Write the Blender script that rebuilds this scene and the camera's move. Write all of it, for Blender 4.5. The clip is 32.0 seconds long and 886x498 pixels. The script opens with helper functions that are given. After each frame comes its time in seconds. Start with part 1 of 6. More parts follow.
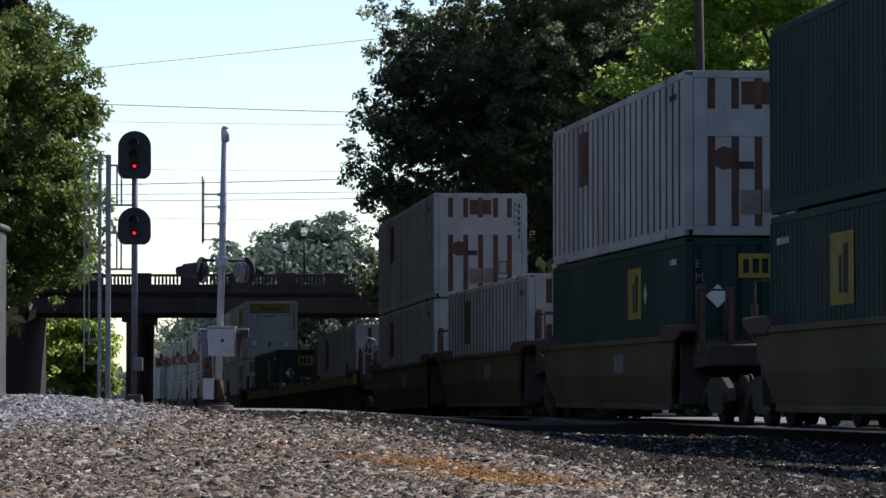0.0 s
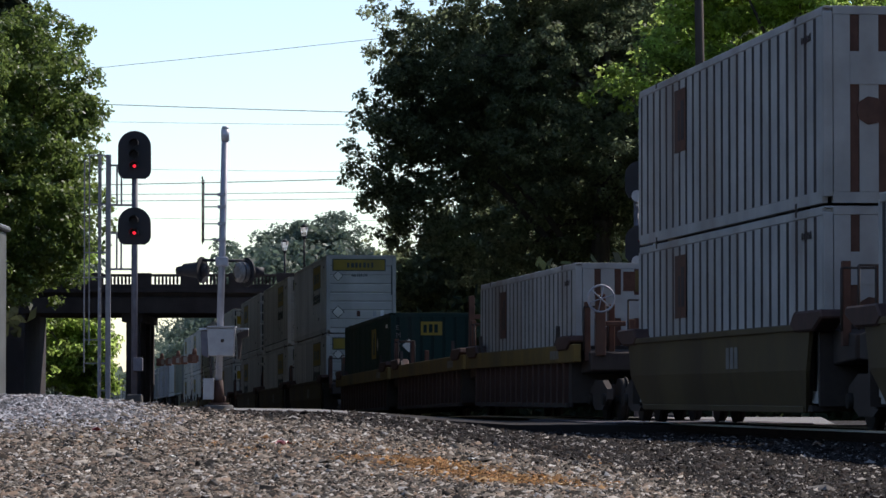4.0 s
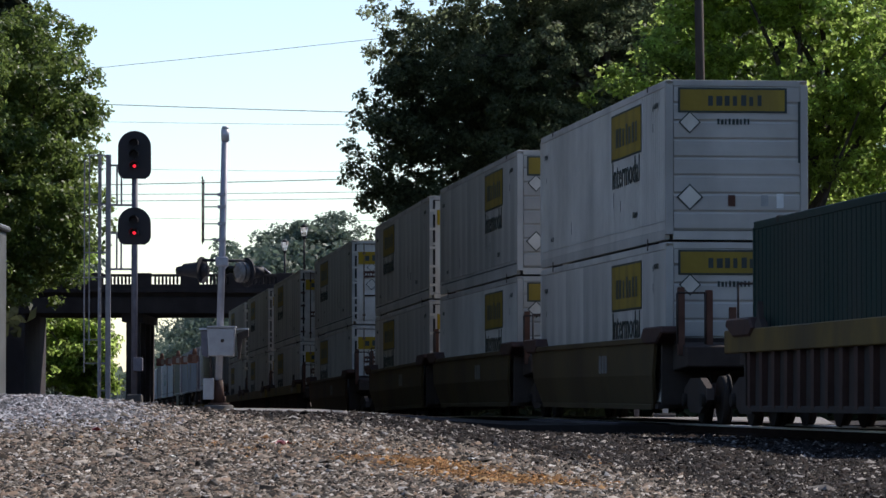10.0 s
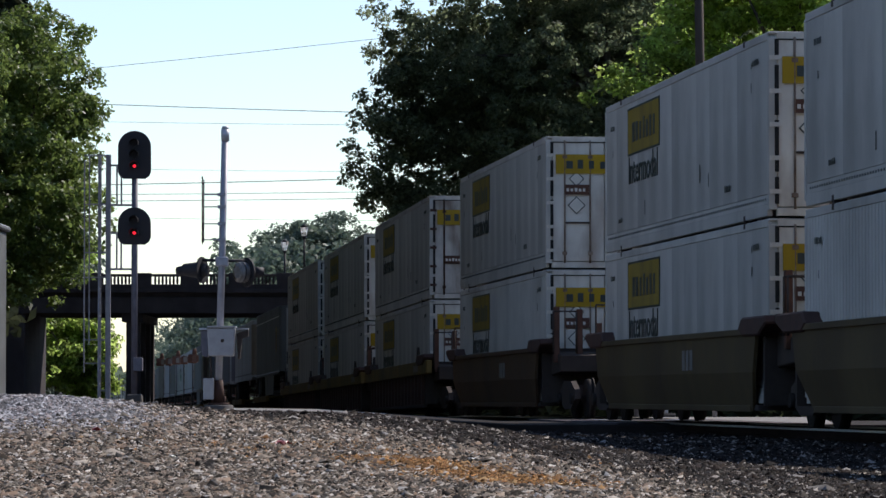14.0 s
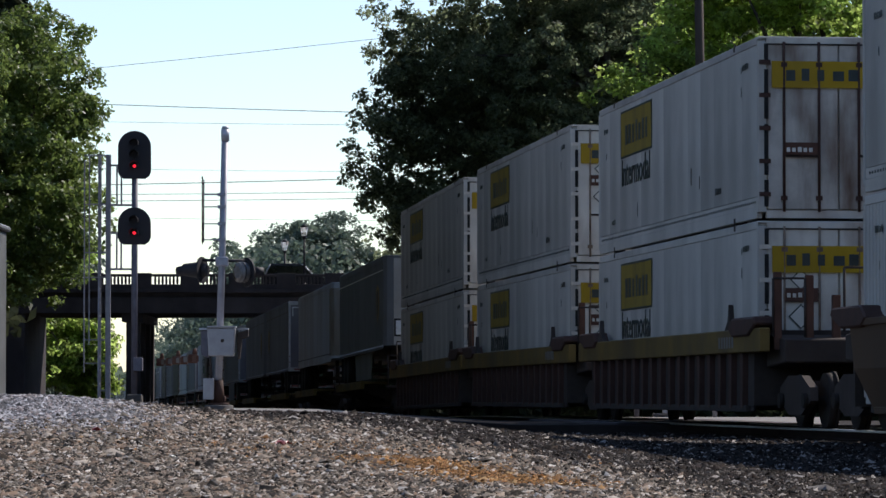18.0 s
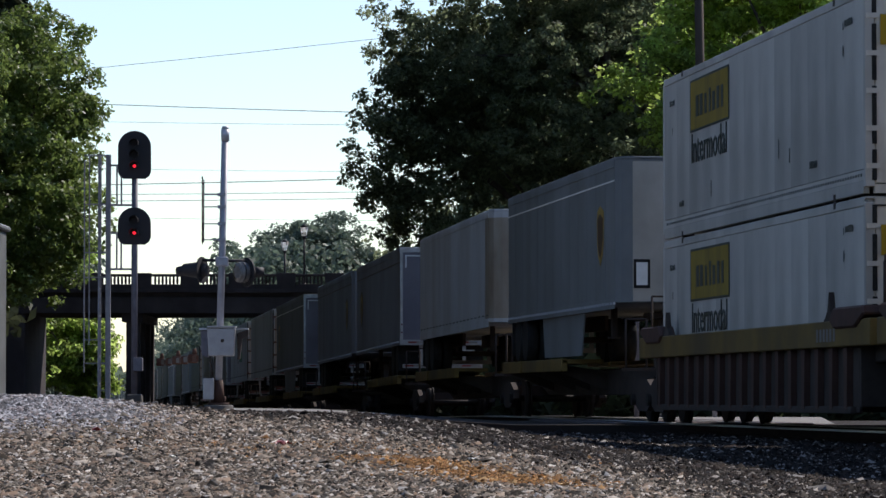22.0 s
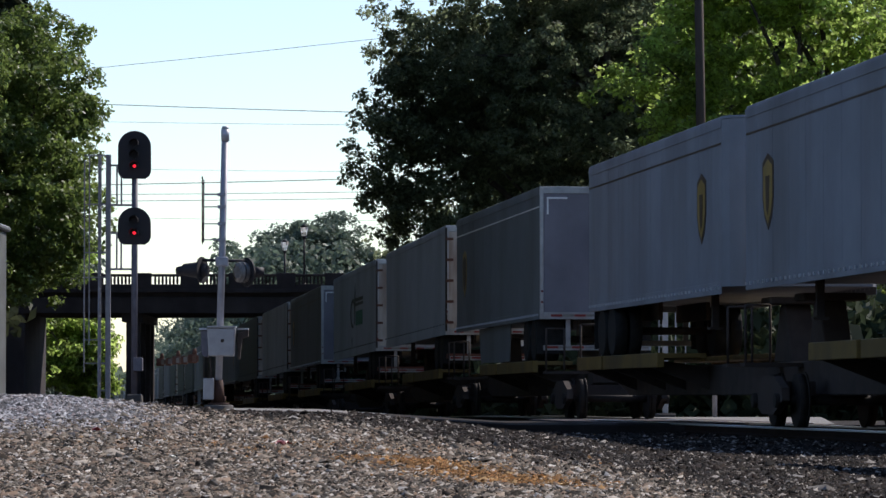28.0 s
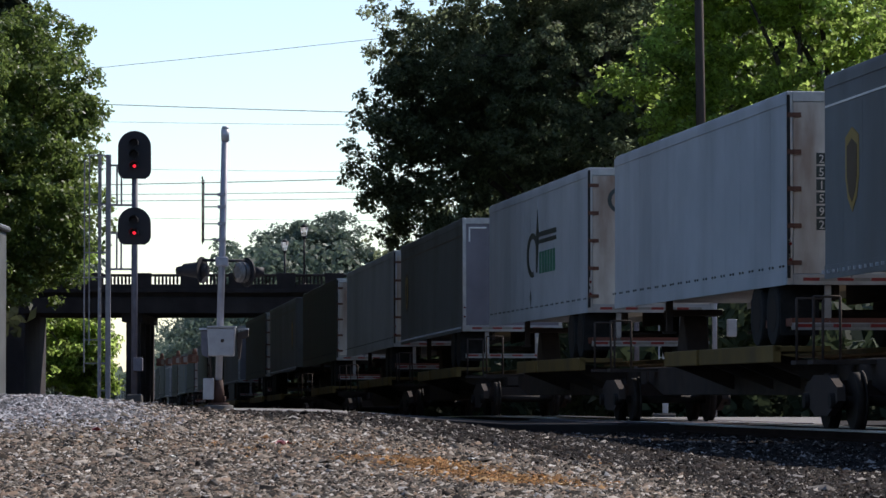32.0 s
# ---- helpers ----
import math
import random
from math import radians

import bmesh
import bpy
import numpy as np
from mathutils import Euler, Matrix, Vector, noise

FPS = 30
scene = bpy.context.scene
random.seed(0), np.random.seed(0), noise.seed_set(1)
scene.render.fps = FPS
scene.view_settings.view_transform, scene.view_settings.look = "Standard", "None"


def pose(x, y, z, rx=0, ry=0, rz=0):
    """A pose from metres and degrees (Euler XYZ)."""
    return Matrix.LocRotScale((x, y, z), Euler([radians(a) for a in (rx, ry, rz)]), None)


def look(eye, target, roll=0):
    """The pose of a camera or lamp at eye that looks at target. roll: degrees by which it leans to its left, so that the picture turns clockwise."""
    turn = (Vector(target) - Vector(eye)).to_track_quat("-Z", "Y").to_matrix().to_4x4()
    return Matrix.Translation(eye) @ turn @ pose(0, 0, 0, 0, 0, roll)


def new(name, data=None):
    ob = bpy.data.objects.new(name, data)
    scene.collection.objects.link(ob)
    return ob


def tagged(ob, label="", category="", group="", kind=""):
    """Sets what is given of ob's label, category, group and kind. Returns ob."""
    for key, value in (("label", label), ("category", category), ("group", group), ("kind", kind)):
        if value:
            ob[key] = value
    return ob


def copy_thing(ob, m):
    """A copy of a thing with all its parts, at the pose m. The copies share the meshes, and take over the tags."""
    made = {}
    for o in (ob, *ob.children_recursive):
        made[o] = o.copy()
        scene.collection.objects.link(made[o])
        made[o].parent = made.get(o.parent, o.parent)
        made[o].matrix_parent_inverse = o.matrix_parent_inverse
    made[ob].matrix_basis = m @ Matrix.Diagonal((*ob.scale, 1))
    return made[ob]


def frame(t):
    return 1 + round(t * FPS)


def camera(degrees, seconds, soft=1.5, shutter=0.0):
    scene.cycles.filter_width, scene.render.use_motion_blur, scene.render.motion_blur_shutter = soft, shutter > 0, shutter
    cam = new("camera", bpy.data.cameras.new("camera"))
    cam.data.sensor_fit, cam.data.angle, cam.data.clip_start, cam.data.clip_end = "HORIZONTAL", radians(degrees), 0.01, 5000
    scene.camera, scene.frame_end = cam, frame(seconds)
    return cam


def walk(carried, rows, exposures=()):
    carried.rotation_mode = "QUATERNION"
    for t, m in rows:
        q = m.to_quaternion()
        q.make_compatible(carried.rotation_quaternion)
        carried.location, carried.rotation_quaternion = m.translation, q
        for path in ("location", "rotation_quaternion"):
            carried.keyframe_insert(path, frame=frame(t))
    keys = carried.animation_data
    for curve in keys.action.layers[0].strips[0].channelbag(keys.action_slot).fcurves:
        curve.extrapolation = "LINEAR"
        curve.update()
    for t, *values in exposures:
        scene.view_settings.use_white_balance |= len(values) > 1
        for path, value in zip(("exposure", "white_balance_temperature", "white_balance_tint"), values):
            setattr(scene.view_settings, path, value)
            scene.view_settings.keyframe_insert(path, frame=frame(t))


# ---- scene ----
# ---------------------------------------------------------------- camera, standing on its tripod beside the gravel
EYE = (0.0, 0.0, 0.441)
cam = camera(13.10, 32.0, soft=1.5)
EXPOSURE = 0.0
STAND = look(EYE, (0.0, 100.0, 0.441 + 3.899))
walk(cam, [(0.0, STAND), (32.0, STAND)], exposures=[(0.0, EXPOSURE, 6390.0, 15.0), (32.0, EXPOSURE, 6390.0, 15.0)])

# ---------------------------------------------------------------- daylight
SUN_ELEV, SUN_AZ = 43.0, 47.0  # azimuth: degrees clockwise from +Y
world = bpy.data.worlds.new("sky")
scene.world = world
world.use_nodes = True
wn = world.node_tree
sky = wn.nodes.new("ShaderNodeTexSky")
sky.sky_type, sky.sun_disc = "NISHITA", False
sky.sun_elevation, sky.sun_rotation = radians(SUN_ELEV), radians(SUN_AZ)
sky.air_density, sky.dust_density, sky.ozone_density = 1.0, 0.12, 2.0
wn.links.new(sky.outputs[0], wn.nodes["Background"].inputs[0])
wn.nodes["Background"].inputs[1].default_value = 0.15
sun = new("sun", bpy.data.lights.new("sun", "SUN"))
sun.data.energy, sun.data.angle, sun.data.color = 4.6, radians(0.5), (1.0, 0.94, 0.84)
SUN_DIR = Vector((math.sin(radians(SUN_AZ)) * math.cos(radians(SUN_ELEV)), math.cos(radians(SUN_AZ)) * math.cos(radians(SUN_ELEV)), math.sin(radians(SUN_ELEV))))
sun.matrix_world = look(SUN_DIR * 300, (0, 0, 0))


# ---------------------------------------------------------------- materials
def surface(name, c1, c2, scale=3.0, rough=0.6, metal=0.0, bump=0.1, fine=40.0, dirt=None, dirt_scale=0.6, dirt_amount=0.5, stretch=(1, 1, 1), island=0.0, rand=0.0, trans=0.0, spec=0.5):
    m = bpy.data.materials.new(name)
    m.use_nodes = True
    nt = m.node_tree
    N, K = nt.nodes, nt.links
    bsdf = N["Principled BSDF"]
    tc = N.new("ShaderNodeTexCoord")
    mp = N.new("ShaderNodeMapping")
    mp.inputs["Scale"].default_value = stretch
    K.new(tc.outputs["Object"], mp.inputs[0])
    n1 = N.new("ShaderNodeTexNoise")
    n1.inputs["Scale"].default_value, n1.inputs["Detail"].default_value, n1.inputs["Roughness"].default_value = scale, 6, 0.6
    K.new(mp.outputs[0], n1.inputs[0])
    ramp = N.new("ShaderNodeValToRGB")
    ramp.color_ramp.elements[0].position, ramp.color_ramp.elements[1].position = 0.34, 0.68
    ramp.color_ramp.elements[0].color, ramp.color_ramp.elements[1].color = (*c1, 1), (*c2, 1)
    K.new(n1.outputs[0], ramp.inputs[0])
    col = ramp.outputs[0]
    if dirt:
        n2 = N.new("ShaderNodeTexNoise")
        n2.inputs["Scale"].default_value, n2.inputs["Detail"].default_value = dirt_scale, 9
        mp2 = N.new("ShaderNodeMapping")
        mp2.inputs["Scale"].default_value = (1, 1, 0.22)
        K.new(tc.outputs["Object"], mp2.inputs[0])
        K.new(mp2.outputs[0], n2.inputs[0])
        r2 = N.new("ShaderNodeValToRGB")
        r2.color_ramp.elements[0].position, r2.color_ramp.elements[1].position = 0.45, 0.75
        r2.color_ramp.elements[0].color, r2.color_ramp.elements[1].color = (0, 0, 0, 1), (dirt_amount,) * 3 + (1,)
        K.new(n2.outputs[0], r2.inputs[0])
        mx = N.new("ShaderNodeMixRGB")
        mx.inputs[2].default_value = (*dirt, 1)
        K.new(r2.outputs[0], mx.inputs[0])
        K.new(col, mx.inputs[1])
        col = mx.outputs[0]
    for amount, node, socket in ((island, "ShaderNodeNewGeometry", "Random Per Island"), (rand, "ShaderNodeObjectInfo", "Random")):
        if amount:
            src = N.new(node)
            mr = N.new("ShaderNodeMapRange")
            mr.inputs["To Min"].default_value, mr.inputs["To Max"].default_value = 1 - amount, 1 + amount
            K.new(src.outputs[socket], mr.inputs[0])
            hs = N.new("ShaderNodeHueSaturation")
            K.new(mr.outputs[0], hs.inputs["Value"])
            K.new(col, hs.inputs["Color"])
            col = hs.outputs[0]
    K.new(col, bsdf.inputs["Base Color"])
    bsdf.inputs["Metallic"].default_value = metal
    bsdf.inputs["Specular IOR Level"].default_value = spec
    rr = N.new("ShaderNodeMapRange")
    rr.inputs["To Min"].default_value, rr.inputs["To Max"].default_value = max(0.03, rough - 0.12), min(1, rough + 0.12)
    K.new(n1.outputs[0], rr.inputs[0])
    K.new(rr.outputs[0], bsdf.inputs["Roughness"])
    if bump:
        n3 = N.new("ShaderNodeTexNoise")
        n3.inputs["Scale"].default_value, n3.inputs["Detail"].default_value = fine, 4
        K.new(mp.outputs[0], n3.inputs[0])
        bp = N.new("ShaderNodeBump")
        bp.inputs["Strength"].default_value, bp.inputs["Distance"].default_value = bump, 0.02
        K.new(n3.outputs[0], bp.inputs["Height"])
        K.new(bp.outputs[0], bsdf.inputs["Normal"])
    if trans:
        tr = N.new("ShaderNodeBsdfTranslucent")
        ms = N.new("ShaderNodeMixShader")
        ms.inputs[0].default_value = trans
        bright = N.new("ShaderNodeHueSaturation")
        bright.inputs["Value"].default_value, bright.inputs["Saturation"].default_value = 2.3, 0.92
        K.new(col, bright.inputs["Color"])
        K.new(bright.outputs[0], tr.inputs[0])
        K.new(bsdf.outputs[0], ms.inputs[1])
        K.new(tr.outputs[0], ms.inputs[2])
        K.new(ms.outputs[0], N["Material Output"].inputs[0])
    return m


def glow(name, color, strength):
    m = bpy.data.materials.new(name)
    m.use_nodes = True
    b = m.node_tree.nodes["Principled BSDF"]
    b.inputs["Base Color"].default_value = (*color, 1)
    b.inputs["Emission Color"].default_value = (*color, 1)
    b.inputs["Emission Strength"].default_value = strength
    return m


RUST = (0.16, 0.07, 0.035)
GRIME = (0.07, 0.06, 0.05)
M_WHITE = surface("white_paint", (0.455, 0.43, 0.388), (0.565, 0.535, 0.488), 0.8, 0.62, dirt=(0.1, 0.085, 0.07), dirt_amount=0.45, bump=0.05, rand=0.12, spec=0.12)
M_DOOR = surface("door_white_paint", (0.62, 0.575, 0.5), (0.76, 0.715, 0.63), 1.5, 0.55, dirt=(0.22, 0.115, 0.065), dirt_amount=0.95, dirt_scale=1.5, bump=0.05, spec=0.15)
M_OLDDOOR = surface("rust_stained_door_paint", (0.46, 0.42, 0.37), (0.66, 0.61, 0.54), 2.2, 0.6, dirt=(0.15, 0.085, 0.055), dirt_amount=1.0, dirt_scale=2.4, bump=0.06, spec=0.15)
M_GREYWHITE = surface("weathered_white_paint", (0.32, 0.305, 0.29), (0.45, 0.43, 0.41), 0.9, 0.65, dirt=(0.2, 0.14, 0.1), dirt_amount=0.6, bump=0.06, spec=0.12)
# Near-black flute floors: recess shade is put into the colour, along with grime.
M_RECESS = surface("dark_recess_paint", (0.028, 0.026, 0.03), (0.06, 0.05, 0.05), 2.0, 0.7, dirt=RUST, dirt_amount=0.4, spec=0.15)
M_BROWN = surface("rusty_brown_steel", (0.09, 0.042, 0.03), (0.15, 0.072, 0.05), 2.5, 0.75, dirt=GRIME, spec=0.15)
M_RUSTROD = surface("rust_streaked_rod", (0.14, 0.09, 0.065), (0.34, 0.28, 0.22), 4, 0.7, dirt=RUST, dirt_amount=0.8, dirt_scale=2.0, spec=0.15)
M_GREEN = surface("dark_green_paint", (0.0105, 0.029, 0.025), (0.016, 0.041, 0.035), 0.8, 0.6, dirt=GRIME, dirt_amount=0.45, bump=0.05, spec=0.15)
# Darker copy of the green; flute shade is put into its colour.
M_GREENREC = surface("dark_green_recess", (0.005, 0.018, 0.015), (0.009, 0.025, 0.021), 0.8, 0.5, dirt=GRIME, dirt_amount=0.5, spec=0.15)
M_YELLOW = surface("yellow_sign_film", (0.4, 0.25, 0.015), (0.5, 0.32, 0.025), 1.2, 0.6, dirt=GRIME, dirt_amount=0.4, bump=0.02, spec=0.15)
M_DULLYELLOW = surface("weathered_yellow_sign_film", (0.26, 0.18, 0.03), (0.35, 0.25, 0.05), 1.2, 0.6, dirt=GRIME, dirt_amount=0.6, dirt_scale=1.5, bump=0.02, spec=0.15)
M_FADEDYELLOW = surface("dirty_yellow_paint", (0.12, 0.08, 0.028), (0.2, 0.132, 0.042), 1.2, 0.6, dirt=(0.06, 0.045, 0.03), dirt_amount=0.9, dirt_scale=0.8, spec=0.15)
M_WELL = surface("dirty_olive_yellow_paint", (0.074, 0.052, 0.027), (0.118, 0.085, 0.042), 0.7, 0.65, dirt=(0.045, 0.029, 0.022), dirt_amount=0.9, dirt_scale=0.5, spec=0.15)
M_WELLRED = surface("brown_red_car_paint", (0.075, 0.044, 0.028), (0.112, 0.068, 0.04), 0.8, 0.65, dirt=(0.045, 0.032, 0.026), dirt_amount=0.8, spec=0.15)
M_ROLLER = surface("mauve_grey_roller_door", (0.18, 0.17, 0.195), (0.24, 0.228, 0.255), 0.8, 0.6, dirt=GRIME, dirt_amount=0.35, bump=0.03, spec=0.15)
M_BRACKET = surface("dark_rusted_bracket", (0.055, 0.03, 0.024), (0.092, 0.05, 0.04), 2.5, 0.75, spec=0.2)
M_FADEDMARK = surface("faded_marking", (0.14, 0.13, 0.12), (0.22, 0.2, 0.18), 3, 0.7, bump=0)
M_UNDER = surface("dusty_brown_underframe_steel", (0.04, 0.032, 0.029), (0.075, 0.06, 0.053), 2.0, 0.85, dirt=(0.07, 0.046, 0.035), dirt_amount=0.6, spec=0.2)
M_WHEEL = surface("worn_wheel_steel", (0.02, 0.016, 0.014), (0.037, 0.03, 0.026), 5, 0.75, spec=0.15)
M_BLACK = surface("black_rubber", (0.016, 0.016, 0.016), (0.032, 0.031, 0.03), 6, 0.85, spec=0.2)
M_INK = surface("dark_lettering_film", (0.02, 0.03, 0.028), (0.04, 0.055, 0.05), 4, 0.5, bump=0)
M_TRAILER = surface("grey_trailer_skin", (0.15, 0.162, 0.17), (0.205, 0.22, 0.228), 0.6, 0.6, dirt=GRIME, dirt_amount=0.4, bump=0.04, rand=0.08, spec=0.15)
M_TRAILW = surface("white_trailer_skin", (0.39, 0.42, 0.445), (0.48, 0.51, 0.535), 0.6, 0.6, dirt=GRIME, dirt_amount=0.3, bump=0.04, spec=0.15)
M_TRAILNOSE = surface("pale_trailer_skin", (0.5, 0.52, 0.55), (0.6, 0.62, 0.64), 0.6, 0.6, dirt=(0.2, 0.14, 0.08), dirt_amount=0.45, bump=0.04, spec=0.15)
M_NOSECREAM = surface("cream_nose_paint", (0.44, 0.41, 0.36), (0.56, 0.53, 0.47), 0.8, 0.6, dirt=GRIME, dirt_amount=0.4, spec=0.15)
M_NOSERUST = surface("rust_streaked_tan_nose_paint", (0.3, 0.27, 0.22), (0.42, 0.385, 0.32), 0.8, 0.6, dirt=(0.17, 0.09, 0.045), dirt_amount=0.9, dirt_scale=1.2, spec=0.15)
# Green-tinted tree shade on the far trailers is put into this skin colour.
M_TRAILDARK = surface("tree_shaded_trailer_skin", (0.06, 0.068, 0.055), (0.095, 0.105, 0.085), 0.6, 0.6, dirt=GRIME, dirt_amount=0.5, bump=0.04, rand=0.3, spec=0.15)
M_ALU = surface("dull_aluminium", (0.34, 0.34, 0.35), (0.5, 0.5, 0.5), 3, 0.42, metal=0.7, dirt=GRIME, dirt_amount=0.35)
M_GALV = surface("galvanised_steel", (0.42, 0.43, 0.46), (0.58, 0.59, 0.62), 6, 0.5, metal=0.35, bump=0.05)
M_CASE = surface("grey_signal_case", (0.36, 0.35, 0.36), (0.46, 0.45, 0.46), 5, 0.5, metal=0.2, dirt=GRIME, dirt_amount=0.5)
M_CABIN = surface("dull_sheet_metal_cabin", (0.14, 0.145, 0.14), (0.2, 0.205, 0.2), 2, 0.5, metal=0.3, dirt=GRIME, dirt_amount=0.4)
M_MAST = surface("silver_painted_steel", (0.3, 0.3, 0.34), (0.42, 0.42, 0.46), 5, 0.5, metal=0.2, dirt=GRIME, dirt_amount=0.4)
M_SIGBLACK = surface("matt_black_signal_paint", (0.012, 0.011, 0.014), (0.022, 0.02, 0.025), 4, 0.7)
M_LENS = surface("dusty_lens_glass", (0.12, 0.115, 0.115), (0.22, 0.215, 0.21), 8, 0.2, bump=0.3, fine=60)
M_LANTERN = surface("pale_lantern_glass", (0.7, 0.7, 0.68), (0.8, 0.8, 0.78), 6, 0.3, bump=0, trans=0.6)
M_REDLENS = surface("dark_red_lens", (0.1, 0.005, 0.008), (0.16, 0.01, 0.012), 8, 0.2)
M_REDLIGHT = glow("lit_red_lamp", (1.0, 0.02, 0.04), 1.6)
M_REDTAPE = surface("red_reflective_tape", (0.2, 0.018, 0.018), (0.28, 0.026, 0.022), 8, 0.4, bump=0)
M_DULLTAPE = surface("dull_white_reflective_tape", (0.2, 0.18, 0.165), (0.3, 0.28, 0.26), 8, 0.5, bump=0)
M_WHITETAPE = surface("white_reflective_tape", (0.75, 0.75, 0.73), (0.85, 0.85, 0.82), 8, 0.4, bump=0)
M_GOLD = surface("faded_gold_film", (0.26, 0.17, 0.04), (0.36, 0.24, 0.06), 2, 0.5, bump=0)
M_DARKBROWN = surface("dark_brown_film", (0.05, 0.03, 0.018), (0.08, 0.045, 0.025), 2, 0.5, bump=0)
M_DIRTYTAN = surface("faded_tan_film", (0.16, 0.12, 0.09), (0.23, 0.18, 0.14), 3, 0.7, bump=0)
M_TEAL = surface("green_logo_film", (0.02, 0.16, 0.1), (0.03, 0.22, 0.13), 2, 0.5, bump=0)
M_CONC = surface("dark_concrete", (0.07, 0.06, 0.064), (0.12, 0.105, 0.11), 0.5, 0.9, dirt=(0.05, 0.043, 0.045), dirt_amount=0.7, dirt_scale=0.35, bump=0.3, fine=12, spec=0.2)
M_CONCBASE = surface("dark_mast_footing", (0.06, 0.055, 0.05), (0.1, 0.09, 0.085), 3, 0.8)
M_ROAD = surface("worn_pale_pavement", (0.2, 0.19, 0.18), (0.3, 0.285, 0.27), 0.9, 0.9, spec=0.15, dirt=(0.12, 0.11, 0.1), dirt_amount=0.5, bump=0.3, fine=50)
M_RAIL = surface("polished_rail_head", (0.75, 0.75, 0.75), (0.88, 0.88, 0.87), 3, 0.45, metal=1.0, stretch=(1, 0.1, 1))
M_RAILSIDE = surface("rusty_rail_side", (0.016, 0.01, 0.008), (0.03, 0.019, 0.014), 5, 0.9, spec=0.05)
# Shade under and beside the train is put into this near-black ballast colour.
M_BED = surface("shade_dark_ballast", (0.024, 0.018, 0.016), (0.052, 0.041, 0.037), 9, 0.95, bump=0.9, fine=22, spec=0.06)
# Dark road colour; the train's shadow over the crossing is put into it.
M_APRON = surface("dark_crossing_apron", (0.02, 0.017, 0.016), (0.04, 0.034, 0.032), 1.5, 0.9, dirt=(0.05, 0.04, 0.034), dirt_amount=0.5, bump=0.4, fine=30, spec=0.1)
M_TIE = surface("tarred_wooden_tie", (0.016, 0.013, 0.011), (0.032, 0.027, 0.022), 4, 0.9, rand=0.3, spec=0.1)
M_BARK = surface("grey_brown_bark", (0.045, 0.036, 0.028), (0.09, 0.07, 0.055), 6, 0.9, bump=0.6, fine=14, stretch=(1, 1, 0.25))
M_POLE = surface("dark_creosoted_pole", (0.05, 0.035, 0.026), (0.085, 0.06, 0.045), 5, 0.85, bump=0.4, stretch=(1, 1, 0.1))
M_WIRE = surface("dull_cable", (0.2, 0.2, 0.21), (0.28, 0.28, 0.29), 2, 0.6, bump=0)
M_GLASS = surface("dark_car_glass", (0.01, 0.012, 0.014), (0.02, 0.022, 0.025), 2, 0.05, bump=0)
M_CAR = surface("dark_car_paint", (0.03, 0.03, 0.035), (0.04, 0.04, 0.045), 2, 0.2, bump=0)
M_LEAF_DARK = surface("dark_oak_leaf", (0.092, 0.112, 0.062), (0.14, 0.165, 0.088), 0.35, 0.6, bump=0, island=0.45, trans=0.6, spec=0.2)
# Dark leaf of the added trees that shade the line.
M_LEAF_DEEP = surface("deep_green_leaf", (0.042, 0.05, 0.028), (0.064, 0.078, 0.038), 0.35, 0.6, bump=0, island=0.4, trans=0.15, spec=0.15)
# Shade is put into this brush leaf: dark colour, little translucency.
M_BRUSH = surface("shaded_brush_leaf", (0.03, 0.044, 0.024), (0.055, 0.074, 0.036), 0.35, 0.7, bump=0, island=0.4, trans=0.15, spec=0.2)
M_ORANGE = surface("dull_orange_red_paint", (0.14, 0.034, 0.018), (0.2, 0.055, 0.026), 3, 0.6, dirt=GRIME, dirt_amount=0.7)
M_LEAF_MID = surface("maple_leaf", (0.078, 0.118, 0.024), (0.135, 0.185, 0.04), 0.3, 0.5, bump=0, island=0.4, trans=0.4)
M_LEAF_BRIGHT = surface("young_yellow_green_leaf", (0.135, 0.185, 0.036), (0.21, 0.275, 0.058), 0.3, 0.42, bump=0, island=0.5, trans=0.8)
# Haze of distance is put into this greyed leaf colour.
M_LEAF_FAR = surface("hazed_distant_leaf", (0.08, 0.112, 0.078), (0.115, 0.152, 0.108), 0.2, 0.6, bump=0, island=0.25, trans=0.3)
M_LADDER = surface("weathered_grey_ladder_steel", (0.2, 0.195, 0.215), (0.29, 0.285, 0.31), 6, 0.55, metal=0.2, dirt=(0.14, 0.1, 0.08), dirt_amount=0.5, dirt_scale=2.0)
M_SIGMAST = surface("dull_dark_grey_mast_paint", (0.1, 0.095, 0.12), (0.16, 0.155, 0.19), 5, 0.6, dirt=GRIME, dirt_amount=0.4)
M_PUP = surface("blue_grey_trailer_skin", (0.215, 0.23, 0.262), (0.285, 0.302, 0.34), 0.6, 0.6, dirt=(0.1, 0.085, 0.075), dirt_amount=0.5, bump=0.04, rand=0.08, spec=0.15)


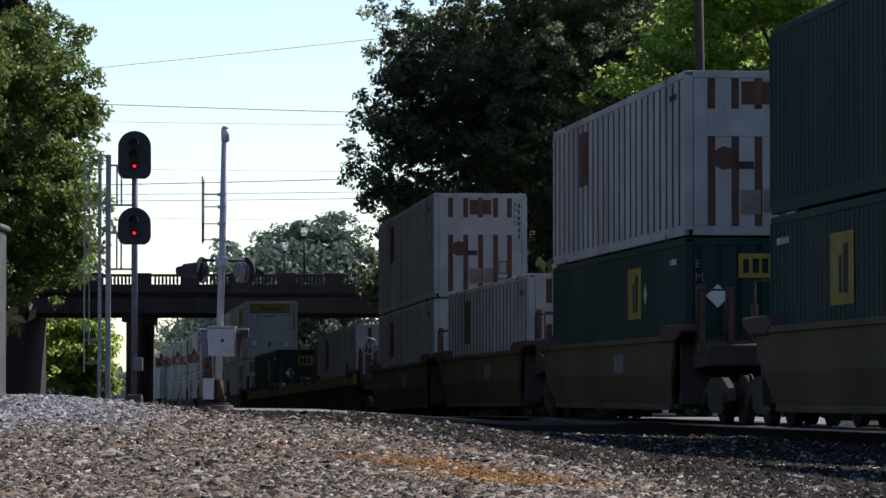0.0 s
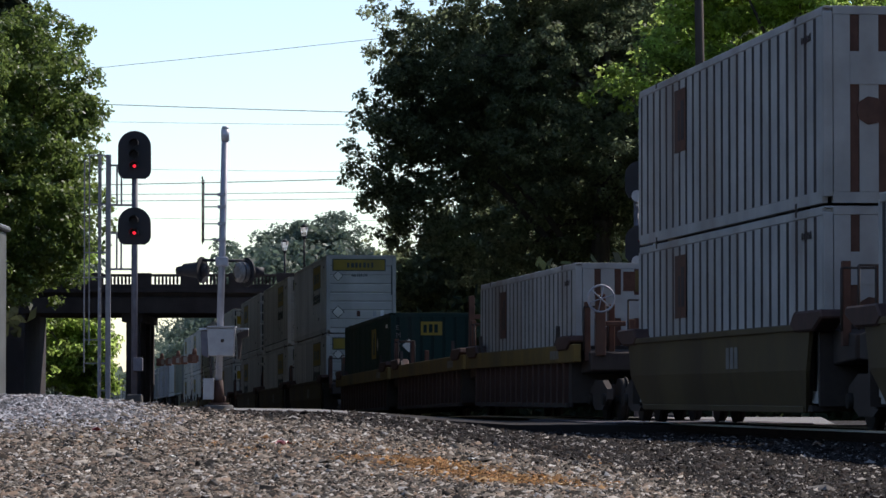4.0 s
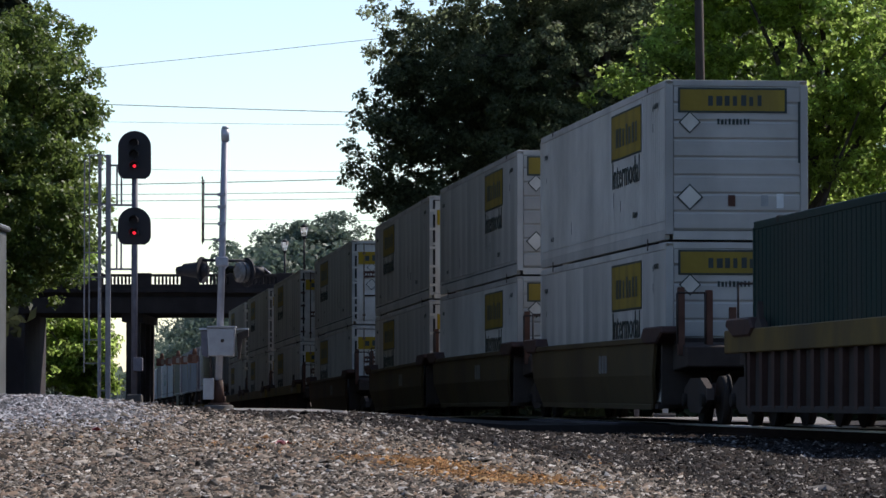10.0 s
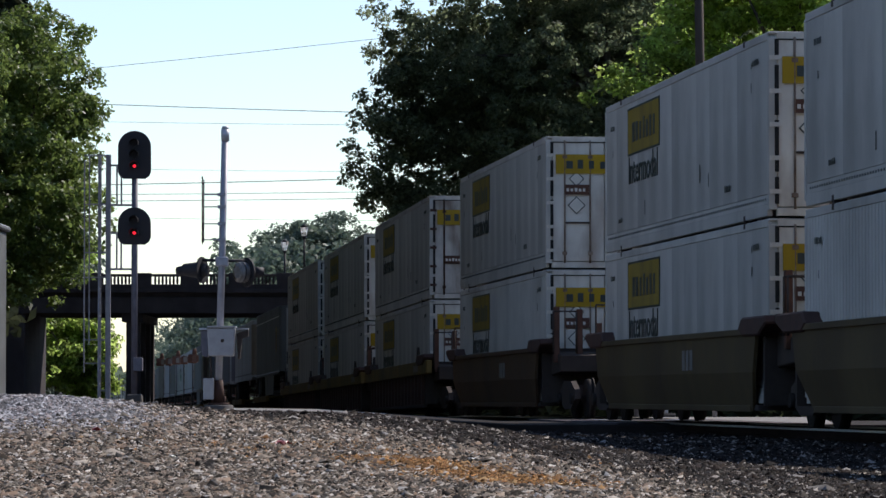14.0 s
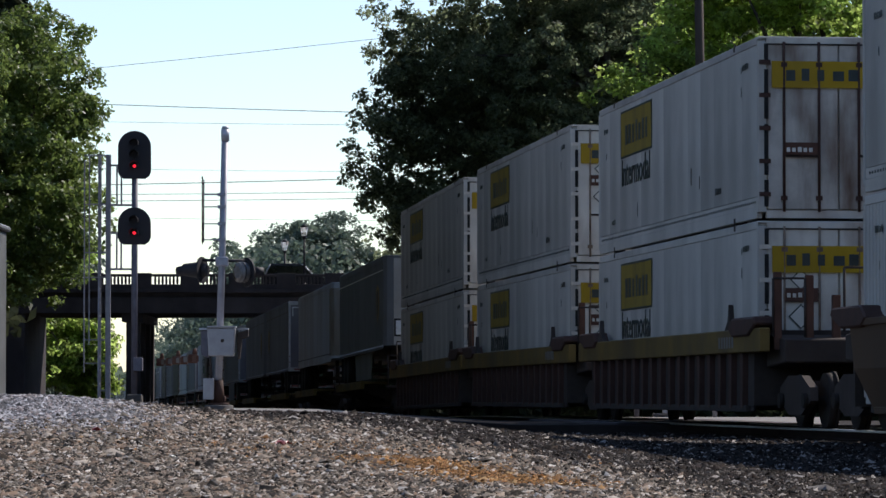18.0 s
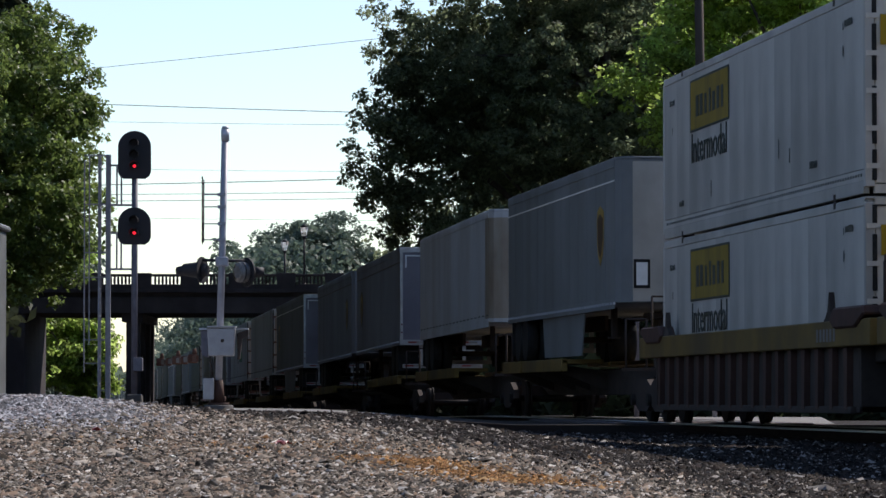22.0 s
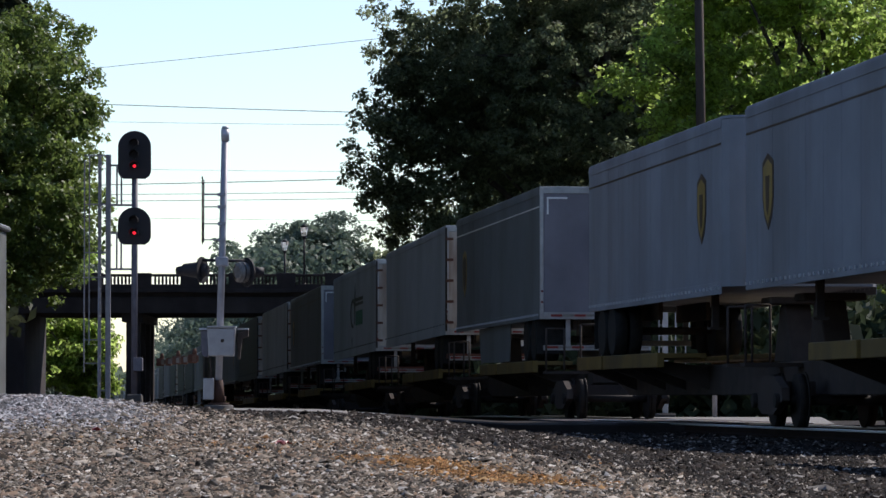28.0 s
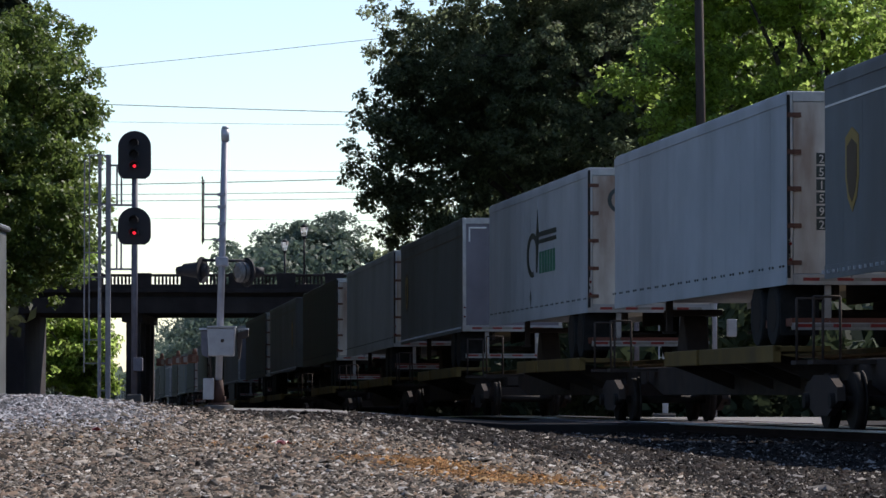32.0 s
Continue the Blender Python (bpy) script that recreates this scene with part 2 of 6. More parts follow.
def gravel_material(name, dark, mid, light):
    m = bpy.data.materials.new(name)
    m.use_nodes = True
    N, K = m.node_tree.nodes, m.node_tree.links
    g = N.new("ShaderNodeNewGeometry")
    r = N.new("ShaderNodeValToRGB")
    e = r.color_ramp.elements
    # Sun glints on the gravel are put into the palest stone tone.
    e[0].color, e[1].color = (*dark, 1), (*light, 1)
    e[1].position = 0.97
    for pos, c in ((0.3, tuple(a * 0.22 for a in mid)), (0.42, tuple(a * 1.05 for a in mid)), (0.58, tuple(a * 0.28 for a in mid)), (0.76, tuple(a * f for a, f in zip(mid, (1.15, 0.95, 0.85)))), (0.88, tuple(a * 1.45 for a in mid))):
        x = e.new(pos)
        x.color = (*c, 1)
    K.new(g.outputs["Random Per Island"], r.inputs[0])
    n = N.new("ShaderNodeTexNoise")
    n.inputs["Scale"].default_value = 60
    mx = N.new("ShaderNodeMixRGB")
    mx.blend_type = "MULTIPLY"
    mx.inputs[0].default_value = 0.5
    K.new(r.outputs[0], mx.inputs[1])
    K.new(n.outputs[0], mx.inputs[2])
    b = N["Principled BSDF"]
    K.new(mx.outputs[0], b.inputs["Base Color"])
    b.inputs["Roughness"].default_value = 0.7
    b.inputs["Specular IOR Level"].default_value = 0.05
    return m


M_STONES = gravel_material("crushed_stone", (0.022, 0.019, 0.016), (0.29, 0.245, 0.195), (0.66, 0.61, 0.55))
# Dark stone, lowered further: shade beside the train is put into its tones.
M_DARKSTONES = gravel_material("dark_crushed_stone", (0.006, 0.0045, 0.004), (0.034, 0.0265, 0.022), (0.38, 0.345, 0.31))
M_SAND = gravel_material("tan_grit", (0.2, 0.1, 0.035), (0.36, 0.19, 0.07), (0.55, 0.38, 0.2))
M_PALESTONES = gravel_material("pale_crushed_stone", (0.14, 0.14, 0.15), (0.36, 0.36, 0.38), (0.65, 0.65, 0.67))


# ---------------------------------------------------------------- small geometry kit
class Geo:
    """Vertices and faces of one part."""

    def __init__(self):
        self.v, self.f, self.s = [], [], []

    def add(self, vs, fs, smooth=False):
        n = len(self.v)
        self.v += [tuple(p) for p in vs]
        self.f += [tuple(i + n for i in f) for f in fs]
        self.s += [smooth] * len(fs)
        return self

    def box(self, x0, x1, y0, y1, z0, z1):
        vs = [(x, y, z) for x in (x0, x1) for y in (y0, y1) for z in (z0, z1)]
        return self.add(vs, [(0, 1, 3, 2), (4, 6, 7, 5), (0, 4, 5, 1), (2, 3, 7, 6), (0, 2, 6, 4), (1, 5, 7, 3)])

    def cyl(self, a, b, r, n=12, r2=None, caps=True):
        a, b = Vector(a), Vector(b)
        q = (b - a).to_track_quat("Z", "Y")
        r2 = r if r2 is None else r2
        ring = [(math.cos(2 * math.pi * i / n), math.sin(2 * math.pi * i / n)) for i in range(n)]
        vs = [a + q @ Vector((c * r, s * r, 0)) for c, s in ring] + [b + q @ Vector((c * r2, s * r2, 0)) for c, s in ring]
        self.add(vs, [(i, (i + 1) % n, n + (i + 1) % n, n + i) for i in range(n)], True)
        if caps:
            self.f += [tuple(len(self.v) - 2 * n + i for i in reversed(range(n))), tuple(len(self.v) - n + i for i in range(n))]
            self.s += [False, False]
        return self

    def prism(self, outline, axis, a, b):
        """An outline in the two other axes, drawn out along axis from a to b."""
        def put(p, w):
            u, t = p
            return {"x": (w, u, t), "y": (u, w, t), "z": (u, t, w)}[axis]
        n = len(outline)
        vs = [put(p, a) for p in outline] + [put(p, b) for p in outline]
        return self.add(vs, [(i, (i + 1) % n, n + (i + 1) % n, n + i) for i in range(n)] + [tuple(reversed(range(n))), tuple(range(n, 2 * n))])

    def mesh(self, name, bevel=0.0):
        me = bpy.data.meshes.new(name)
        me.from_pydata(self.v, [], self.f)
        me.polygons.foreach_set("use_smooth", self.s)
        b = bmesh.new()
        b.from_mesh(me)
        bmesh.ops.recalc_face_normals(b, faces=b.faces)
        if bevel:
            bmesh.ops.bevel(b, geom=b.edges[:], offset=bevel, segments=1, affect="EDGES", clamp_overlap=True)
        b.to_mesh(me)
        b.free()
        return me


def part(name, geo, material, parent, label="", bevel=0.0, at=None):
    me = geo.mesh(name, bevel)
    me.materials.append(material)
    ob = new(name, me)
    ob.parent = parent
    if at is not None:
        ob.matrix_basis = at
    if label:
        ob["label"] = label
    return ob


def strip(name, points, lift, material, second, parent, label=""):
    """A folded sheet: points (along, out, takes the second material) drawn from lift[0] to lift[1]; out is given along x."""
    me = bpy.data.meshes.new(name)
    V = [(o, a, z) for a, o, _ in points for z in lift]
    F = [(2 * k, 2 * k + 2, 2 * k + 3, 2 * k + 1) for k in range(len(points) - 1)]
    me.from_pydata(V, [], F)
    me.materials.append(material)
    me.materials.append(second)
    me.polygons.foreach_set("material_index", [int(points[k][2]) for k in range(len(points) - 1)])
    ob = new(name, me)
    ob.parent = parent
    if label:
        ob["label"] = label
    return ob


def again(ob, at):
    """The same part once more under the same parent, on the same mesh, with its own sub-parts."""
    return copy_thing(ob, at)


def thing(name, at=None, label="", category="", group="", kind=""):
    ob = new(name)
    ob.empty_display_size = 0.5
    if at is not None:
        ob.matrix_basis = at
    return tagged(ob, label, category, group, kind)


def solid(name, geo, material, label="", category="", group="", kind="", bevel=0.0, at=None):
    return tagged(part(name, geo, material, None, "", bevel, at), label, category, group, kind)


def fast_mesh(name, verts, faces, smooth=False):
    """A mesh from arrays of equal-sized faces."""
    me = bpy.data.meshes.new(name)
    k = faces.shape[1]
    me.vertices.add(len(verts))
    me.vertices.foreach_set("co", np.asarray(verts, dtype=np.float32).ravel())
    me.loops.add(faces.size)
    me.loops.foreach_set("vertex_index", faces.astype(np.int32).ravel())
    me.polygons.add(len(faces))
    me.polygons.foreach_set("loop_start", np.arange(0, faces.size, k, dtype=np.int32))
    me.update(calc_edges=True)
    me.validate()
    return me


def letters(words, size, material, parent, at, name="lettering", label=""):
    cu = bpy.data.curves.new(name, "FONT")
    cu.body, cu.size, cu.extrude, cu.resolution_u = words, size, 0.004, 2
    ob = bpy.data.objects.new(name, cu)
    scene.collection.objects.link(ob)
    me = bpy.data.meshes.new_from_object(ob)
    bpy.data.objects.remove(ob)
    me.materials.clear()
    me.materials.append(material)
    t = new(name, me)
    t.parent, t.matrix_basis = parent, at
    if label:
        t["label"] = label
    return t


# ---------------------------------------------------------------- the line of the track
S = np.arange(-460.0, 960.0, 1.0)
KNOTS = [-460, -80, 0, 40, 80, 120, 160, 220, 320, 960]
BEARING = [0.117, 0.117, 0.1166, 0.1103, 0.1131, 0.1085, 0.1019, 0.0973, 0.0954, 0.0947]
FALL = [0.0, 0.0, 0.0, 0.06, -0.35, -0.705, -0.98, -1.31, -1.7, -3.3]


def eased(values):
    w = np.hanning(41)
    return np.convolve(np.pad(np.interp(S, KNOTS, values), 20, mode="reflect", reflect_type="odd"), w / w.sum(), "valid")


TURN, RISE = eased(BEARING), eased(FALL)
TX, TY = np.cumsum(-np.sin(TURN)), np.cumsum(np.cos(TURN))
HOME = int(np.searchsorted(S, 0.0))
TX, TY = TX + 5.0 - TX[HOME], TY + 60.0 - TY[HOME]
TX, TY = TX + 1.3 * np.cos(TURN), TY + 1.3 * np.sin(TURN)  # from the cars' flank to the middle of the track


def on_track(s):
    return Vector((np.interp(s, S, TX), np.interp(s, S, TY), np.interp(s, S, RISE)))


def track_pose(s, half):
    a, b = on_track(s - half), on_track(s + half)
    d = b - a
    return Matrix.Translation((a + b) / 2) @ Matrix.Rotation(math.atan2(-d.x, d.y), 4, "Z") @ Matrix.Rotation(math.atan2(d.z, math.hypot(d.x, d.y)), 4, "X")


def gone(t):
    """Metres that the train has rolled on, counted from its place at 16 s."""
    u = t - 16.0
    return 11.792 * u - 0.0483 * u * u / 2 + 0.002472 * u ** 3 / 6


ROLLING = []  # (thing, place along the train, half wheelbase, offset within its car, seconds between rows)


def rolls(ob, s, half, inner=None, step=1.0):
    inner = inner if inner is not None else Matrix.Identity(4)
    ob.matrix_basis = track_pose(s - gone(0.0), half) @ inner
    ROLLING.append((ob, s, half, inner, step))
    return ob


# ---------------------------------------------------------------- ground, road and track
def step01(x):
    x = np.clip(x, 0, 1)
    return x * x * (3 - 2 * x)


def ground_z(X, Y):
    """Gravel bank that climbs away from the camera, drops to the track bed and follows the line's fall beyond."""
    s = np.clip(Y - 60.0, -400, 900)
    line_z = np.interp(s, S, RISE)
    tx = np.interp(Y, TY, TX)
    side = X / np.maximum(Y, 15.0)  # how far to the side, as a slope
    crest_y = 50.0 - 10.0 * step01((side + 0.02) / 0.14)
    crest = np.interp(side, [-0.125, -0.1, -0.085, -0.07, -0.055, -0.02, 0.002, 0.026, 0.06, 0.115], [0.5, 0.475, 0.42, 0.34, 0.275, 0.245, 0.12, -0.03, -0.15, -0.27])
    low = -0.09 * step01((side - 0.02) / 0.1)
    near = low + (crest - low) * step01((Y - 16.0) / (crest_y - 16.0)) ** 1.0
    plateau = 0.19 - 0.3 * step01((X + 3.0) / 3.5)
    bank = np.where(Y < crest_y, near, crest + (plateau - crest) * step01((Y - crest_y) / 14.0))
    far_left = plateau + (line_z - 0.25 - plateau) * step01((Y - 92.0) / 60.0)
    bank = np.where(Y > 85, far_left, bank)
    toward = step01((tx - 2.3 - X) / 2.6)  # 1 out on the bank, 0 on the track bed
    bed = line_z - 0.19
    return bank * toward + bed * (1 - toward)


def grid_axis(*runs):
    return np.unique(np.concatenate([np.arange(a, b, d) for a, b, d in runs]))


gx = grid_axis((-2400, -120, 120), (-120, -30, 6), (-30, -12, 1.0), (-12, 16, 0.25), (16, 40, 1.5), (40, 120, 8), (120, 2401, 120))
gy = grid_axis((-800, -20, 40), (-20, 12, 4), (12, 62, 0.4), (62, 130, 1.5), (130, 300, 6), (300, 900, 30), (900, 4000, 155))
GX, GY = np.meshgrid(gx, gy, indexing="ij")
GZ = ground_z(GX, GY) - 0.02
GZ += np.array([noise.noise((x * 0.9, y * 0.35, 0)) * 0.035 for x, y in zip(GX.ravel(), GY.ravel())]).reshape(GX.shape) * ((GY > 14) & (GY < 62) & (np.abs(GX) < 14))
nx, ny = GX.shape
idx = np.arange(nx * ny).reshape(nx, ny)
quads = np.stack([idx[:-1, :-1], idx[1:, :-1], idx[1:, 1:], idx[:-1, 1:]], -1).reshape(-1, 4)
me = fast_mesh("ground", np.stack([GX.ravel(), GY.ravel(), GZ.ravel()], 1), quads)
me.polygons.foreach_set("use_smooth", [True] * len(me.polygons))


def ground_material():
    m = surface("gravelly_earth", (0.026, 0.022, 0.019), (0.065, 0.053, 0.042), 1.1, 0.95, bump=0.8, fine=30, dirt=(0.26, 0.15, 0.07), dirt_scale=0.35, dirt_amount=0.3, spec=0.08)
    return m


me.materials.append(ground_material())
tagged(new("ground", me), "gravelly brown earth beside the railway", "ground", kind="structure")

# road over the crossing
def road_z(X):
    tx = np.interp(76.0, TY, TX)
    return np.interp(X, [-60, -3.0, tx - 3.2, tx - 1.2, tx + 1.2, tx + 12, 60], [0.285, 0.255, -0.02, -0.02, -0.02, -0.03, 0.1])


def road_piece(x0, x1, material, label, near=69.5):
    vs, fs = [], []
    for i, x in enumerate(np.arange(x0, x1 + 0.01, (x1 - x0) / 40)):
        z, skew = float(road_z(x)), x * 0.10
        vs += [(x, near + skew, z - 0.5), (x, near + skew, z), (x, 83.5 + skew, z), (x, 83.5 + skew, z - 0.5)]
        if i:
            a, b = 4 * (i - 1), 4 * i
            fs += [(a + k, b + k, b + k + 1, a + k + 1) for k in range(3)]
    solid("road", Geo().add(vs, fs), material, label, "road", kind="structure")


CROSS_X = float(np.interp(76.0, TY, TX))
road_piece(-60, -1.2, M_ROAD, "worn pale grey road leading to the level crossing")
# Dark piece starts where the train's shadow falls on the road.
road_piece(-1.2, CROSS_X + 2.4, M_APRON, "road surface across the rails, darkened in colour for train shade")
road_piece(CROSS_X + 2.4, 60, M_APRON, "dark road beyond the level crossing")
vs, fs = [], []
for i, y in enumerate(np.arange(73.0, 106.0, 1.5)):
    c = float(np.interp(y, TY, TX)) + 2.3
    z = float(np.interp(y - 60.0, S, RISE)) - 0.04
    w = 0.3 + 0.2 * (y - 73.0)  # widens away from the crossing
    vs += [(c, y, z - 0.4), (c, y, z), (c + w, y, z), (c + w, y, z - 0.4)]
    if i:
        fs += [(4 * i - 4 + k, 4 * i + k, 4 * i + k + 1, 4 * i - 3 + k) for k in range(3)]
solid("pavement", Geo().add(vs, fs), M_ROAD, "pale paved strip across the railway", "pavement", kind="structure")


def along(offset, profile, s0, s1, ds, name, material, parent, lift=0.0, smooth=False):
    """A profile (sideways, up) swept along the track."""
    ss = np.concatenate([np.arange(s0, min(s1, 160), ds), np.arange(max(s0, 160), s1, ds * 5)])
    n = len(profile)
    V, F = [], []
    for i, s in enumerate(ss):
        c = on_track(s)
        a = float(np.interp(s, S, TURN))
        for u, w in profile:
            u += offset
            V.append((c.x + u * math.cos(a), c.y + u * math.sin(a), c.z + w + lift))
        if i:
            o, p = n * (i - 1), n * i
            F += [(o + k, p + k, p + (k + 1) % n, o + (k + 1) % n) for k in range(n)]
    return part(name, Geo().add(V, F, smooth), material, parent)


track = thing("track", None, "railway track with polished rail heads on dark ties", "track", kind="structure")
bed = along(0.0, [(-2.7, -0.42), (3.6, -0.42), (3.3, -0.182), (-2.0, -0.182)], -440, 940, 2.0, "ballast_bed", M_BED, track)
bed["label"] = "ballast bed with the shade around the train put into its colour"
for side in (-1, 1):
    o = side * 0.755
    rail = along(o, [(-0.07, -0.17), (0.07, -0.17), (0.07, -0.15), (0.012, -0.13), (0.012, -0.045), (0.03, -0.037), (-0.03, -0.037), (-0.012, -0.045), (-0.012, -0.13), (-0.07, -0.15)], -440, 940, 2.0, "rail", M_RAILSIDE, track)
    along(o, [(-0.036, -0.036), (0.036, -0.036), (0.037, -0.008), (0.026, 0.0), (-0.026, 0.0), (-0.037, -0.008)], -440, 940, 2.0, "rail_head", M_RAIL, rail)
tie_geo = Geo().box(-1.3, 1.3, -0.115, 0.115, -0.36, -0.172)
tie = part("tie", tie_geo, M_TIE, track, bevel=0.015, at=track_pose(-18.0, 0.5))
for k in range(1, 230):
    s = -18.0 + k * 0.53
    t = new("tie", tie.data)
    t.parent, t.matrix_basis = track, track_pose(s, 0.5)
far_ties = Geo()
for k in range(240):
    for s in (-18.53 - k * 1.06, 104.5 + k * 2.1):
        m = track_pose(s, 0.5)
        b = [(-1.3, -0.115, -0.36), (-1.3, -0.115, -0.172), (-1.3, 0.115, -0.36), (-1.3, 0.115, -0.172), (1.3, -0.115, -0.36), (1.3, -0.115, -0.172), (1.3, 0.115, -0.36), (1.3, 0.115, -0.172)]
        far_ties.add([m @ Vector(p) for p in b], [(0, 1, 3, 2), (4, 6, 7, 5), (0, 4, 5, 1), (2, 3, 7, 6), (1, 5, 7, 3)])
part("distant_ties", far_ties, M_TIE, track)["kind"] = "stuff"
for side in (-1, 1):
    along(side * 1.35, [(-0.48, -0.3), (0.48, -0.3), (0.48, -0.012), (-0.48, -0.012)], 11.0, 24.0, 1.0, "crossing_panel", M_CONC, track)
along(0.0, [(-0.62, -0.3), (0.62, -0.3), (0.62, -0.012), (-0.62, -0.012)], 11.0, 24.0, 1.0, "crossing_panel", M_CONC, track)


# loose stones, thick where the camera stands near
def stones(name, regions, size, material, label, seed, keep):
    rng = np.random.default_rng(seed)
    P, R = [], []
    for y0, y1, dens, grow in regions:
        w = 0.122
        n = int((y1 ** 2 - y0 ** 2) * w * dens)
        y = np.sqrt(rng.uniform(y0 ** 2, y1 ** 2, n))
        x = rng.uniform(-w, w, n) * y
        ok = keep(x, y, rng)
        x, y = x[ok], y[ok]
        P.append(np.stack([x, y, ground_z(x, y)], 1))
        R.append(size * grow * rng.lognormal(0, 0.35, len(x)))
    P, R = np.concatenate(P), np.concatenate(R)
    n = len(P)
    ang = (np.arange(4) * math.pi / 2)[None] + rng.uniform(-0.5, 0.5, (n, 4)) + rng.uniform(0, 6.28, (n, 1))
    rad = rng.uniform(0.6, 1.4, (n, 4))
    V = np.zeros((n, 5, 3))
    V[:, :4, 0], V[:, :4, 1], V[:, :4, 2] = np.cos(ang) * rad, np.sin(ang) * rad, rng.uniform(-0.4, 0.3, (n, 4))
    V[:, 4] = np.stack([rng.normal(0, 0.4, n), rng.normal(0, 0.4, n), rng.uniform(0.3, 1.0, n)], 1)
    turn, longer = rng.uniform(0, math.pi, n), rng.uniform(0.0, 0.9, n)
    out = V[:, :, 0] * np.cos(turn)[:, None] + V[:, :, 1] * np.sin(turn)[:, None]
    V[:, :, 0] += out * (longer * np.cos(turn))[:, None]
    V[:, :, 1] += out * (longer * np.sin(turn))[:, None]
    V[:, :, 2] += out * rng.uniform(-0.35, 0.35, n)[:, None]
    V = V * R[:, None, None] + P[:, None, :]
    F = np.array([(0, 1, 4), (1, 2, 4), (2, 3, 4), (3, 0, 4)])
    F = (F[None] + 5 * np.arange(n)[:, None, None]).reshape(-1, 3)
    me = fast_mesh(name, V.reshape(-1, 3), F)
    me.materials.append(material)
    return tagged(new(name, me), label, "gravel", kind="stuff")


def pale_heap(x, y):
    """How much of the ground here belongs to the pale heap: the bank's high shoulder away from the track."""
    return step01((-0.062 - x / y) / 0.03) * step01((y - 27 - 60 * (x / y + 0.11)) / 9)


def bare_earth(x, y):
    """Sandy streaks where the stones lie thin."""
    u = ((x + 0.3) * 1.13 - (y - 26.0) * 8.0) / 65.3
    off = np.hypot(x + 0.3 - u * 1.13, (y - 26.0 + u * 8.0) * 0.22)
    d1 = np.exp(-((off / 0.33) ** 2)) * step01((u + 0.1) / 0.12) * step01((0.85 - u) / 0.2)
    d2 = np.exp(-(((x + 1.0) / 1.2) ** 2 + ((y - 29) / 2.0) ** 2)) * 0.12
    return np.maximum(d1, d2)


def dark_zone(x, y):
    """Darker stones towards the track; shadow there is put into their colour too."""
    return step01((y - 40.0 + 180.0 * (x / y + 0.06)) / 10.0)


def on_bed(x, y):
    return x > np.interp(y, TY, TX) - 2.2


REG = [(17, 23, 1800, 0.88), (23, 33, 950, 1.1), (33, 46, 430, 1.4), (46, 66, 130, 1.9)]
stones("gravel", REG, 0.0138, M_STONES, "grey and brown crushed stone strewn over the bank", 3, lambda x, y, r: (r.random(len(x)) > pale_heap(x, y)) & (r.random(len(x)) > dark_zone(x, y)) & (r.random(len(x)) > 0.95 * bare_earth(x, y)) & ~on_bed(x, y))
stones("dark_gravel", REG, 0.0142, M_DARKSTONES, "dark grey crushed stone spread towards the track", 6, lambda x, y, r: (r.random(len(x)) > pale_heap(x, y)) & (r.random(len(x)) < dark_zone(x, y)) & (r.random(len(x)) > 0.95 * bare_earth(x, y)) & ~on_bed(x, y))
stones("sandy_grit", [(15.5, 34, 4200, 1.0)], 0.012, M_SAND, "tan sandy grit showing between the stones", 7, lambda x, y, r: r.random(len(x)) < 0.9 * bare_earth(x, y))
stones("pale_gravel", [(24, 34, 1600, 1.0), (34, 48, 900, 1.3), (48, 60, 300, 1.6)], 0.0125, M_PALESTONES, "pale blue-grey crushed stone heaped on the bank", 4, lambda x, y, r: r.random(len(x)) < pale_heap(x, y))
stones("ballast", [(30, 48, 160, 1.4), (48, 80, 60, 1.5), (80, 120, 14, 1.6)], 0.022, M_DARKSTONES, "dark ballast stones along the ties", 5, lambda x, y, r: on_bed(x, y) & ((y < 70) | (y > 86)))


def scrap(x, y, material, label, size, seed):
    """A crumpled scrap lying on the stones."""
    rng = random.Random(seed)
    n = 5
    V = [((i / (n - 1) - 0.5) * size + rng.gauss(0, size * 0.06), (j / (n - 1) - 0.5) * size * 0.7 + rng.gauss(0, size * 0.06), size * 0.22 + rng.uniform(-0.16, 0.2) * size) for i in range(n) for j in range(n)]
    F = [(i * n + j, i * n + n + j, i * n + n + j + 1, i * n + j + 1) for i in range(n - 1) for j in range(n - 1)]
    z = float(ground_z(np.array([x]), np.array([y]))[0])
    solid("litter", Geo().add(V, F), material, label, "litter", "scraps on the gravel", at=pose(x, y, z + 0.005, 0, 0, rng.uniform(0, 90)))


for x, y, mat, label, size, seed in ((-2.78, 31.0, M_REDTAPE, "crumpled red scrap lying on the gravel", 0.09, 1), (-1.2, 29.0, M_REDTAPE, "small red scrap lying on the gravel", 0.11, 2), (0.2, 26.2, M_WHITETAPE, "small white paper scrap on sandy gravel", 0.06, 3), (-1.75, 25.0, M_WHITETAPE, "white paper scrap among brown stones", 0.05, 4)):
    scrap(x, y, mat, label, size, seed)


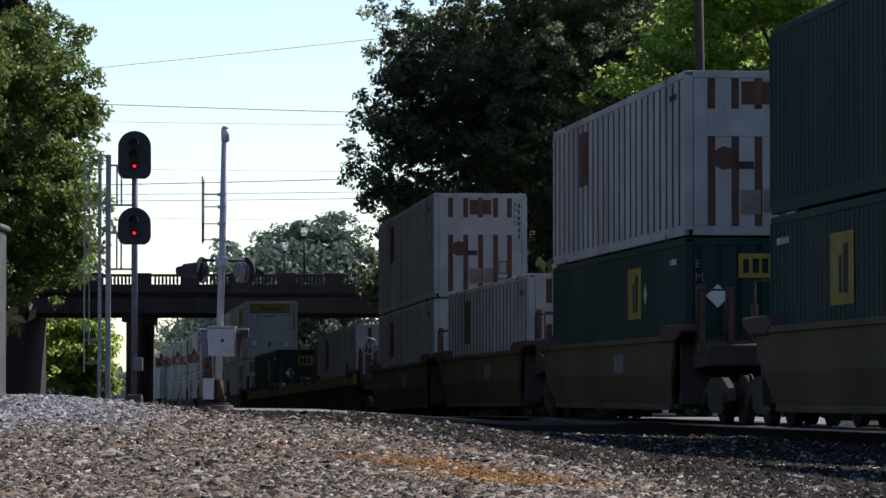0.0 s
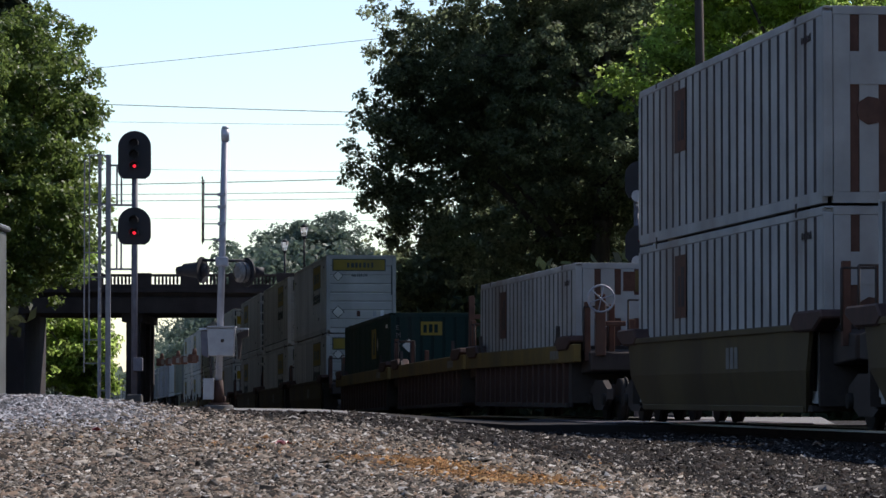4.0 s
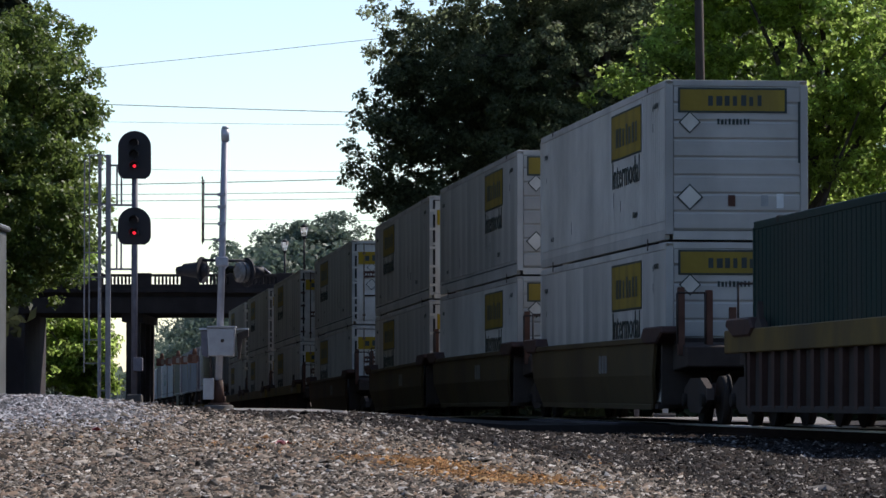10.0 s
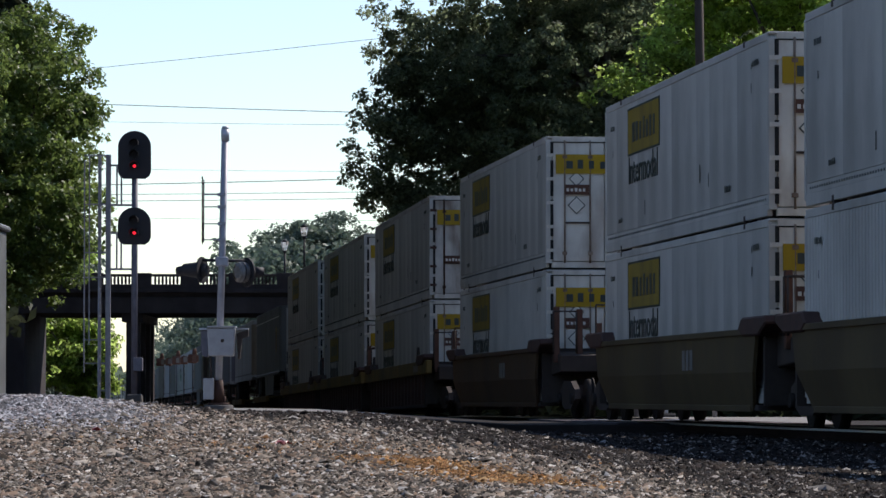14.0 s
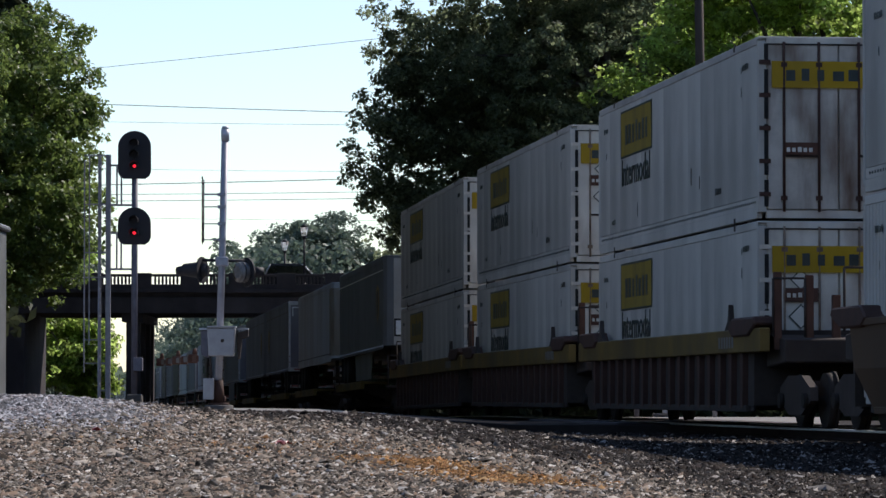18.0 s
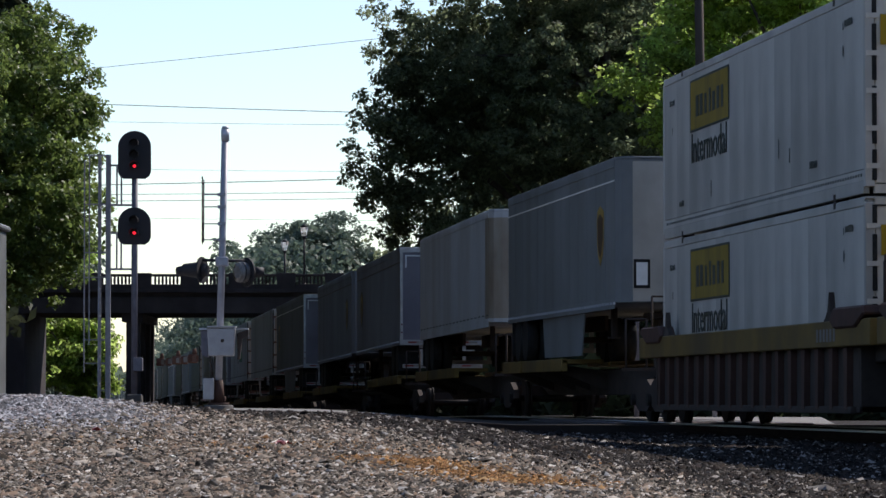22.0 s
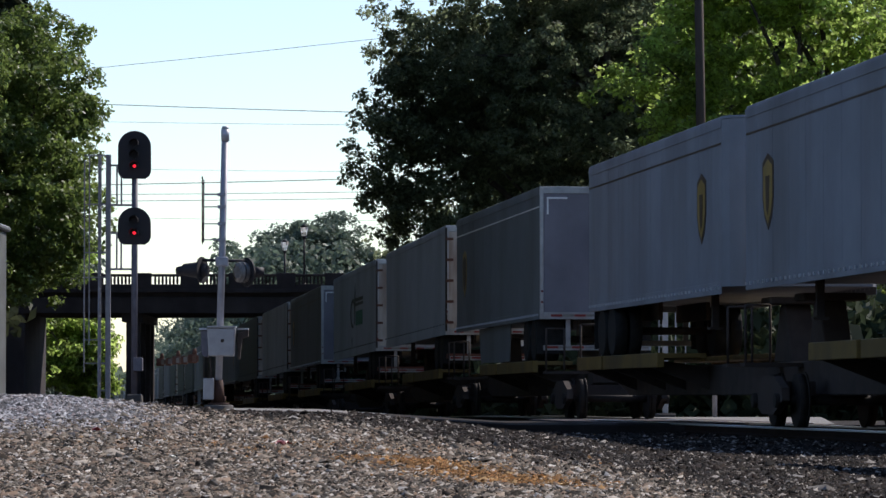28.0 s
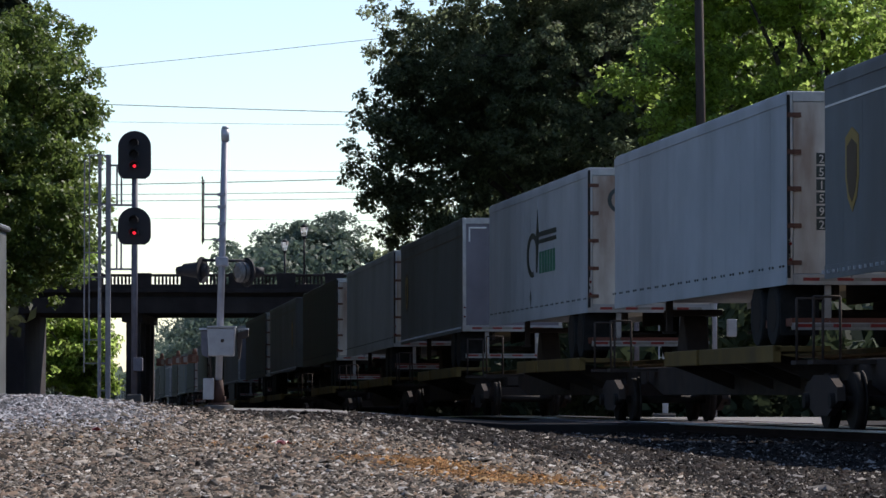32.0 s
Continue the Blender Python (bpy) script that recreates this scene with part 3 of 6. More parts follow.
# ---------------------------------------------------------------- trees
def tree(name, base, height, radius, lobes, count, leaf, material, label, seed, limbs=9, fork=2):
    """lobes: (x, y, z, rx, ry, rz) relative to the foot, each filled with many small clumps of leaves."""
    rng = np.random.default_rng(seed)
    t = thing(name, Matrix.Translation(base), label, "tree")
    wood = Geo()
    pts = [Vector((0, 0, -0.6))]
    for k in range(1, 7):
        pts.append(Vector((rng.normal(0, 0.12) * k, rng.normal(0, 0.12) * k, height * 0.75 * k / 6)))
    for k in range(6):
        wood.cyl(pts[k], pts[k + 1], radius * (1 - k * 0.14), 9, radius * (1 - (k + 1) * 0.14), caps=False)
    vol = np.array([l[3] * l[4] * l[5] for l in lobes])
    vol = vol / vol.sum()
    for k in range(limbs):
        l = lobes[rng.choice(len(lobes), p=vol)]
        a = pts[int(rng.integers(fork, fork + 2 if fork > 4 else 6))]
        b = Vector((l[0] + rng.normal(0, 0.3) * l[3], l[1] + rng.normal(0, 0.3) * l[4], l[2] + rng.normal(0, 0.3) * l[5]))
        mid = a.lerp(b, 0.5) + Vector((0, 0, 0.5))
        wood.cyl(a, mid, radius * 0.32, 6, radius * 0.2, caps=False)
        wood.cyl(mid, b, radius * 0.2, 6, radius * 0.06, caps=False)
    part("trunk", wood, M_BARK, t)
    # clumps on shells of the lobes
    C, W = [], []
    for l, v in zip(lobes, vol):
        n = max(6, int(v * count / 55))
        d = rng.normal(size=(n, 3))
        d /= np.linalg.norm(d, axis=1)[:, None]
        r = rng.uniform(0.3, 1.0, n) ** 0.45 * rng.uniform(0.82, 1.1, n)
        C.append(d * r[:, None] * np.array(l[3:]) + np.array(l[:3]))
    C = np.concatenate(C)
    size = rng.uniform(0.45, 1.15, len(C)) * leaf * 4.2
    pick = rng.choice(len(C), count, p=size ** 2 / (size ** 2).sum())
    off = rng.normal(size=(count, 3))
    off /= np.linalg.norm(off, axis=1)[:, None]
    P = C[pick] + off * (rng.random(count) ** 0.4 * size[pick])[:, None] * np.array([1.1, 1.1, 0.75])
    nrm = off * 0.6 + rng.normal(size=(count, 3)) * 0.6 + np.array([0, 0, 0.5])
    nrm /= np.linalg.norm(nrm, axis=1)[:, None]
    u = np.cross(nrm, rng.normal(size=(count, 3)))
    u /= np.linalg.norm(u, axis=1)[:, None]
    w = np.cross(nrm, u)
    sz = leaf * rng.uniform(0.5, 1.3, count)[:, None]
    V = np.stack([P - u * sz, P + w * sz * 0.55 + nrm * sz * 0.15, P + u * sz, P - w * sz * 0.55 + nrm * sz * 0.15], 1).reshape(-1, 3)
    F = np.arange(4 * count).reshape(-1, 4)
    me = fast_mesh("crown", V, F)
    me.materials.append(material)
    ob = new("crown", me)
    ob.parent = t
    return t


def lobes_in(center, radii, n, seed, size=(0.3, 0.5)):
    """n lobes scattered through an ellipsoid, thicker towards its skin."""
    rng = np.random.default_rng(seed)
    out = []
    for _ in range(n):
        d = rng.normal(size=3)
        d /= np.linalg.norm(d)
        r = rng.uniform(0.35, 0.8)
        k = rng.uniform(*size)
        c = np.array(center) + d * r * np.array(radii)
        q = np.mean(radii) * k
        out.append((*c, q * 1.15, q * 1.15, q * 0.8))
    return out


# at the roadside near the signal cabin
tree("tree", (-15.2, 130, -0.6), 16, 0.42, lobes_in((0.2, 0, 9.8), (4.8, 5.0, 6.0), 46, 11, (0.22, 0.34)) + lobes_in((-0.6, 0, 5.6), (4.0, 4.0, 2.6), 14, 112, (0.3, 0.42)), 100000, 0.1, M_LEAF_MID, "leafy broadleaf tree, sunlit green, beside the road bridge", 21)
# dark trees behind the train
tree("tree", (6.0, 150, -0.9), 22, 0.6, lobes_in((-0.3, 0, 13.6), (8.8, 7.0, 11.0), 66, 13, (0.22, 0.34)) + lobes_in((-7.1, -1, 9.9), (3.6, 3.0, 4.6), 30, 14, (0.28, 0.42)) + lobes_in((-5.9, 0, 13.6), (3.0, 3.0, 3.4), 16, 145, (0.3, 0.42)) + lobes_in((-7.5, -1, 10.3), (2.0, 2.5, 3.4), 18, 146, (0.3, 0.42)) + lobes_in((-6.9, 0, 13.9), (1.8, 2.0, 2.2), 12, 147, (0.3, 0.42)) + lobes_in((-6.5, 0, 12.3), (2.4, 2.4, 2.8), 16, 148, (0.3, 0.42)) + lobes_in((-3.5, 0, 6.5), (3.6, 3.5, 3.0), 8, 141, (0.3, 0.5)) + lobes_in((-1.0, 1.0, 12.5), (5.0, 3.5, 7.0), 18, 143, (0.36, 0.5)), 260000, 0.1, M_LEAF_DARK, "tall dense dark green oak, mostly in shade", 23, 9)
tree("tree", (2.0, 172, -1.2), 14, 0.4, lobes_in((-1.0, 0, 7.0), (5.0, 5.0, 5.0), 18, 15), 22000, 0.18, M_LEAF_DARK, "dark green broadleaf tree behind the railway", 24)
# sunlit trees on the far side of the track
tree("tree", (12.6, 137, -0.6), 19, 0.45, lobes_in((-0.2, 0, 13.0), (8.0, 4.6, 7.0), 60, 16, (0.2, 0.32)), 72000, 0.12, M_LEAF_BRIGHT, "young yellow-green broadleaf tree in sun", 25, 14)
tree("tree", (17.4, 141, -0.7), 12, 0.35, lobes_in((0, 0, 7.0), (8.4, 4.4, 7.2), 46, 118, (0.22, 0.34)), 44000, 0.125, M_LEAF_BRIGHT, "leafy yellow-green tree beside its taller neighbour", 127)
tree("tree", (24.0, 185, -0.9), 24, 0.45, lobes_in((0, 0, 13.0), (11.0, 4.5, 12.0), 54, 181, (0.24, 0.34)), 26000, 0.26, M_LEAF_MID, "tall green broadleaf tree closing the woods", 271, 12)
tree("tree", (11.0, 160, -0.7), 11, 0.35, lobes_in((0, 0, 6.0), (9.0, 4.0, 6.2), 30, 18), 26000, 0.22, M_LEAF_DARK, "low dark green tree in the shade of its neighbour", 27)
# Trees added mostly out of view to shade the far part of the train.
ROW = ((-16.0, 86, 22, 4.5), (-15.6, 95, 26, 5), (-17.0, 103, 30, 6), (-20.4, 113, 34, 7), (-22.6, 122, 34, 8), (-23.4, 136, 35, 8), (-22.4, 150, 35, 9), (-22.8, 166, 36, 9), (-23.6, 180, 36, 9), (-24.8, 194, 36, 9), (-26.0, 208, 36, 9), (-27.6, 224, 35, 8))
for k, (x, y, h, r) in enumerate(ROW):
    lobes = lobes_in((-1.0, 0, h * 0.5 + 1.6), (4.2, r, h * 0.5), 70, 91 + k, (0.15, 0.21))
    if y > 145:  # high unseen limbs over the line, added to block the sky
        lobes += lobes_in((-0.07 * y - x, 0, 0.108 * y + 9.5), (8.0, 7.0, 3.6), 40, 191 + k, (0.16, 0.24))
    tree("tree", (x, y, -1.2), h, 0.45, lobes, 15000 if y < 145 else 20000, 0.6, M_LEAF_DEEP, "tall spreading dark green tree added to shade the railway before the bridge", 95 + k, 12 if y < 145 else 16, 2 if y < 145 else 5)
# Added behind the oak, unseen, to cast shade across the line.
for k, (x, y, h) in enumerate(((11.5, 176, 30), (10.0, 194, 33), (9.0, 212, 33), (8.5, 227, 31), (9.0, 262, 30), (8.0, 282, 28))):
    tree("tree", (x, y, -1.4), h, 0.5, lobes_in((0, 0, h * 0.52), (6.0, 7.5, h * 0.5), 34, 111 + k), 13000, 0.4, M_LEAF_DEEP, "hidden tall dark green tree added to shade the railway", 115 + k, 10)
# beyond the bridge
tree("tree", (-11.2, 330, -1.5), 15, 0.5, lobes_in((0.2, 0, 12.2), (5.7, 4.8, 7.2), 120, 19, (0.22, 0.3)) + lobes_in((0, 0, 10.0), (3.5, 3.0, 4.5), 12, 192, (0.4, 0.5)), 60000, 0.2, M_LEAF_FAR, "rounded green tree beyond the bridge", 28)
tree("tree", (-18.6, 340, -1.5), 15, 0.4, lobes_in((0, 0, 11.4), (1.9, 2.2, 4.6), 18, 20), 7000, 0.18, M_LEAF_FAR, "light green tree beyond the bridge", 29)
# The 34 m trees are added, mostly unseen, to shade the cars there.
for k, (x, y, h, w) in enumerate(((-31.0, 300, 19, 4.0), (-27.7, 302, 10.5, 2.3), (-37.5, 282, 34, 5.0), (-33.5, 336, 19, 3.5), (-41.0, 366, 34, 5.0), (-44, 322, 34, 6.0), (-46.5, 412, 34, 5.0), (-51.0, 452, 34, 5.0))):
    tree("tree", (x, y, -1.8), h * 0.8, 0.3, lobes_in((0, 0, h * 0.5), (w, w, h * 0.52), 30, 30 + k), 17000 if k < 3 else 8000, 0.2 if k < 3 else 0.3, M_LEAF_BRIGHT if k < 3 else M_LEAF_FAR, "sunlit tree beyond the bridge", 40 + k)
for k in range(22):
    s = 222 + k * 27
    c = on_track(s)
    h = 14 + 2.5 * math.sin(k * 2.3)
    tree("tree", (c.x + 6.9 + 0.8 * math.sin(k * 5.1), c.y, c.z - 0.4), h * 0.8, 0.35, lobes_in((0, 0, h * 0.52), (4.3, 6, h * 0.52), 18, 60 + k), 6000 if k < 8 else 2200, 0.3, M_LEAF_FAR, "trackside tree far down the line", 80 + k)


def far_woods():
    rng = np.random.default_rng(5)
    n = 26000
    x = rng.uniform(-420, 420, n)
    top = 6 + 2.0 * np.sin(x * 0.05) + 1.5 * np.sin(x * 0.17 + 1)
    z = -4 + (top + 4) * rng.random(n) ** 0.7
    y = 980 + rng.uniform(0, 25, n)
    P = np.stack([x, y, z], 1)
    u = rng.normal(size=(n, 3)) * 1.2
    w = rng.normal(size=(n, 3)) * 1.2
    V = np.stack([P - u, P - w, P + u, P + w], 1).reshape(-1, 3)
    me = fast_mesh("far_woods", V, np.arange(4 * n).reshape(-1, 4))
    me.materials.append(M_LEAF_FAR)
    tagged(new("far_woods", me), "distant green woods closing the view", "woods", kind="stuff")


far_woods()


def undergrowth():
    """Dark brush on the far side of the line, up to the bridge, added to darken the view under the cars."""
    rng = np.random.default_rng(17)
    n1, n2 = 26000, 20000
    y = np.concatenate([rng.uniform(106, 232, n1), rng.uniform(106, 122, n2)])
    x = np.interp(y, TY, TX) + np.concatenate([rng.uniform(3.6, 8.5, n1), rng.uniform(3.6, 30, n2)])
    top = 3.6 + 0.9 * np.sin(x * 0.9 + y * 0.35) + 0.7 * np.sin(y * 1.1)
    z = ground_z(x, y) + top * rng.random(len(x)) ** 0.9
    P = np.stack([x, y, z], 1)
    u, w = rng.normal(size=(len(x), 3)) * 0.15, rng.normal(size=(len(x), 3)) * 0.15
    V = np.stack([P - u, P - w, P + u, P + w], 1).reshape(-1, 3)
    me = fast_mesh("undergrowth", V, np.arange(4 * len(x)).reshape(-1, 4))
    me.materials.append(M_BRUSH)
    tagged(new("undergrowth", me), "dark green brush added along the far side of the railway", "bushes", kind="stuff")


undergrowth()


def bank_brush():
    """Shady brush that closes the wooded bank behind the tall trees, added out of view to block low sky."""
    rng = np.random.default_rng(18)
    n = 30000
    y = rng.uniform(88, 470, n)
    x = -0.117 * y - 3.0 - rng.uniform(0, 1, n) ** 1.5 * 16
    keep = (y < 233) | (y > 250)
    x, y = x[keep], y[keep]
    top = 7.5 + 1.5 * np.sin(x * 0.7 + y * 0.3) + 1.2 * np.sin(y * 0.9)
    P = np.stack([x, y, ground_z(x, y) + top * rng.random(len(x)) ** 0.9], 1)
    u, w = rng.normal(size=(len(x), 3)) * 0.46, rng.normal(size=(len(x), 3)) * 0.46
    V = np.stack([P - u, P - w, P + u, P + w], 1).reshape(-1, 3)
    me = fast_mesh("bank_brush", V, np.arange(4 * len(x)).reshape(-1, 4))
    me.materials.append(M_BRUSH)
    tagged(new("bank_brush", me), "shady green brush added out of view on the wooded bank", "bushes", kind="stuff")


bank_brush()


def side_woods(name, x0, x1, y0, y1, n, label, seed):
    """Woods added outside the view; they close the place and cut sky light."""
    rng = np.random.default_rng(seed)
    P = np.stack([rng.uniform(x0, x1, n), rng.uniform(y0, y1, n), np.zeros(n)], 1)
    top = 20 + 3 * np.sin(P[:, 0] * 0.31 + P[:, 1] * 0.27) + 2 * np.sin(P[:, 1] * 0.71)
    P[:, 2] = ground_z(P[:, 0], P[:, 1]) + top * rng.random(n) ** 0.8
    u, w = rng.normal(size=(n, 3)) * 0.75, rng.normal(size=(n, 3)) * 0.75
    V = np.stack([P - u, P - w, P + u, P + w], 1).reshape(-1, 3)
    me = fast_mesh(name, V, np.arange(4 * n).reshape(-1, 4))
    me.materials.append(M_LEAF_MID)
    tagged(new(name, me), label, "woods", kind="stuff")


side_woods("woods_behind", -120, 90, -104, -84, 12000, "green woods added out of view behind the bank", 51)
side_woods("woods_beside", -132, -112, -70, 125, 12000, "green woods added out of view beside the bank", 52)
side_woods("woods_across", 40, 52, -50, 170, 12000, "green woods added out of view across the railway", 53)


# ---------------------------------------------------------------- road bridge over the line
BY, BDEPTH = 235.0, 13.0
DECK, SOFFIT, PARAPET = 7.05, 5.67, 8.08
bridge = thing("bridge", None, "old dark concrete road bridge with balustrades", "bridge", kind="structure")
part("deck", Geo().box(-75, 75, BY + 0.25, BY + BDEPTH - 0.25, SOFFIT + 0.4, DECK), M_CONC, bridge, bevel=0.03)
for y in (BY, BY + 2.4, BY + 4.8, BY + 7.2, BY + 9.6, BY + BDEPTH - 0.6):
    part("girder", Geo().box(-31.5, 30, y, y + 0.6, SOFFIT, SOFFIT + 1.0), M_CONC, bridge, bevel=0.04)
part("cornice", Geo().box(-75, 75, BY - 0.18, BY + 0.35, DECK - 0.12, DECK + 0.12), M_CONC, bridge, bevel=0.03)
part("cornice", Geo().box(-75, 75, BY + BDEPTH - 0.35, BY + BDEPTH + 0.18, DECK - 0.12, DECK + 0.12), M_CONC, bridge, bevel=0.03)
bal_geo = Geo().prism([(-0.05, DECK + 0.4), (0.05, DECK + 0.4), (0.07, DECK + 0.58), (0.05, DECK + 0.87), (-0.05, DECK + 0.87), (-0.07, DECK + 0.58)], "y", 0, 0.18).mesh("baluster")
bal_geo.materials.append(M_CONC)
part("handrail", Geo().box(-75, 75, BY - 0.06, BY + 0.24, DECK + 0.87, PARAPET), M_CONC, bridge, bevel=0.03)
part("plinth", Geo().box(-75, 75, BY - 0.02, BY + 0.2, DECK + 0.1, DECK + 0.4), M_CONC, bridge, bevel=0.02)
x = -36.5
while x < 12:
    part("pedestal", Geo().box(x, x + 1.15, BY - 0.1, BY + 0.28, DECK + 0.1, PARAPET + 0.06), M_CONC, bridge, bevel=0.02)
    for k in range(7):
        b = new("baluster", bal_geo)
        b.parent, b.location = bridge, (x + 1.38 + 0.225 * k, BY, 0)
    x += 2.93
for x0, x1 in ((-75, -36.6), (12.5, 75)):
    part("parapet_wall", Geo().box(x0, x1, BY, BY + 0.2, DECK + 0.1, DECK + 0.88), M_CONC, bridge)
part("far_kerb", Geo().box(-75, 75, BY + BDEPTH - 0.3, BY + BDEPTH, DECK - 0.02, DECK + 0.25), M_CONC, bridge, bevel=0.02)
part("abutment", Geo().box(-75, -25.5, BY + 0.1, BY + BDEPTH - 0.1, -4, SOFFIT + 0.45), M_CONC, bridge, bevel=0.05)
part("abutment", Geo().box(2.0, 75, BY + 0.1, BY + BDEPTH - 0.1, -4, SOFFIT + 0.45), M_CONC, bridge, bevel=0.05)
for y in (BY + 0.6, BY + 4.6, BY + 8.6, BY + 11.7):
    part("pier", Geo().prism([(-19.35, -4), (-18.5, -4), (-18.5, SOFFIT), (-19.35, SOFFIT)], "y", y, y + 0.8), M_CONC, bridge, bevel=0.04)
part("pier_cap", Geo().box(-19.6, -18.3, BY + 0.3, BY + BDEPTH - 0.3, SOFFIT - 0.5, SOFFIT), M_CONC, bridge, bevel=0.03)


def street_lamp(x, y, z, h, name_label):
    t = thing("street_lamp", Matrix.Translation((x, y, z)), name_label, "street lamp", "lamps on the bridge")
    part("post", Geo().cyl((0, 0, 0), (0, 0, 0.5), 0.13, 10, 0.09).cyl((0, 0, 0.5), (0, 0, h - 0.85), 0.075, 10, 0.055).cyl((0, 0, h - 0.85), (0, 0, h - 0.72), 0.12, 10), M_SIGBLACK, t)
    part("lantern", Geo().cyl((0, 0, h - 0.72), (0, 0, h - 0.18), 0.14, 6, 0.25), M_LANTERN, t, "pale glass lantern")
    part("cap", Geo().cyl((0, 0, h - 0.18), (0, 0, h + 0.0), 0.3, 6, 0.07).cyl((0, 0, h - 0.02), (0, 0, h + 0.08), 0.03, 6), M_SIGBLACK, t)
    cage = Geo()
    for k in range(6):
        a = k * math.pi / 3
        cage.cyl((0.145 * math.cos(a), 0.145 * math.sin(a), h - 0.72), (0.255 * math.cos(a), 0.255 * math.sin(a), h - 0.18), 0.017, 5)
    part("cage", cage, M_SIGBLACK, t)


street_lamp(-8.5, 236.2, DECK, 4.1, "black post lamp with pale glass lantern on the bridge")
street_lamp(-10.15, 247.3, DECK, 3.65, "black post lamp with glass lantern on the far parapet")


def road_car(x, y, label, paint, length=4.6, high=1.62):
    t = thing("car", Matrix.Translation((x, y, DECK)), label, "car", "cars crossing the bridge")
    L = length / 2
    part("body", Geo().prism([(-L, 0.35), (-L, 0.95), (-L + 0.15, 1.0), (L - 1.1, 0.98), (L - 0.05, 0.82), (L, 0.6), (L, 0.35)], "y", -0.88, 0.88), paint, t, bevel=0.04)
    part("glasshouse", Geo().prism([(-L + 0.2, 0.99), (-L + 0.55, high - 0.1), (L - 1.85, high - 0.1), (L - 1.15, 0.97)], "y", -0.76, 0.76), M_GLASS, t, bevel=0.03)
    part("roof", Geo().prism([(-L + 0.5, high - 0.12), (-L + 0.65, high), (L - 2.0, high), (L - 1.8, high - 0.12)], "y", -0.72, 0.72), paint, t, bevel=0.03)
    # Backlight along the pillars is put into their pale colour.
    for a, b in (((-L + 0.2, 0.97), (-L + 0.58, high - 0.04)), ((L - 1.12, 0.97), (L - 1.86, high - 0.04))):
        for yy in (-0.74, 0.74):
            part("pillar", Geo().cyl((a[0], yy, a[1]), (b[0], yy, b[1]), 0.05, 6), M_GALV, t, "window pillar with backlight put into its pale colour")
    wheel = part("wheel", Geo().cyl((0, -0.11, 0), (0, 0.11, 0), 0.33, 16), M_BLACK, t, at=pose(-L + 0.85, -0.8, 0.33))
    for x2, y2 in ((L - 0.9, -0.8), (-L + 0.85, 0.8), (L - 0.9, 0.8)):
        again(wheel, pose(x2, y2, 0.33))
    return t


CARS = [(road_car(-60, 238.0, "dark car crossing the bridge", M_CAR), 10.0, -11.6, 238.0),
        (road_car(-66, 238.0, "dark van crossing the bridge", M_CAR, 4.4, 1.75), 18.0, -9.0, 238.0),
        (road_car(-72, 238.0, "dark estate car with pillars paled for backlight crossing the bridge", M_CAR, 5.0, 1.72), 23.0, -8.9, 238.0)]


# ---------------------------------------------------------------- signals
def gz(x, y):
    return float(ground_z(np.array([x]), np.array([y]))[0])


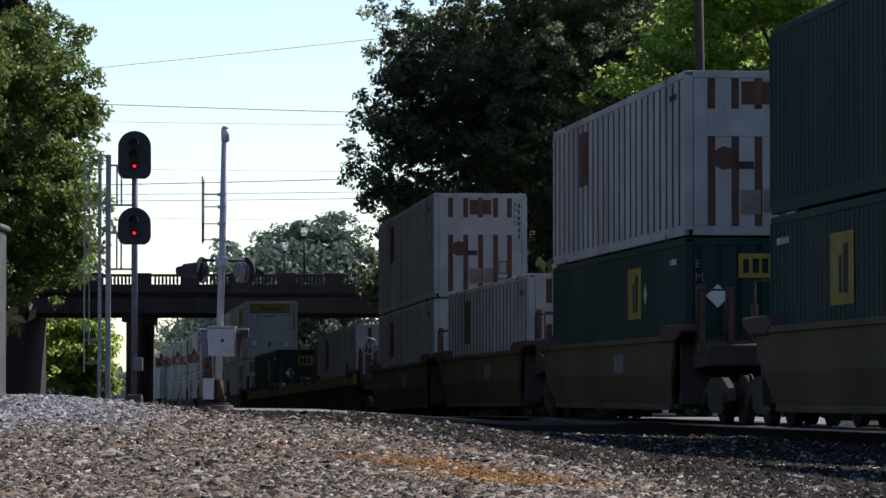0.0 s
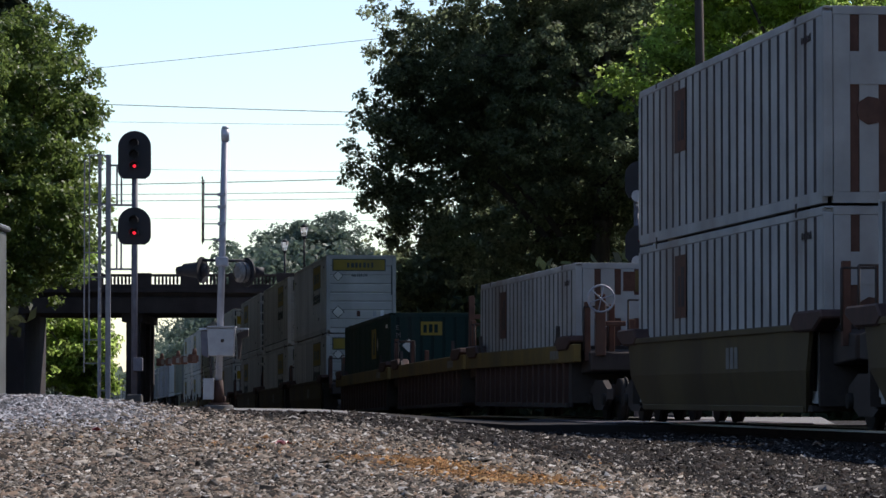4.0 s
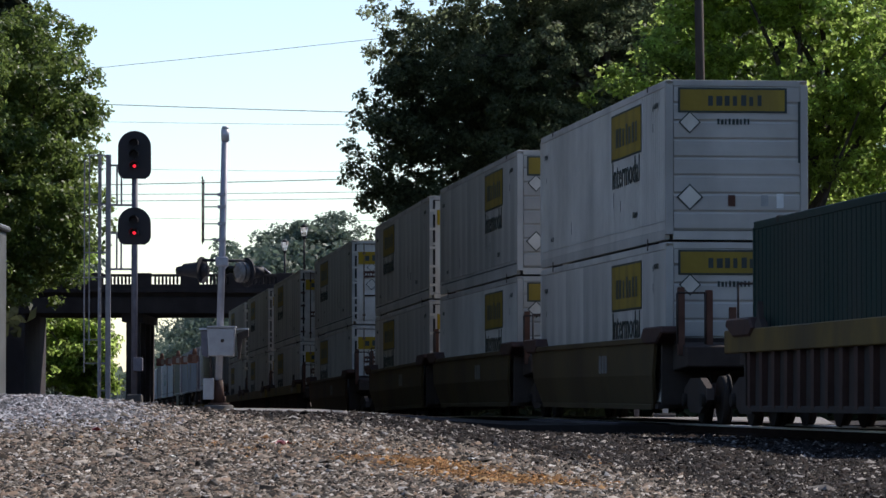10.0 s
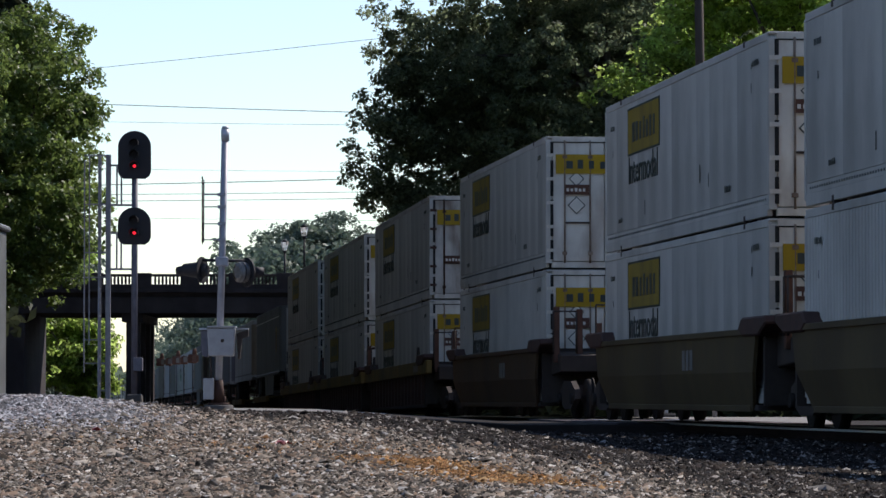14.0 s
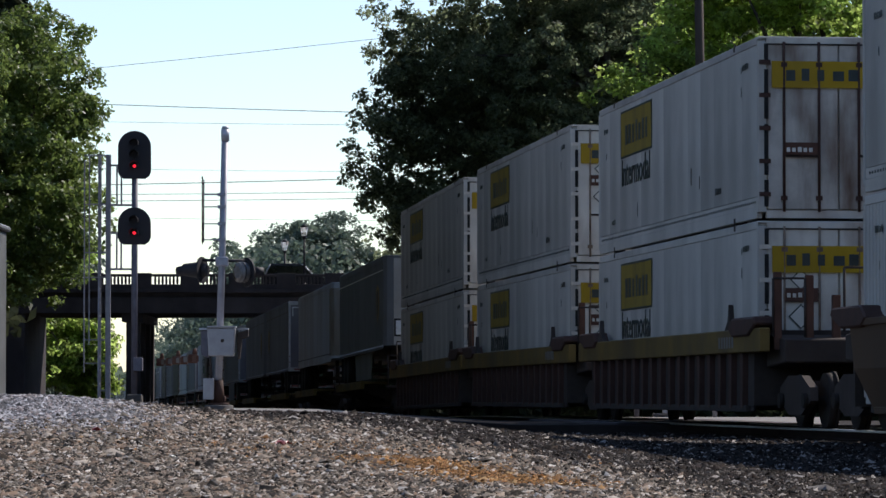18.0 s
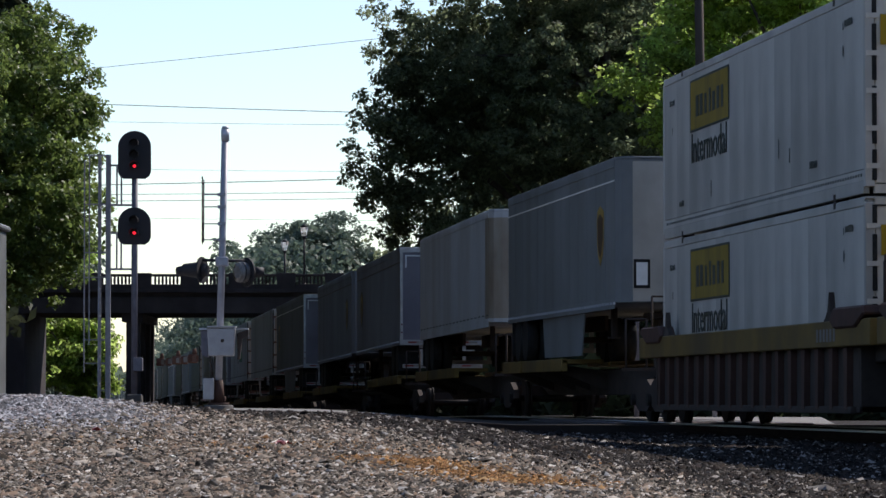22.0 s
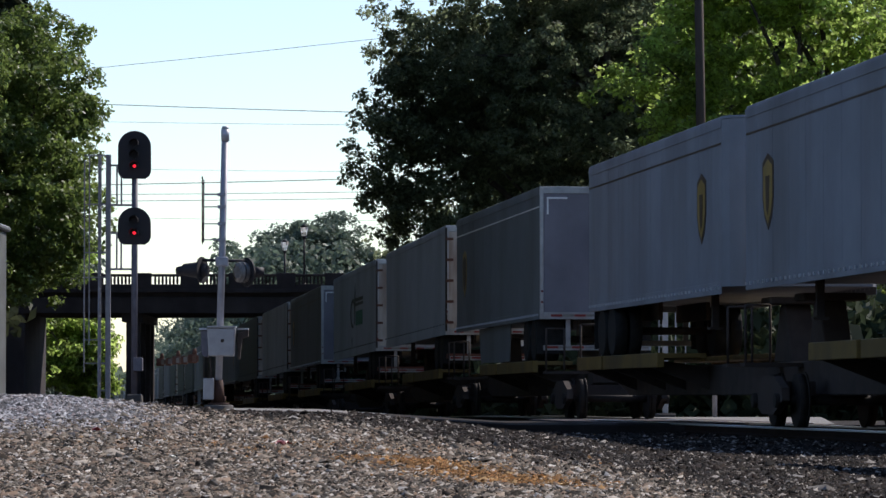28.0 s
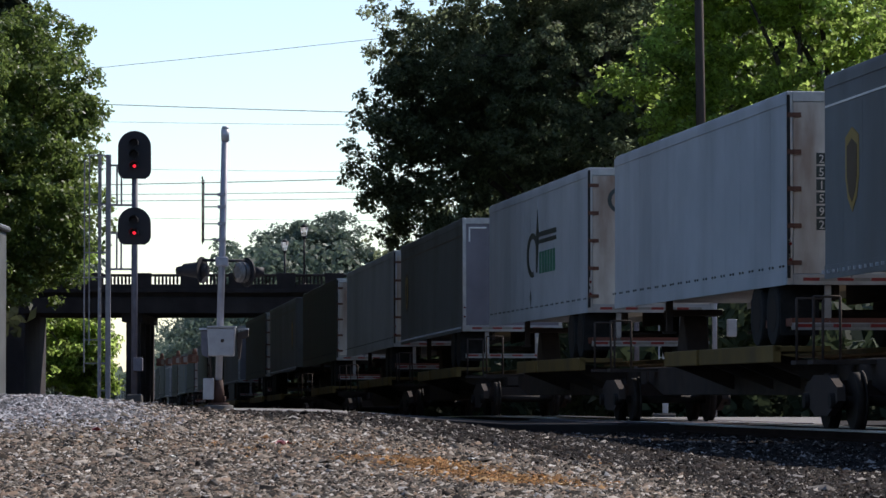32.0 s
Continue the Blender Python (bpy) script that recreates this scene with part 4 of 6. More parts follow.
def block_signal(x, y, ladder_side, lit=True):
    z = gz(x, y) - 0.05
    t = thing("signal_mast", Matrix.Translation((x, y, z)), "silver railway signal mast with two black heads showing red", "railway signal")
    H = 6.1
    part("footing", Geo().prism([(-0.24, -0.3), (0.24, -0.3), (0.17, 0.42), (-0.17, 0.42)], "y", -0.22, 0.22), M_CONCBASE, t, bevel=0.03)
    part("mast", Geo().cyl((0, 0, 0.3), (0, 0, H - 0.5), 0.068, 14), M_SIGMAST, t)
    part("junction_box", Geo().box(-0.02, 0.19, -0.16, 0.1, 0.92, 1.22), M_SIGMAST, t, bevel=0.012)
    for zc, hh, z_lamp in ((5.69, 0.53, -0.25), (4.12, 0.41, -0.155)):
        r = 0.365
        out = [(r * math.cos(math.pi * k / 18), zc + hh - r + r * math.sin(math.pi * k / 18)) for k in range(19)]
        out += [(-r, zc - hh + 0.16), (-r + 0.04, zc - hh + 0.06), (-r + 0.13, zc - hh), (r - 0.13, zc - hh), (r - 0.04, zc - hh + 0.06), (r, zc - hh + 0.16)]
        head = part("signal_head", Geo().prism(out, "y", -0.1, -0.07), M_SIGBLACK, t, "black oval backboard")
        part("housing", Geo().box(-0.14, 0.14, -0.07, 0.28, zc - hh + 0.1, zc + hh - 0.14), M_SIGBLACK, head, bevel=0.02)
        for dz in ((-0.25, 0.0, 0.25) if hh > 0.45 else (-0.155, 0.12)):
            hood = Geo()
            m = 14
            V, F = [], []
            for k in range(m + 1):
                a = math.pi * (-0.12 + 1.24 * k / m)
                for depth, rr in ((-0.1, 0.1), (-0.38, 0.098)):
                    V.append((rr * math.cos(a), depth, zc + dz + rr * math.sin(a)))
            for k in range(m):
                F.append((2 * k, 2 * k + 1, 2 * k + 3, 2 * k + 2))
            part("hood", Geo().add(V, F, True), M_SIGBLACK, head)
            on = abs(dz - z_lamp) < 0.01
            part("lens", Geo().cyl((0, -0.1, zc + dz), (0, -0.125, zc + dz), 0.075 if not on else 0.034, 16), M_REDLIGHT if on else M_SIGBLACK, head, "lit red lens" if on else "")
        for dz in (-hh * 0.45, hh * 0.35):
            part("bracket", Geo().box(-0.09, 0.09, 0.0, 0.32, zc + dz, zc + dz + 0.06), M_SIGMAST, t)
    # ladder post, ladder seen from its edge, cage and platform rails to one side
    sx = -ladder_side
    part("ladder_post", Geo().box(sx * 0.61 - 0.055, sx * 0.61 + 0.055, 0.28, 0.4, 0.05, 5.72), M_LADDER, t, "pale steel ladder post", bevel=0.008)
    for yy in (0.14, 0.54):
        part("stringer", Geo().box(sx * 0.8 - 0.02, sx * 0.8 + 0.02, yy - 0.02, yy + 0.02, 0.1, 5.72), M_LADDER, t)
    rung = part("rung", Geo().cyl((0, 0.14, 0), (0, 0.54, 0), 0.014, 6), M_LADDER, t, at=pose(sx * 0.8, 0, 0.35))
    for k in range(1, 18):
        again(rung, pose(sx * 0.8, 0, 0.35 + 0.3 * k))
    for zz in (5.7, 4.62, 3.55, 3.0, 1.62, 1.1, 0.5):
        part("bracket", Geo().box(min(sx * 0.61, sx * 0.8), max(sx * 0.61, sx * 0.8), 0.32, 0.36, zz - 0.018, zz + 0.018), M_LADDER, t)
    for xx, top in ((1.03, 5.72), (1.14, 5.6)):
        part("cage_bar", Geo().box(sx * xx - 0.014, sx * xx + 0.014, 0.32, 0.36, 0.9 if xx > 1.1 else 1.5, top), M_LADDER, t)
    for zz in (5.7, 4.62, 3.55, 3.0, 1.62, 1.1):
        part("cage_hoop", Geo().box(min(sx * 0.8, sx * 1.15), max(sx * 0.8, sx * 1.15), 0.33, 0.36, zz - 0.014, zz + 0.014), M_LADDER, t)
    for zz0, zz1 in ((4.6, 5.48), (3.18, 3.98)):
        for zz in (zz0, zz1):
            part("platform_rail", Geo().box(min(sx * 0.61, 0), max(sx * 0.61, 0), 0.3, 0.34, zz - 0.022, zz + 0.022), M_LADDER, t)
        for xx in (0.42, 0.32):
            part("platform_post", Geo().box(sx * xx - 0.018, sx * xx + 0.018, 0.295, 0.335, zz0, zz1), M_LADDER, t)
    return t


block_signal(-6.8, 85.0, 1)


def crossing_signal(x, y):
    z = gz(x, y) - 0.02
    t = thing("crossing_signal", Matrix.Translation((x, y, z)) @ Matrix.Scale(1.035, 4), "silver level crossing mast with flasher lamps, gate motor and crossbuck", "crossing signal")
    part("footing", Geo().cyl((0, 0, -0.3), (0, 0, 0.16), 0.31, 18, 0.28), M_CONCBASE, t, "dark round footing", bevel=0.02)
    part("base", Geo().cyl((0, 0, 0.16), (0, 0, 0.2), 0.2, 14).cyl((0, 0, 0.2), (0, 0, 0.62), 0.115, 14, 0.085), M_BRACKET, t)
    for k in range(4):
        a = math.pi / 4 + k * math.pi / 2
        part("anchor_bolt", Geo().cyl((0.16 * math.cos(a), 0.16 * math.sin(a), 0.2), (0.16 * math.cos(a), 0.16 * math.sin(a), 0.32), 0.022, 6), M_BRACKET, t)
    part("mast", Geo().cyl((0, 0, 0.5), (0.11, 0, 5.12), 0.066, 14, 0.066), M_MAST, t)
    part("bell", Geo().cyl((0.115, 0, 5.12), (0.115, 0, 5.34), 0.078, 14).cyl((0.115, 0, 5.34), (0.115, 0, 5.4), 0.078, 14, 0.05), M_GALV, t, "pale bell housing on the mast top")
    box = part("gate_motor", Geo().prism([(-0.17, 1.07), (0.3, 1.07), (0.33, 1.6), (-0.2, 1.6)], "y", -0.34, 0.1), M_CASE, t, "grey gate motor case", bevel=0.02)
    part("lid", Geo().box(-0.2, 0.34, -0.36, 0.12, 1.602, 1.635), M_CASE, box, bevel=0.006)
    part("latch", Geo().cyl((0.09, -0.342, 1.36), (0.09, -0.37, 1.36), 0.035, 10), M_UNDER, box)
    part("counterweight_arm", Geo().prism([(-0.32, 1.1), (-0.2, 1.04), (-0.19, 1.56), (-0.34, 1.56)], "y", -0.02, 0.14), M_SIGMAST, t, "dull grey side arm", bevel=0.01)
    part("arm_flange", Geo().box(-0.36, -0.2, -0.1, 0.16, 1.57, 1.6), M_GALV, t)
    part("counterweight_arm", Geo().prism([(0.4, 1.02), (0.36, 1.02), (0.34, 1.5), (0.56, 1.58), (0.56, 1.44), (0.44, 1.4)], "y", -0.05, 0.14), M_UNDER, t, bevel=0.01)
    part("counterweight_cap", Geo().box(0.35, 0.56, -0.08, 0.16, 1.57, 1.6), M_CASE, t)
    part("junction_box", Geo().box(-0.28, -0.08, -0.2, 0.06, 0.26, 0.66), M_CASE, t, bevel=0.01)
    part("conduit", Geo().cyl((-0.13, -0.1, 0.6), (-0.15, -0.12, 1.1), 0.02, 8), M_UNDER, t)
    # flashers, one turned along the road each way, the second with a drum lens on its back
    part("crossarm", Geo().cyl((-0.4, 0, 2.88), (0.56, 0, 2.86), 0.03, 10).cyl((-0.36, 0, 2.72), (-0.36, 0, 2.9), 0.03, 8).cyl((0.5, 0, 2.7), (0.5, 0, 2.88), 0.03, 8), M_SIGBLACK, t)
    part("crossarm_clamp", Geo().box(-0.06, 0.18, -0.1, 0.1, 2.76, 2.94), M_MAST, t, bevel=0.02)
    c, d = Vector((-0.33, 0.0, 2.69)), Vector((-0.93, 0.37, 0.0)).normalized()
    fl = part("flasher", Geo().cyl(c, c - d * 0.03, 0.25, 26), M_SIGBLACK, t, "black round backboard turned along the road")
    part("hood", Geo().cyl(c, c + d * 0.36 + Vector((0, 0, 0.01)), 0.16, 18, 0.115, caps=False).cyl(c + d * 0.34, c + d * 0.5 + Vector((0, 0, -0.01)), 0.1, 16, 0.075), M_SIGBLACK, fl)
    part("lamp_case", Geo().cyl(c - d * 0.03, c - d * 0.14, 0.15, 16, 0.09), M_SIGBLACK, fl)
    c, d = Vector((0.54, 0.0, 2.65)), Vector((-0.84, -0.54, 0.0)).normalized()
    fl = part("flasher", Geo().cyl(c, c + d * 0.03, 0.275, 28), M_SIGBLACK, t, "black round backboard with a pale drum lens")
    drum = part("lens", Geo().cyl(c + d * 0.03, c + d * 0.2, 0.2, 28, 0.195).cyl(c + d * 0.2, c + d * 0.225, 0.195, 28, 0.1), M_LENS, fl, "pale round lens")
    part("lens_rim", Geo().cyl(c + d * 0.13, c + d * 0.155, 0.207, 28).cyl(c + d * 0.03, c + d * 0.05, 0.222, 28), M_SIGBLACK, drum)
    part("hood", Geo().cyl(c, c - d * 0.1, 0.15, 18, 0.13).cyl(c - d * 0.1, c + Vector((0.3, 0.1, 0.01)), 0.12, 16, 0.08), M_SIGBLACK, fl)
    # crossbuck seen from its edge
    buck = Geo()
    for sgn in (-1, 1):
        pts = []
        for yy, zz in ((-0.5 * sgn, 3.2), (0.5 * sgn, 4.42)):
            for dx in (-0.012, 0.012):
                for dy in (-0.08, 0.08):
                    y1 = yy + dy
                    pts.append((-0.3 + dx + sgn * 0.013 - 0.06 * y1, y1, zz))
        buck.add(pts, [(0, 1, 3, 2), (4, 6, 7, 5), (0, 4, 5, 1), (2, 3, 7, 6), (0, 2, 6, 4), (1, 5, 7, 3)])
    part("crossbuck", buck, M_UNDER, t, "crossbuck boards seen edge-on")
    for zz in (3.25, 3.55, 3.87, 4.1):
        part("clamp", Geo().box(-0.3, 0.1, -0.015, 0.015, zz, zz + 0.02).box(-0.02, 0.13, -0.08, 0.08, zz - 0.02, zz + 0.04), M_MAST, t)
    # lowered gate arm across the road, with its three lamps
    def box_between(g, a, b, wa, ha, wb, hb):
        return g.add([(p.x + sx * w, p.y, p.z + sz * h) for p, w, h in ((a, wa, ha), (b, wb, hb)) for sx, sz in ((-1, -1), (1, -1), (1, 1), (-1, 1))], [(0, 1, 2, 3), (7, 6, 5, 4), (0, 4, 5, 1), (1, 5, 6, 2), (2, 6, 7, 3), (3, 7, 4, 0)])

    root, tip = Vector((-0.4, 0.0, 1.03)), Vector((-2.07, 13.0, 1.08))
    arm = part("gate_arm", box_between(Geo(), root, tip, 0.025, 0.06, 0.02, 0.035), M_BROWN, t, "lowered gate arm seen end-on")
    for a, b in ((0.2, 0.3), (0.4, 0.48), (0.6, 0.7), (0.82, 0.9)):
        part("arm_stripe", box_between(Geo(), root.lerp(tip, a), root.lerp(tip, b), 0.029, 0.056, 0.028, 0.05), M_FADEDMARK, arm, "pale stripe")
    for u in (0.1, 0.5, 0.96):
        c = root.lerp(tip, u)
        lm = part("gate_lamp", Geo().box(c.x - 0.09, c.x + 0.08, c.y - 0.06, c.y + 0.06, c.z - 0.08, c.z + 0.09), M_BROWN, arm, "rusty red gate lamp", bevel=0.015)
        part("lamp_stem", Geo().cyl((c.x + 0.03, c.y, c.z + 0.09), (c.x + 0.03, c.y, c.z + 0.2), 0.05, 10, 0.03), M_BROWN, lm)
    for u in (0.3, 0.72):
        c = root.lerp(tip, u)
        part("arm_splice", Geo().box(c.x - 0.06, c.x + 0.06, c.y - 0.1, c.y + 0.1, c.z - 0.09, c.z + 0.07), M_BROWN, arm)
    return t


crossing_signal(-4.36, 75.0)

# signal cabin
cab = thing("signal_cabin", pose(-7.78, 58.0, 0), "silver sheet-metal signal equipment cabin on the gravel bank", "equipment cabin")
part("wall", Geo().box(-1.1, 1.1, -1.0, 1.0, 0.2, 3.0), M_CABIN, cab, bevel=0.02)
part("roof", Geo().box(-1.16, 1.16, -1.06, 1.06, 3.002, 3.08), M_CABIN, cab, bevel=0.02)
part("plinth", Geo().box(-1.05, 1.05, -0.95, 0.95, -0.2, 0.198), M_CONCBASE, cab)

# far side of the track: signal and crossbuck seen from behind
def rear_signal(x, y):
    z = gz(x, y) - 0.05
    t = thing("signal_mast", Matrix.Translation((x, y, z)), "pale caged ladder with two black signal heads behind the railway", "railway signal")
    up = lambda world: world - z
    top = up(6.81)
    part("footing", Geo().box(-0.3, 0.3, -0.3, 0.3, -0.3, 0.3), M_CONCBASE, t, bevel=0.03)
    part("mast", Geo().cyl((-0.72, 0.1, 0.0), (-0.72, 0.1, up(6.2)), 0.07, 12), M_SIGMAST, t, "dark grey mast")
    part("ladder_post", Geo().box(-0.035, 0.115, -0.08, 0.04, 0.3, top), M_GALV, t, "broad pale ladder post", bevel=0.01)
    for xx, y0, z0, z1 in ((0.3, -0.3, 1.4, top), (0.565, -0.3, 1.4, top), (0.69, 0.1, 2.4, top), (0.36, 0.45, 2.4, top), (-0.12, 0.05, 1.2, top - 0.1), (-0.2, 0.0, up(5.63), up(6.62)), (-0.25, 0.0, up(3.87), up(4.85))):
        part("cage_bar", Geo().box(xx - 0.016, xx + 0.016, y0 - 0.016, y0 + 0.016, z0, z1), M_GALV, t)
    for zz in (6.81, 5.93, 5.1, 4.04, 2.96):
        zz = up(zz) - 0.02
        part("cage_hoop", Geo().box(0.05, 0.7, -0.32, -0.29, zz - 0.02, zz + 0.02).box(0.675, 0.705, -0.3, 0.12, zz - 0.02, zz + 0.02).box(0.1, 0.7, 0.1, 0.13, zz - 0.02, zz + 0.02), M_GALV, t)
    rung = part("rung", Geo().cyl((-0.12, 0.05, 0), (0.0, 0.05, 0), 0.012, 6), M_GALV, t, at=pose(0, 0, 1.5))
    for k in range(1, 18):
        again(rung, pose(0, 0, 1.5 + 0.29 * k))
    for rail, red, case in ((5.63, 6.4, 5.86), (3.87, 4.68, 4.11)):
        part("platform_rail", Geo().box(-0.74, 0.0, -0.02, 0.02, up(rail) - 0.03, up(rail) + 0.03).box(-0.38, -0.34, -0.02, 0.02, up(rail), up(rail) + 0.42).box(-0.36, -0.1, -0.02, 0.02, up(rail) + 0.39, up(rail) + 0.43), M_GALV, t)
        r, zc, hh = 0.365, up(red) - 0.1, 0.5
        out = [(-0.66 + r * math.cos(math.pi * k / 16), zc + hh - r + r * math.sin(math.pi * k / 16)) for k in range(17)]
        out += [(-0.66 - r, zc - hh + 0.16), (-0.66 - r + 0.12, zc - hh), (-0.66 + r - 0.12, zc - hh), (-0.66 + r, zc - hh + 0.16)]
        h = part("signal_head", Geo().prism(out, "y", -0.1, -0.07), M_SIGBLACK, t, "black oval backboard")
        part("lens", Geo().cyl((-0.65, -0.1, up(red)), (-0.65, -0.12, up(red)), 0.035, 12), M_REDLENS, h, "dim red lens")
        part("lamp_case", Geo().cyl((-0.71, -0.1, up(case)), (-0.71, -0.34, up(case)), 0.15, 14, 0.16), M_CASE, h, "grey lamp case")
    return t


rear_signal(5.89, 103.0)
def rear_crossing(x, y):
    z = gz(x, y)
    up = lambda world: world - z
    t = thing("crossing_signal", Matrix.Translation((x, y, z)), "silver level crossing mast with narrow crossbuck across the railway", "crossing signal")
    part("footing", Geo().cyl((0, 0, -0.3), (0, 0, 0.15), 0.28, 14), M_CONCBASE, t)
    part("mast", Geo().cyl((0, 0, 0.1), (0, 0, up(4.8)), 0.062, 12), M_MAST, t)
    part("bell", Geo().cyl((0, 0, up(4.8)), (0, 0, up(4.9)), 0.1, 14).cyl((0, 0, up(4.9)), (0, 0, up(4.97)), 0.1, 14, 0.04), M_GALV, t, "pale bell on the mast top")
    for sgn in (-1, 1):
        V = [(0.45 + dx + 0.11 * sgn * k, dy + 0.02 * sgn, up(4.52 + 0.48 * k)) for k in (-1, 1) for dx, dy in ((-0.028, -0.012), (0.028, -0.012), (0.028, 0.012), (-0.028, 0.012))]
        part("crossbuck_board", Geo().add(V, [(3, 2, 1, 0), (4, 5, 6, 7), (0, 1, 5, 4), (1, 2, 6, 5), (2, 3, 7, 6), (3, 0, 4, 7)]), M_GALV, t)
    part("clamp", Geo().box(0.0, 0.45, -0.02, 0.02, up(4.72), up(4.76)).box(0.0, 0.45, -0.02, 0.02, up(4.3), up(4.33)), M_MAST, t)
    part("crossarm", Geo().cyl((0.06, 0, up(3.66)), (0.66, 0, up(3.66)), 0.05, 10).cyl((0.06, 0, up(3.55)), (0.66, 0, up(3.55)), 0.035, 10), M_GALV, t)
    for dx, zz in ((0.16, 3.2), (0.42, 3.1)):
        f = part("flasher", Geo().cyl((dx, -0.03, up(zz)), (dx, 0.03, up(zz)), 0.15, 18), M_SIGBLACK, t)
        part("lamp_case", Geo().cyl((dx, -0.03, up(zz)), (dx, -0.16, up(zz)), 0.09, 12, 0.06), M_CASE, f)
    part("gate_motor", Geo().box(0.32, 0.56, -0.14, 0.14, up(2.05), up(2.5)), M_CASE, t, "grey gate motor case", bevel=0.02)
    f = part("lamp_hood", Geo().cyl((0.92, 0, up(3.83)), (1.22, 0.1, up(3.76)), 0.12, 14, 0.05).cyl((1.2, 0.1, up(3.77)), (1.5, 0.15, up(3.76)), 0.02, 8), M_GALV, t, "pale lamp hood")
    part("lamp_bracket", Geo().cyl((0.66, 0, up(3.6)), (0.95, 0, up(3.78)), 0.025, 8), M_MAST, f)
    return t


rear_crossing(6.97, 99.0)

# pole among the trees
pole = thing("utility_pole", pose(8.7, 128.0, -0.8), "dark creosoted wooden utility pole", "utility pole")
part("pole", Geo().cyl((0, 0, 0), (-0.25, 0, 20.0), 0.19, 12, 0.13), M_POLE, pole)

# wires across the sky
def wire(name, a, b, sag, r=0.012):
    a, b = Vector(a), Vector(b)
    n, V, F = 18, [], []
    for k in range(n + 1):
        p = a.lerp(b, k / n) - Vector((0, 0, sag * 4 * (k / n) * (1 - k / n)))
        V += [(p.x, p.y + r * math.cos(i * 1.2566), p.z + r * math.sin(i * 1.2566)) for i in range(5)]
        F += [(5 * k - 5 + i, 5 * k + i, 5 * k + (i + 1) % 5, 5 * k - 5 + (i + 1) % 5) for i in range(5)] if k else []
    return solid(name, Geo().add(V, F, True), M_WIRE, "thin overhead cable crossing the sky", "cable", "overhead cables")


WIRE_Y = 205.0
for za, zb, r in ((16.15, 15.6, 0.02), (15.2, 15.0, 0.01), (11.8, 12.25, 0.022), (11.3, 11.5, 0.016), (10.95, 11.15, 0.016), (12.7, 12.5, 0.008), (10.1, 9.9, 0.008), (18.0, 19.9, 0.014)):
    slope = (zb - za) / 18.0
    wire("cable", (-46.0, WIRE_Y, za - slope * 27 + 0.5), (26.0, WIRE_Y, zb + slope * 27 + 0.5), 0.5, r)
for x in (-46.0, 26.0):
    up = thing("utility_pole", pose(x, WIRE_Y, -1.5), "wooden utility pole that carries the overhead cables", "utility pole")
    part("pole", Geo().cyl((0, 0, 0), (0, 0, 24.0), 0.2, 12, 0.14), M_POLE, up)


# ---------------------------------------------------------------- containers, 53 feet long; the end that looks towards the camera is at -y
CL, CW, CH = 16.15, 2.59, 2.896
HX, HY = CW / 2, CL / 2


def fluted_wall(t, x, sgn, y0, y1, z0, z1, pitch, groove, depth, paint, sunk):
    """One folded sheet with raised bands and sunken flutes, at x and facing sgn."""
    n = max(1, round((y1 - y0) / pitch))
    p = (y1 - y0) / n
    pts = []
    for k in range(n):
        a = y0 + k * p
        b = a + p - groove
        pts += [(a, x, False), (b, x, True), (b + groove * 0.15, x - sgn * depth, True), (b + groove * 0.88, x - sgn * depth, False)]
    pts.append((y1, x, False))
    return strip("side_wall", pts, (z0, z1), paint, sunk, t)


def container_frame(t, paint, inset=0.0):
    """Inner box, corner posts, rails and castings."""
    part("shell", Geo().box(-HX + 0.06, HX - 0.06, -HY + 0.09, HY - 0.09, 0.12, CH - 0.05), paint, t)
    part("roof", Geo().box(-HX + 0.01, HX - 0.01, -HY + 0.02, HY - 0.02, CH - 0.048, CH - 0.012), paint, t, bevel=0.01)
    for x in (-1, 1):
        part("bottom_rail", Geo().box(min(x * HX, x * (HX - 0.09)), max(x * HX, x * (HX - 0.09)), -HY + 0.12, HY - 0.12, 0.02, 0.2), paint, t, bevel=0.008)
        part("top_rail", Geo().box(min(x * HX, x * (HX - 0.06)), max(x * HX, x * (HX - 0.06)), -HY + 0.1, HY - 0.1, CH - 0.14, CH - 0.02), paint, t, bevel=0.008)
        for y in (-1, 1):
            part("corner_post", Geo().box(min(x * HX, x * (HX - 0.14)), max(x * HX, x * (HX - 0.14)), min(y * HY, y * (HY - 0.11)), max(y * HY, y * (HY - 0.11)), 0.11, CH - 0.1), paint, t, bevel=0.01)
    cast = part("corner_casting", Geo().box(-0.1, 0.1, -0.09, 0.09, -0.06, 0.06), M_UNDER, t, bevel=0.015, at=pose(-HX + 0.098, -HY + 1.95, 0.05))
    for x in (-1, 1):
        for y in (-HY + 1.95, HY - 1.95):
            for z in (0.05, CH - 0.055):
                if (x, y, z) != (-1, -HY + 1.95, 0.05):
                    again(cast, pose(x * (HX - 0.098), y, z))


def panel(name, t, material, side, y, z, w, h, label="", proud=0.006):
    """A thin film or plate on the flank (side -1: the flank towards the bank) or on the end at -y (side 0)."""
    if side == 0:
        return part(name, Geo().box(y - w / 2, y + w / 2, -HY - proud, -HY - proud + 0.004, z - h / 2, z + h / 2), material, t, label)
    x = side * (HX + proud)
    return part(name, Geo().box(min(x, x - side * 0.004), max(x, x - side * 0.004), y - w / 2, y + w / 2, z - h / 2, z + h / 2), material, t, label)


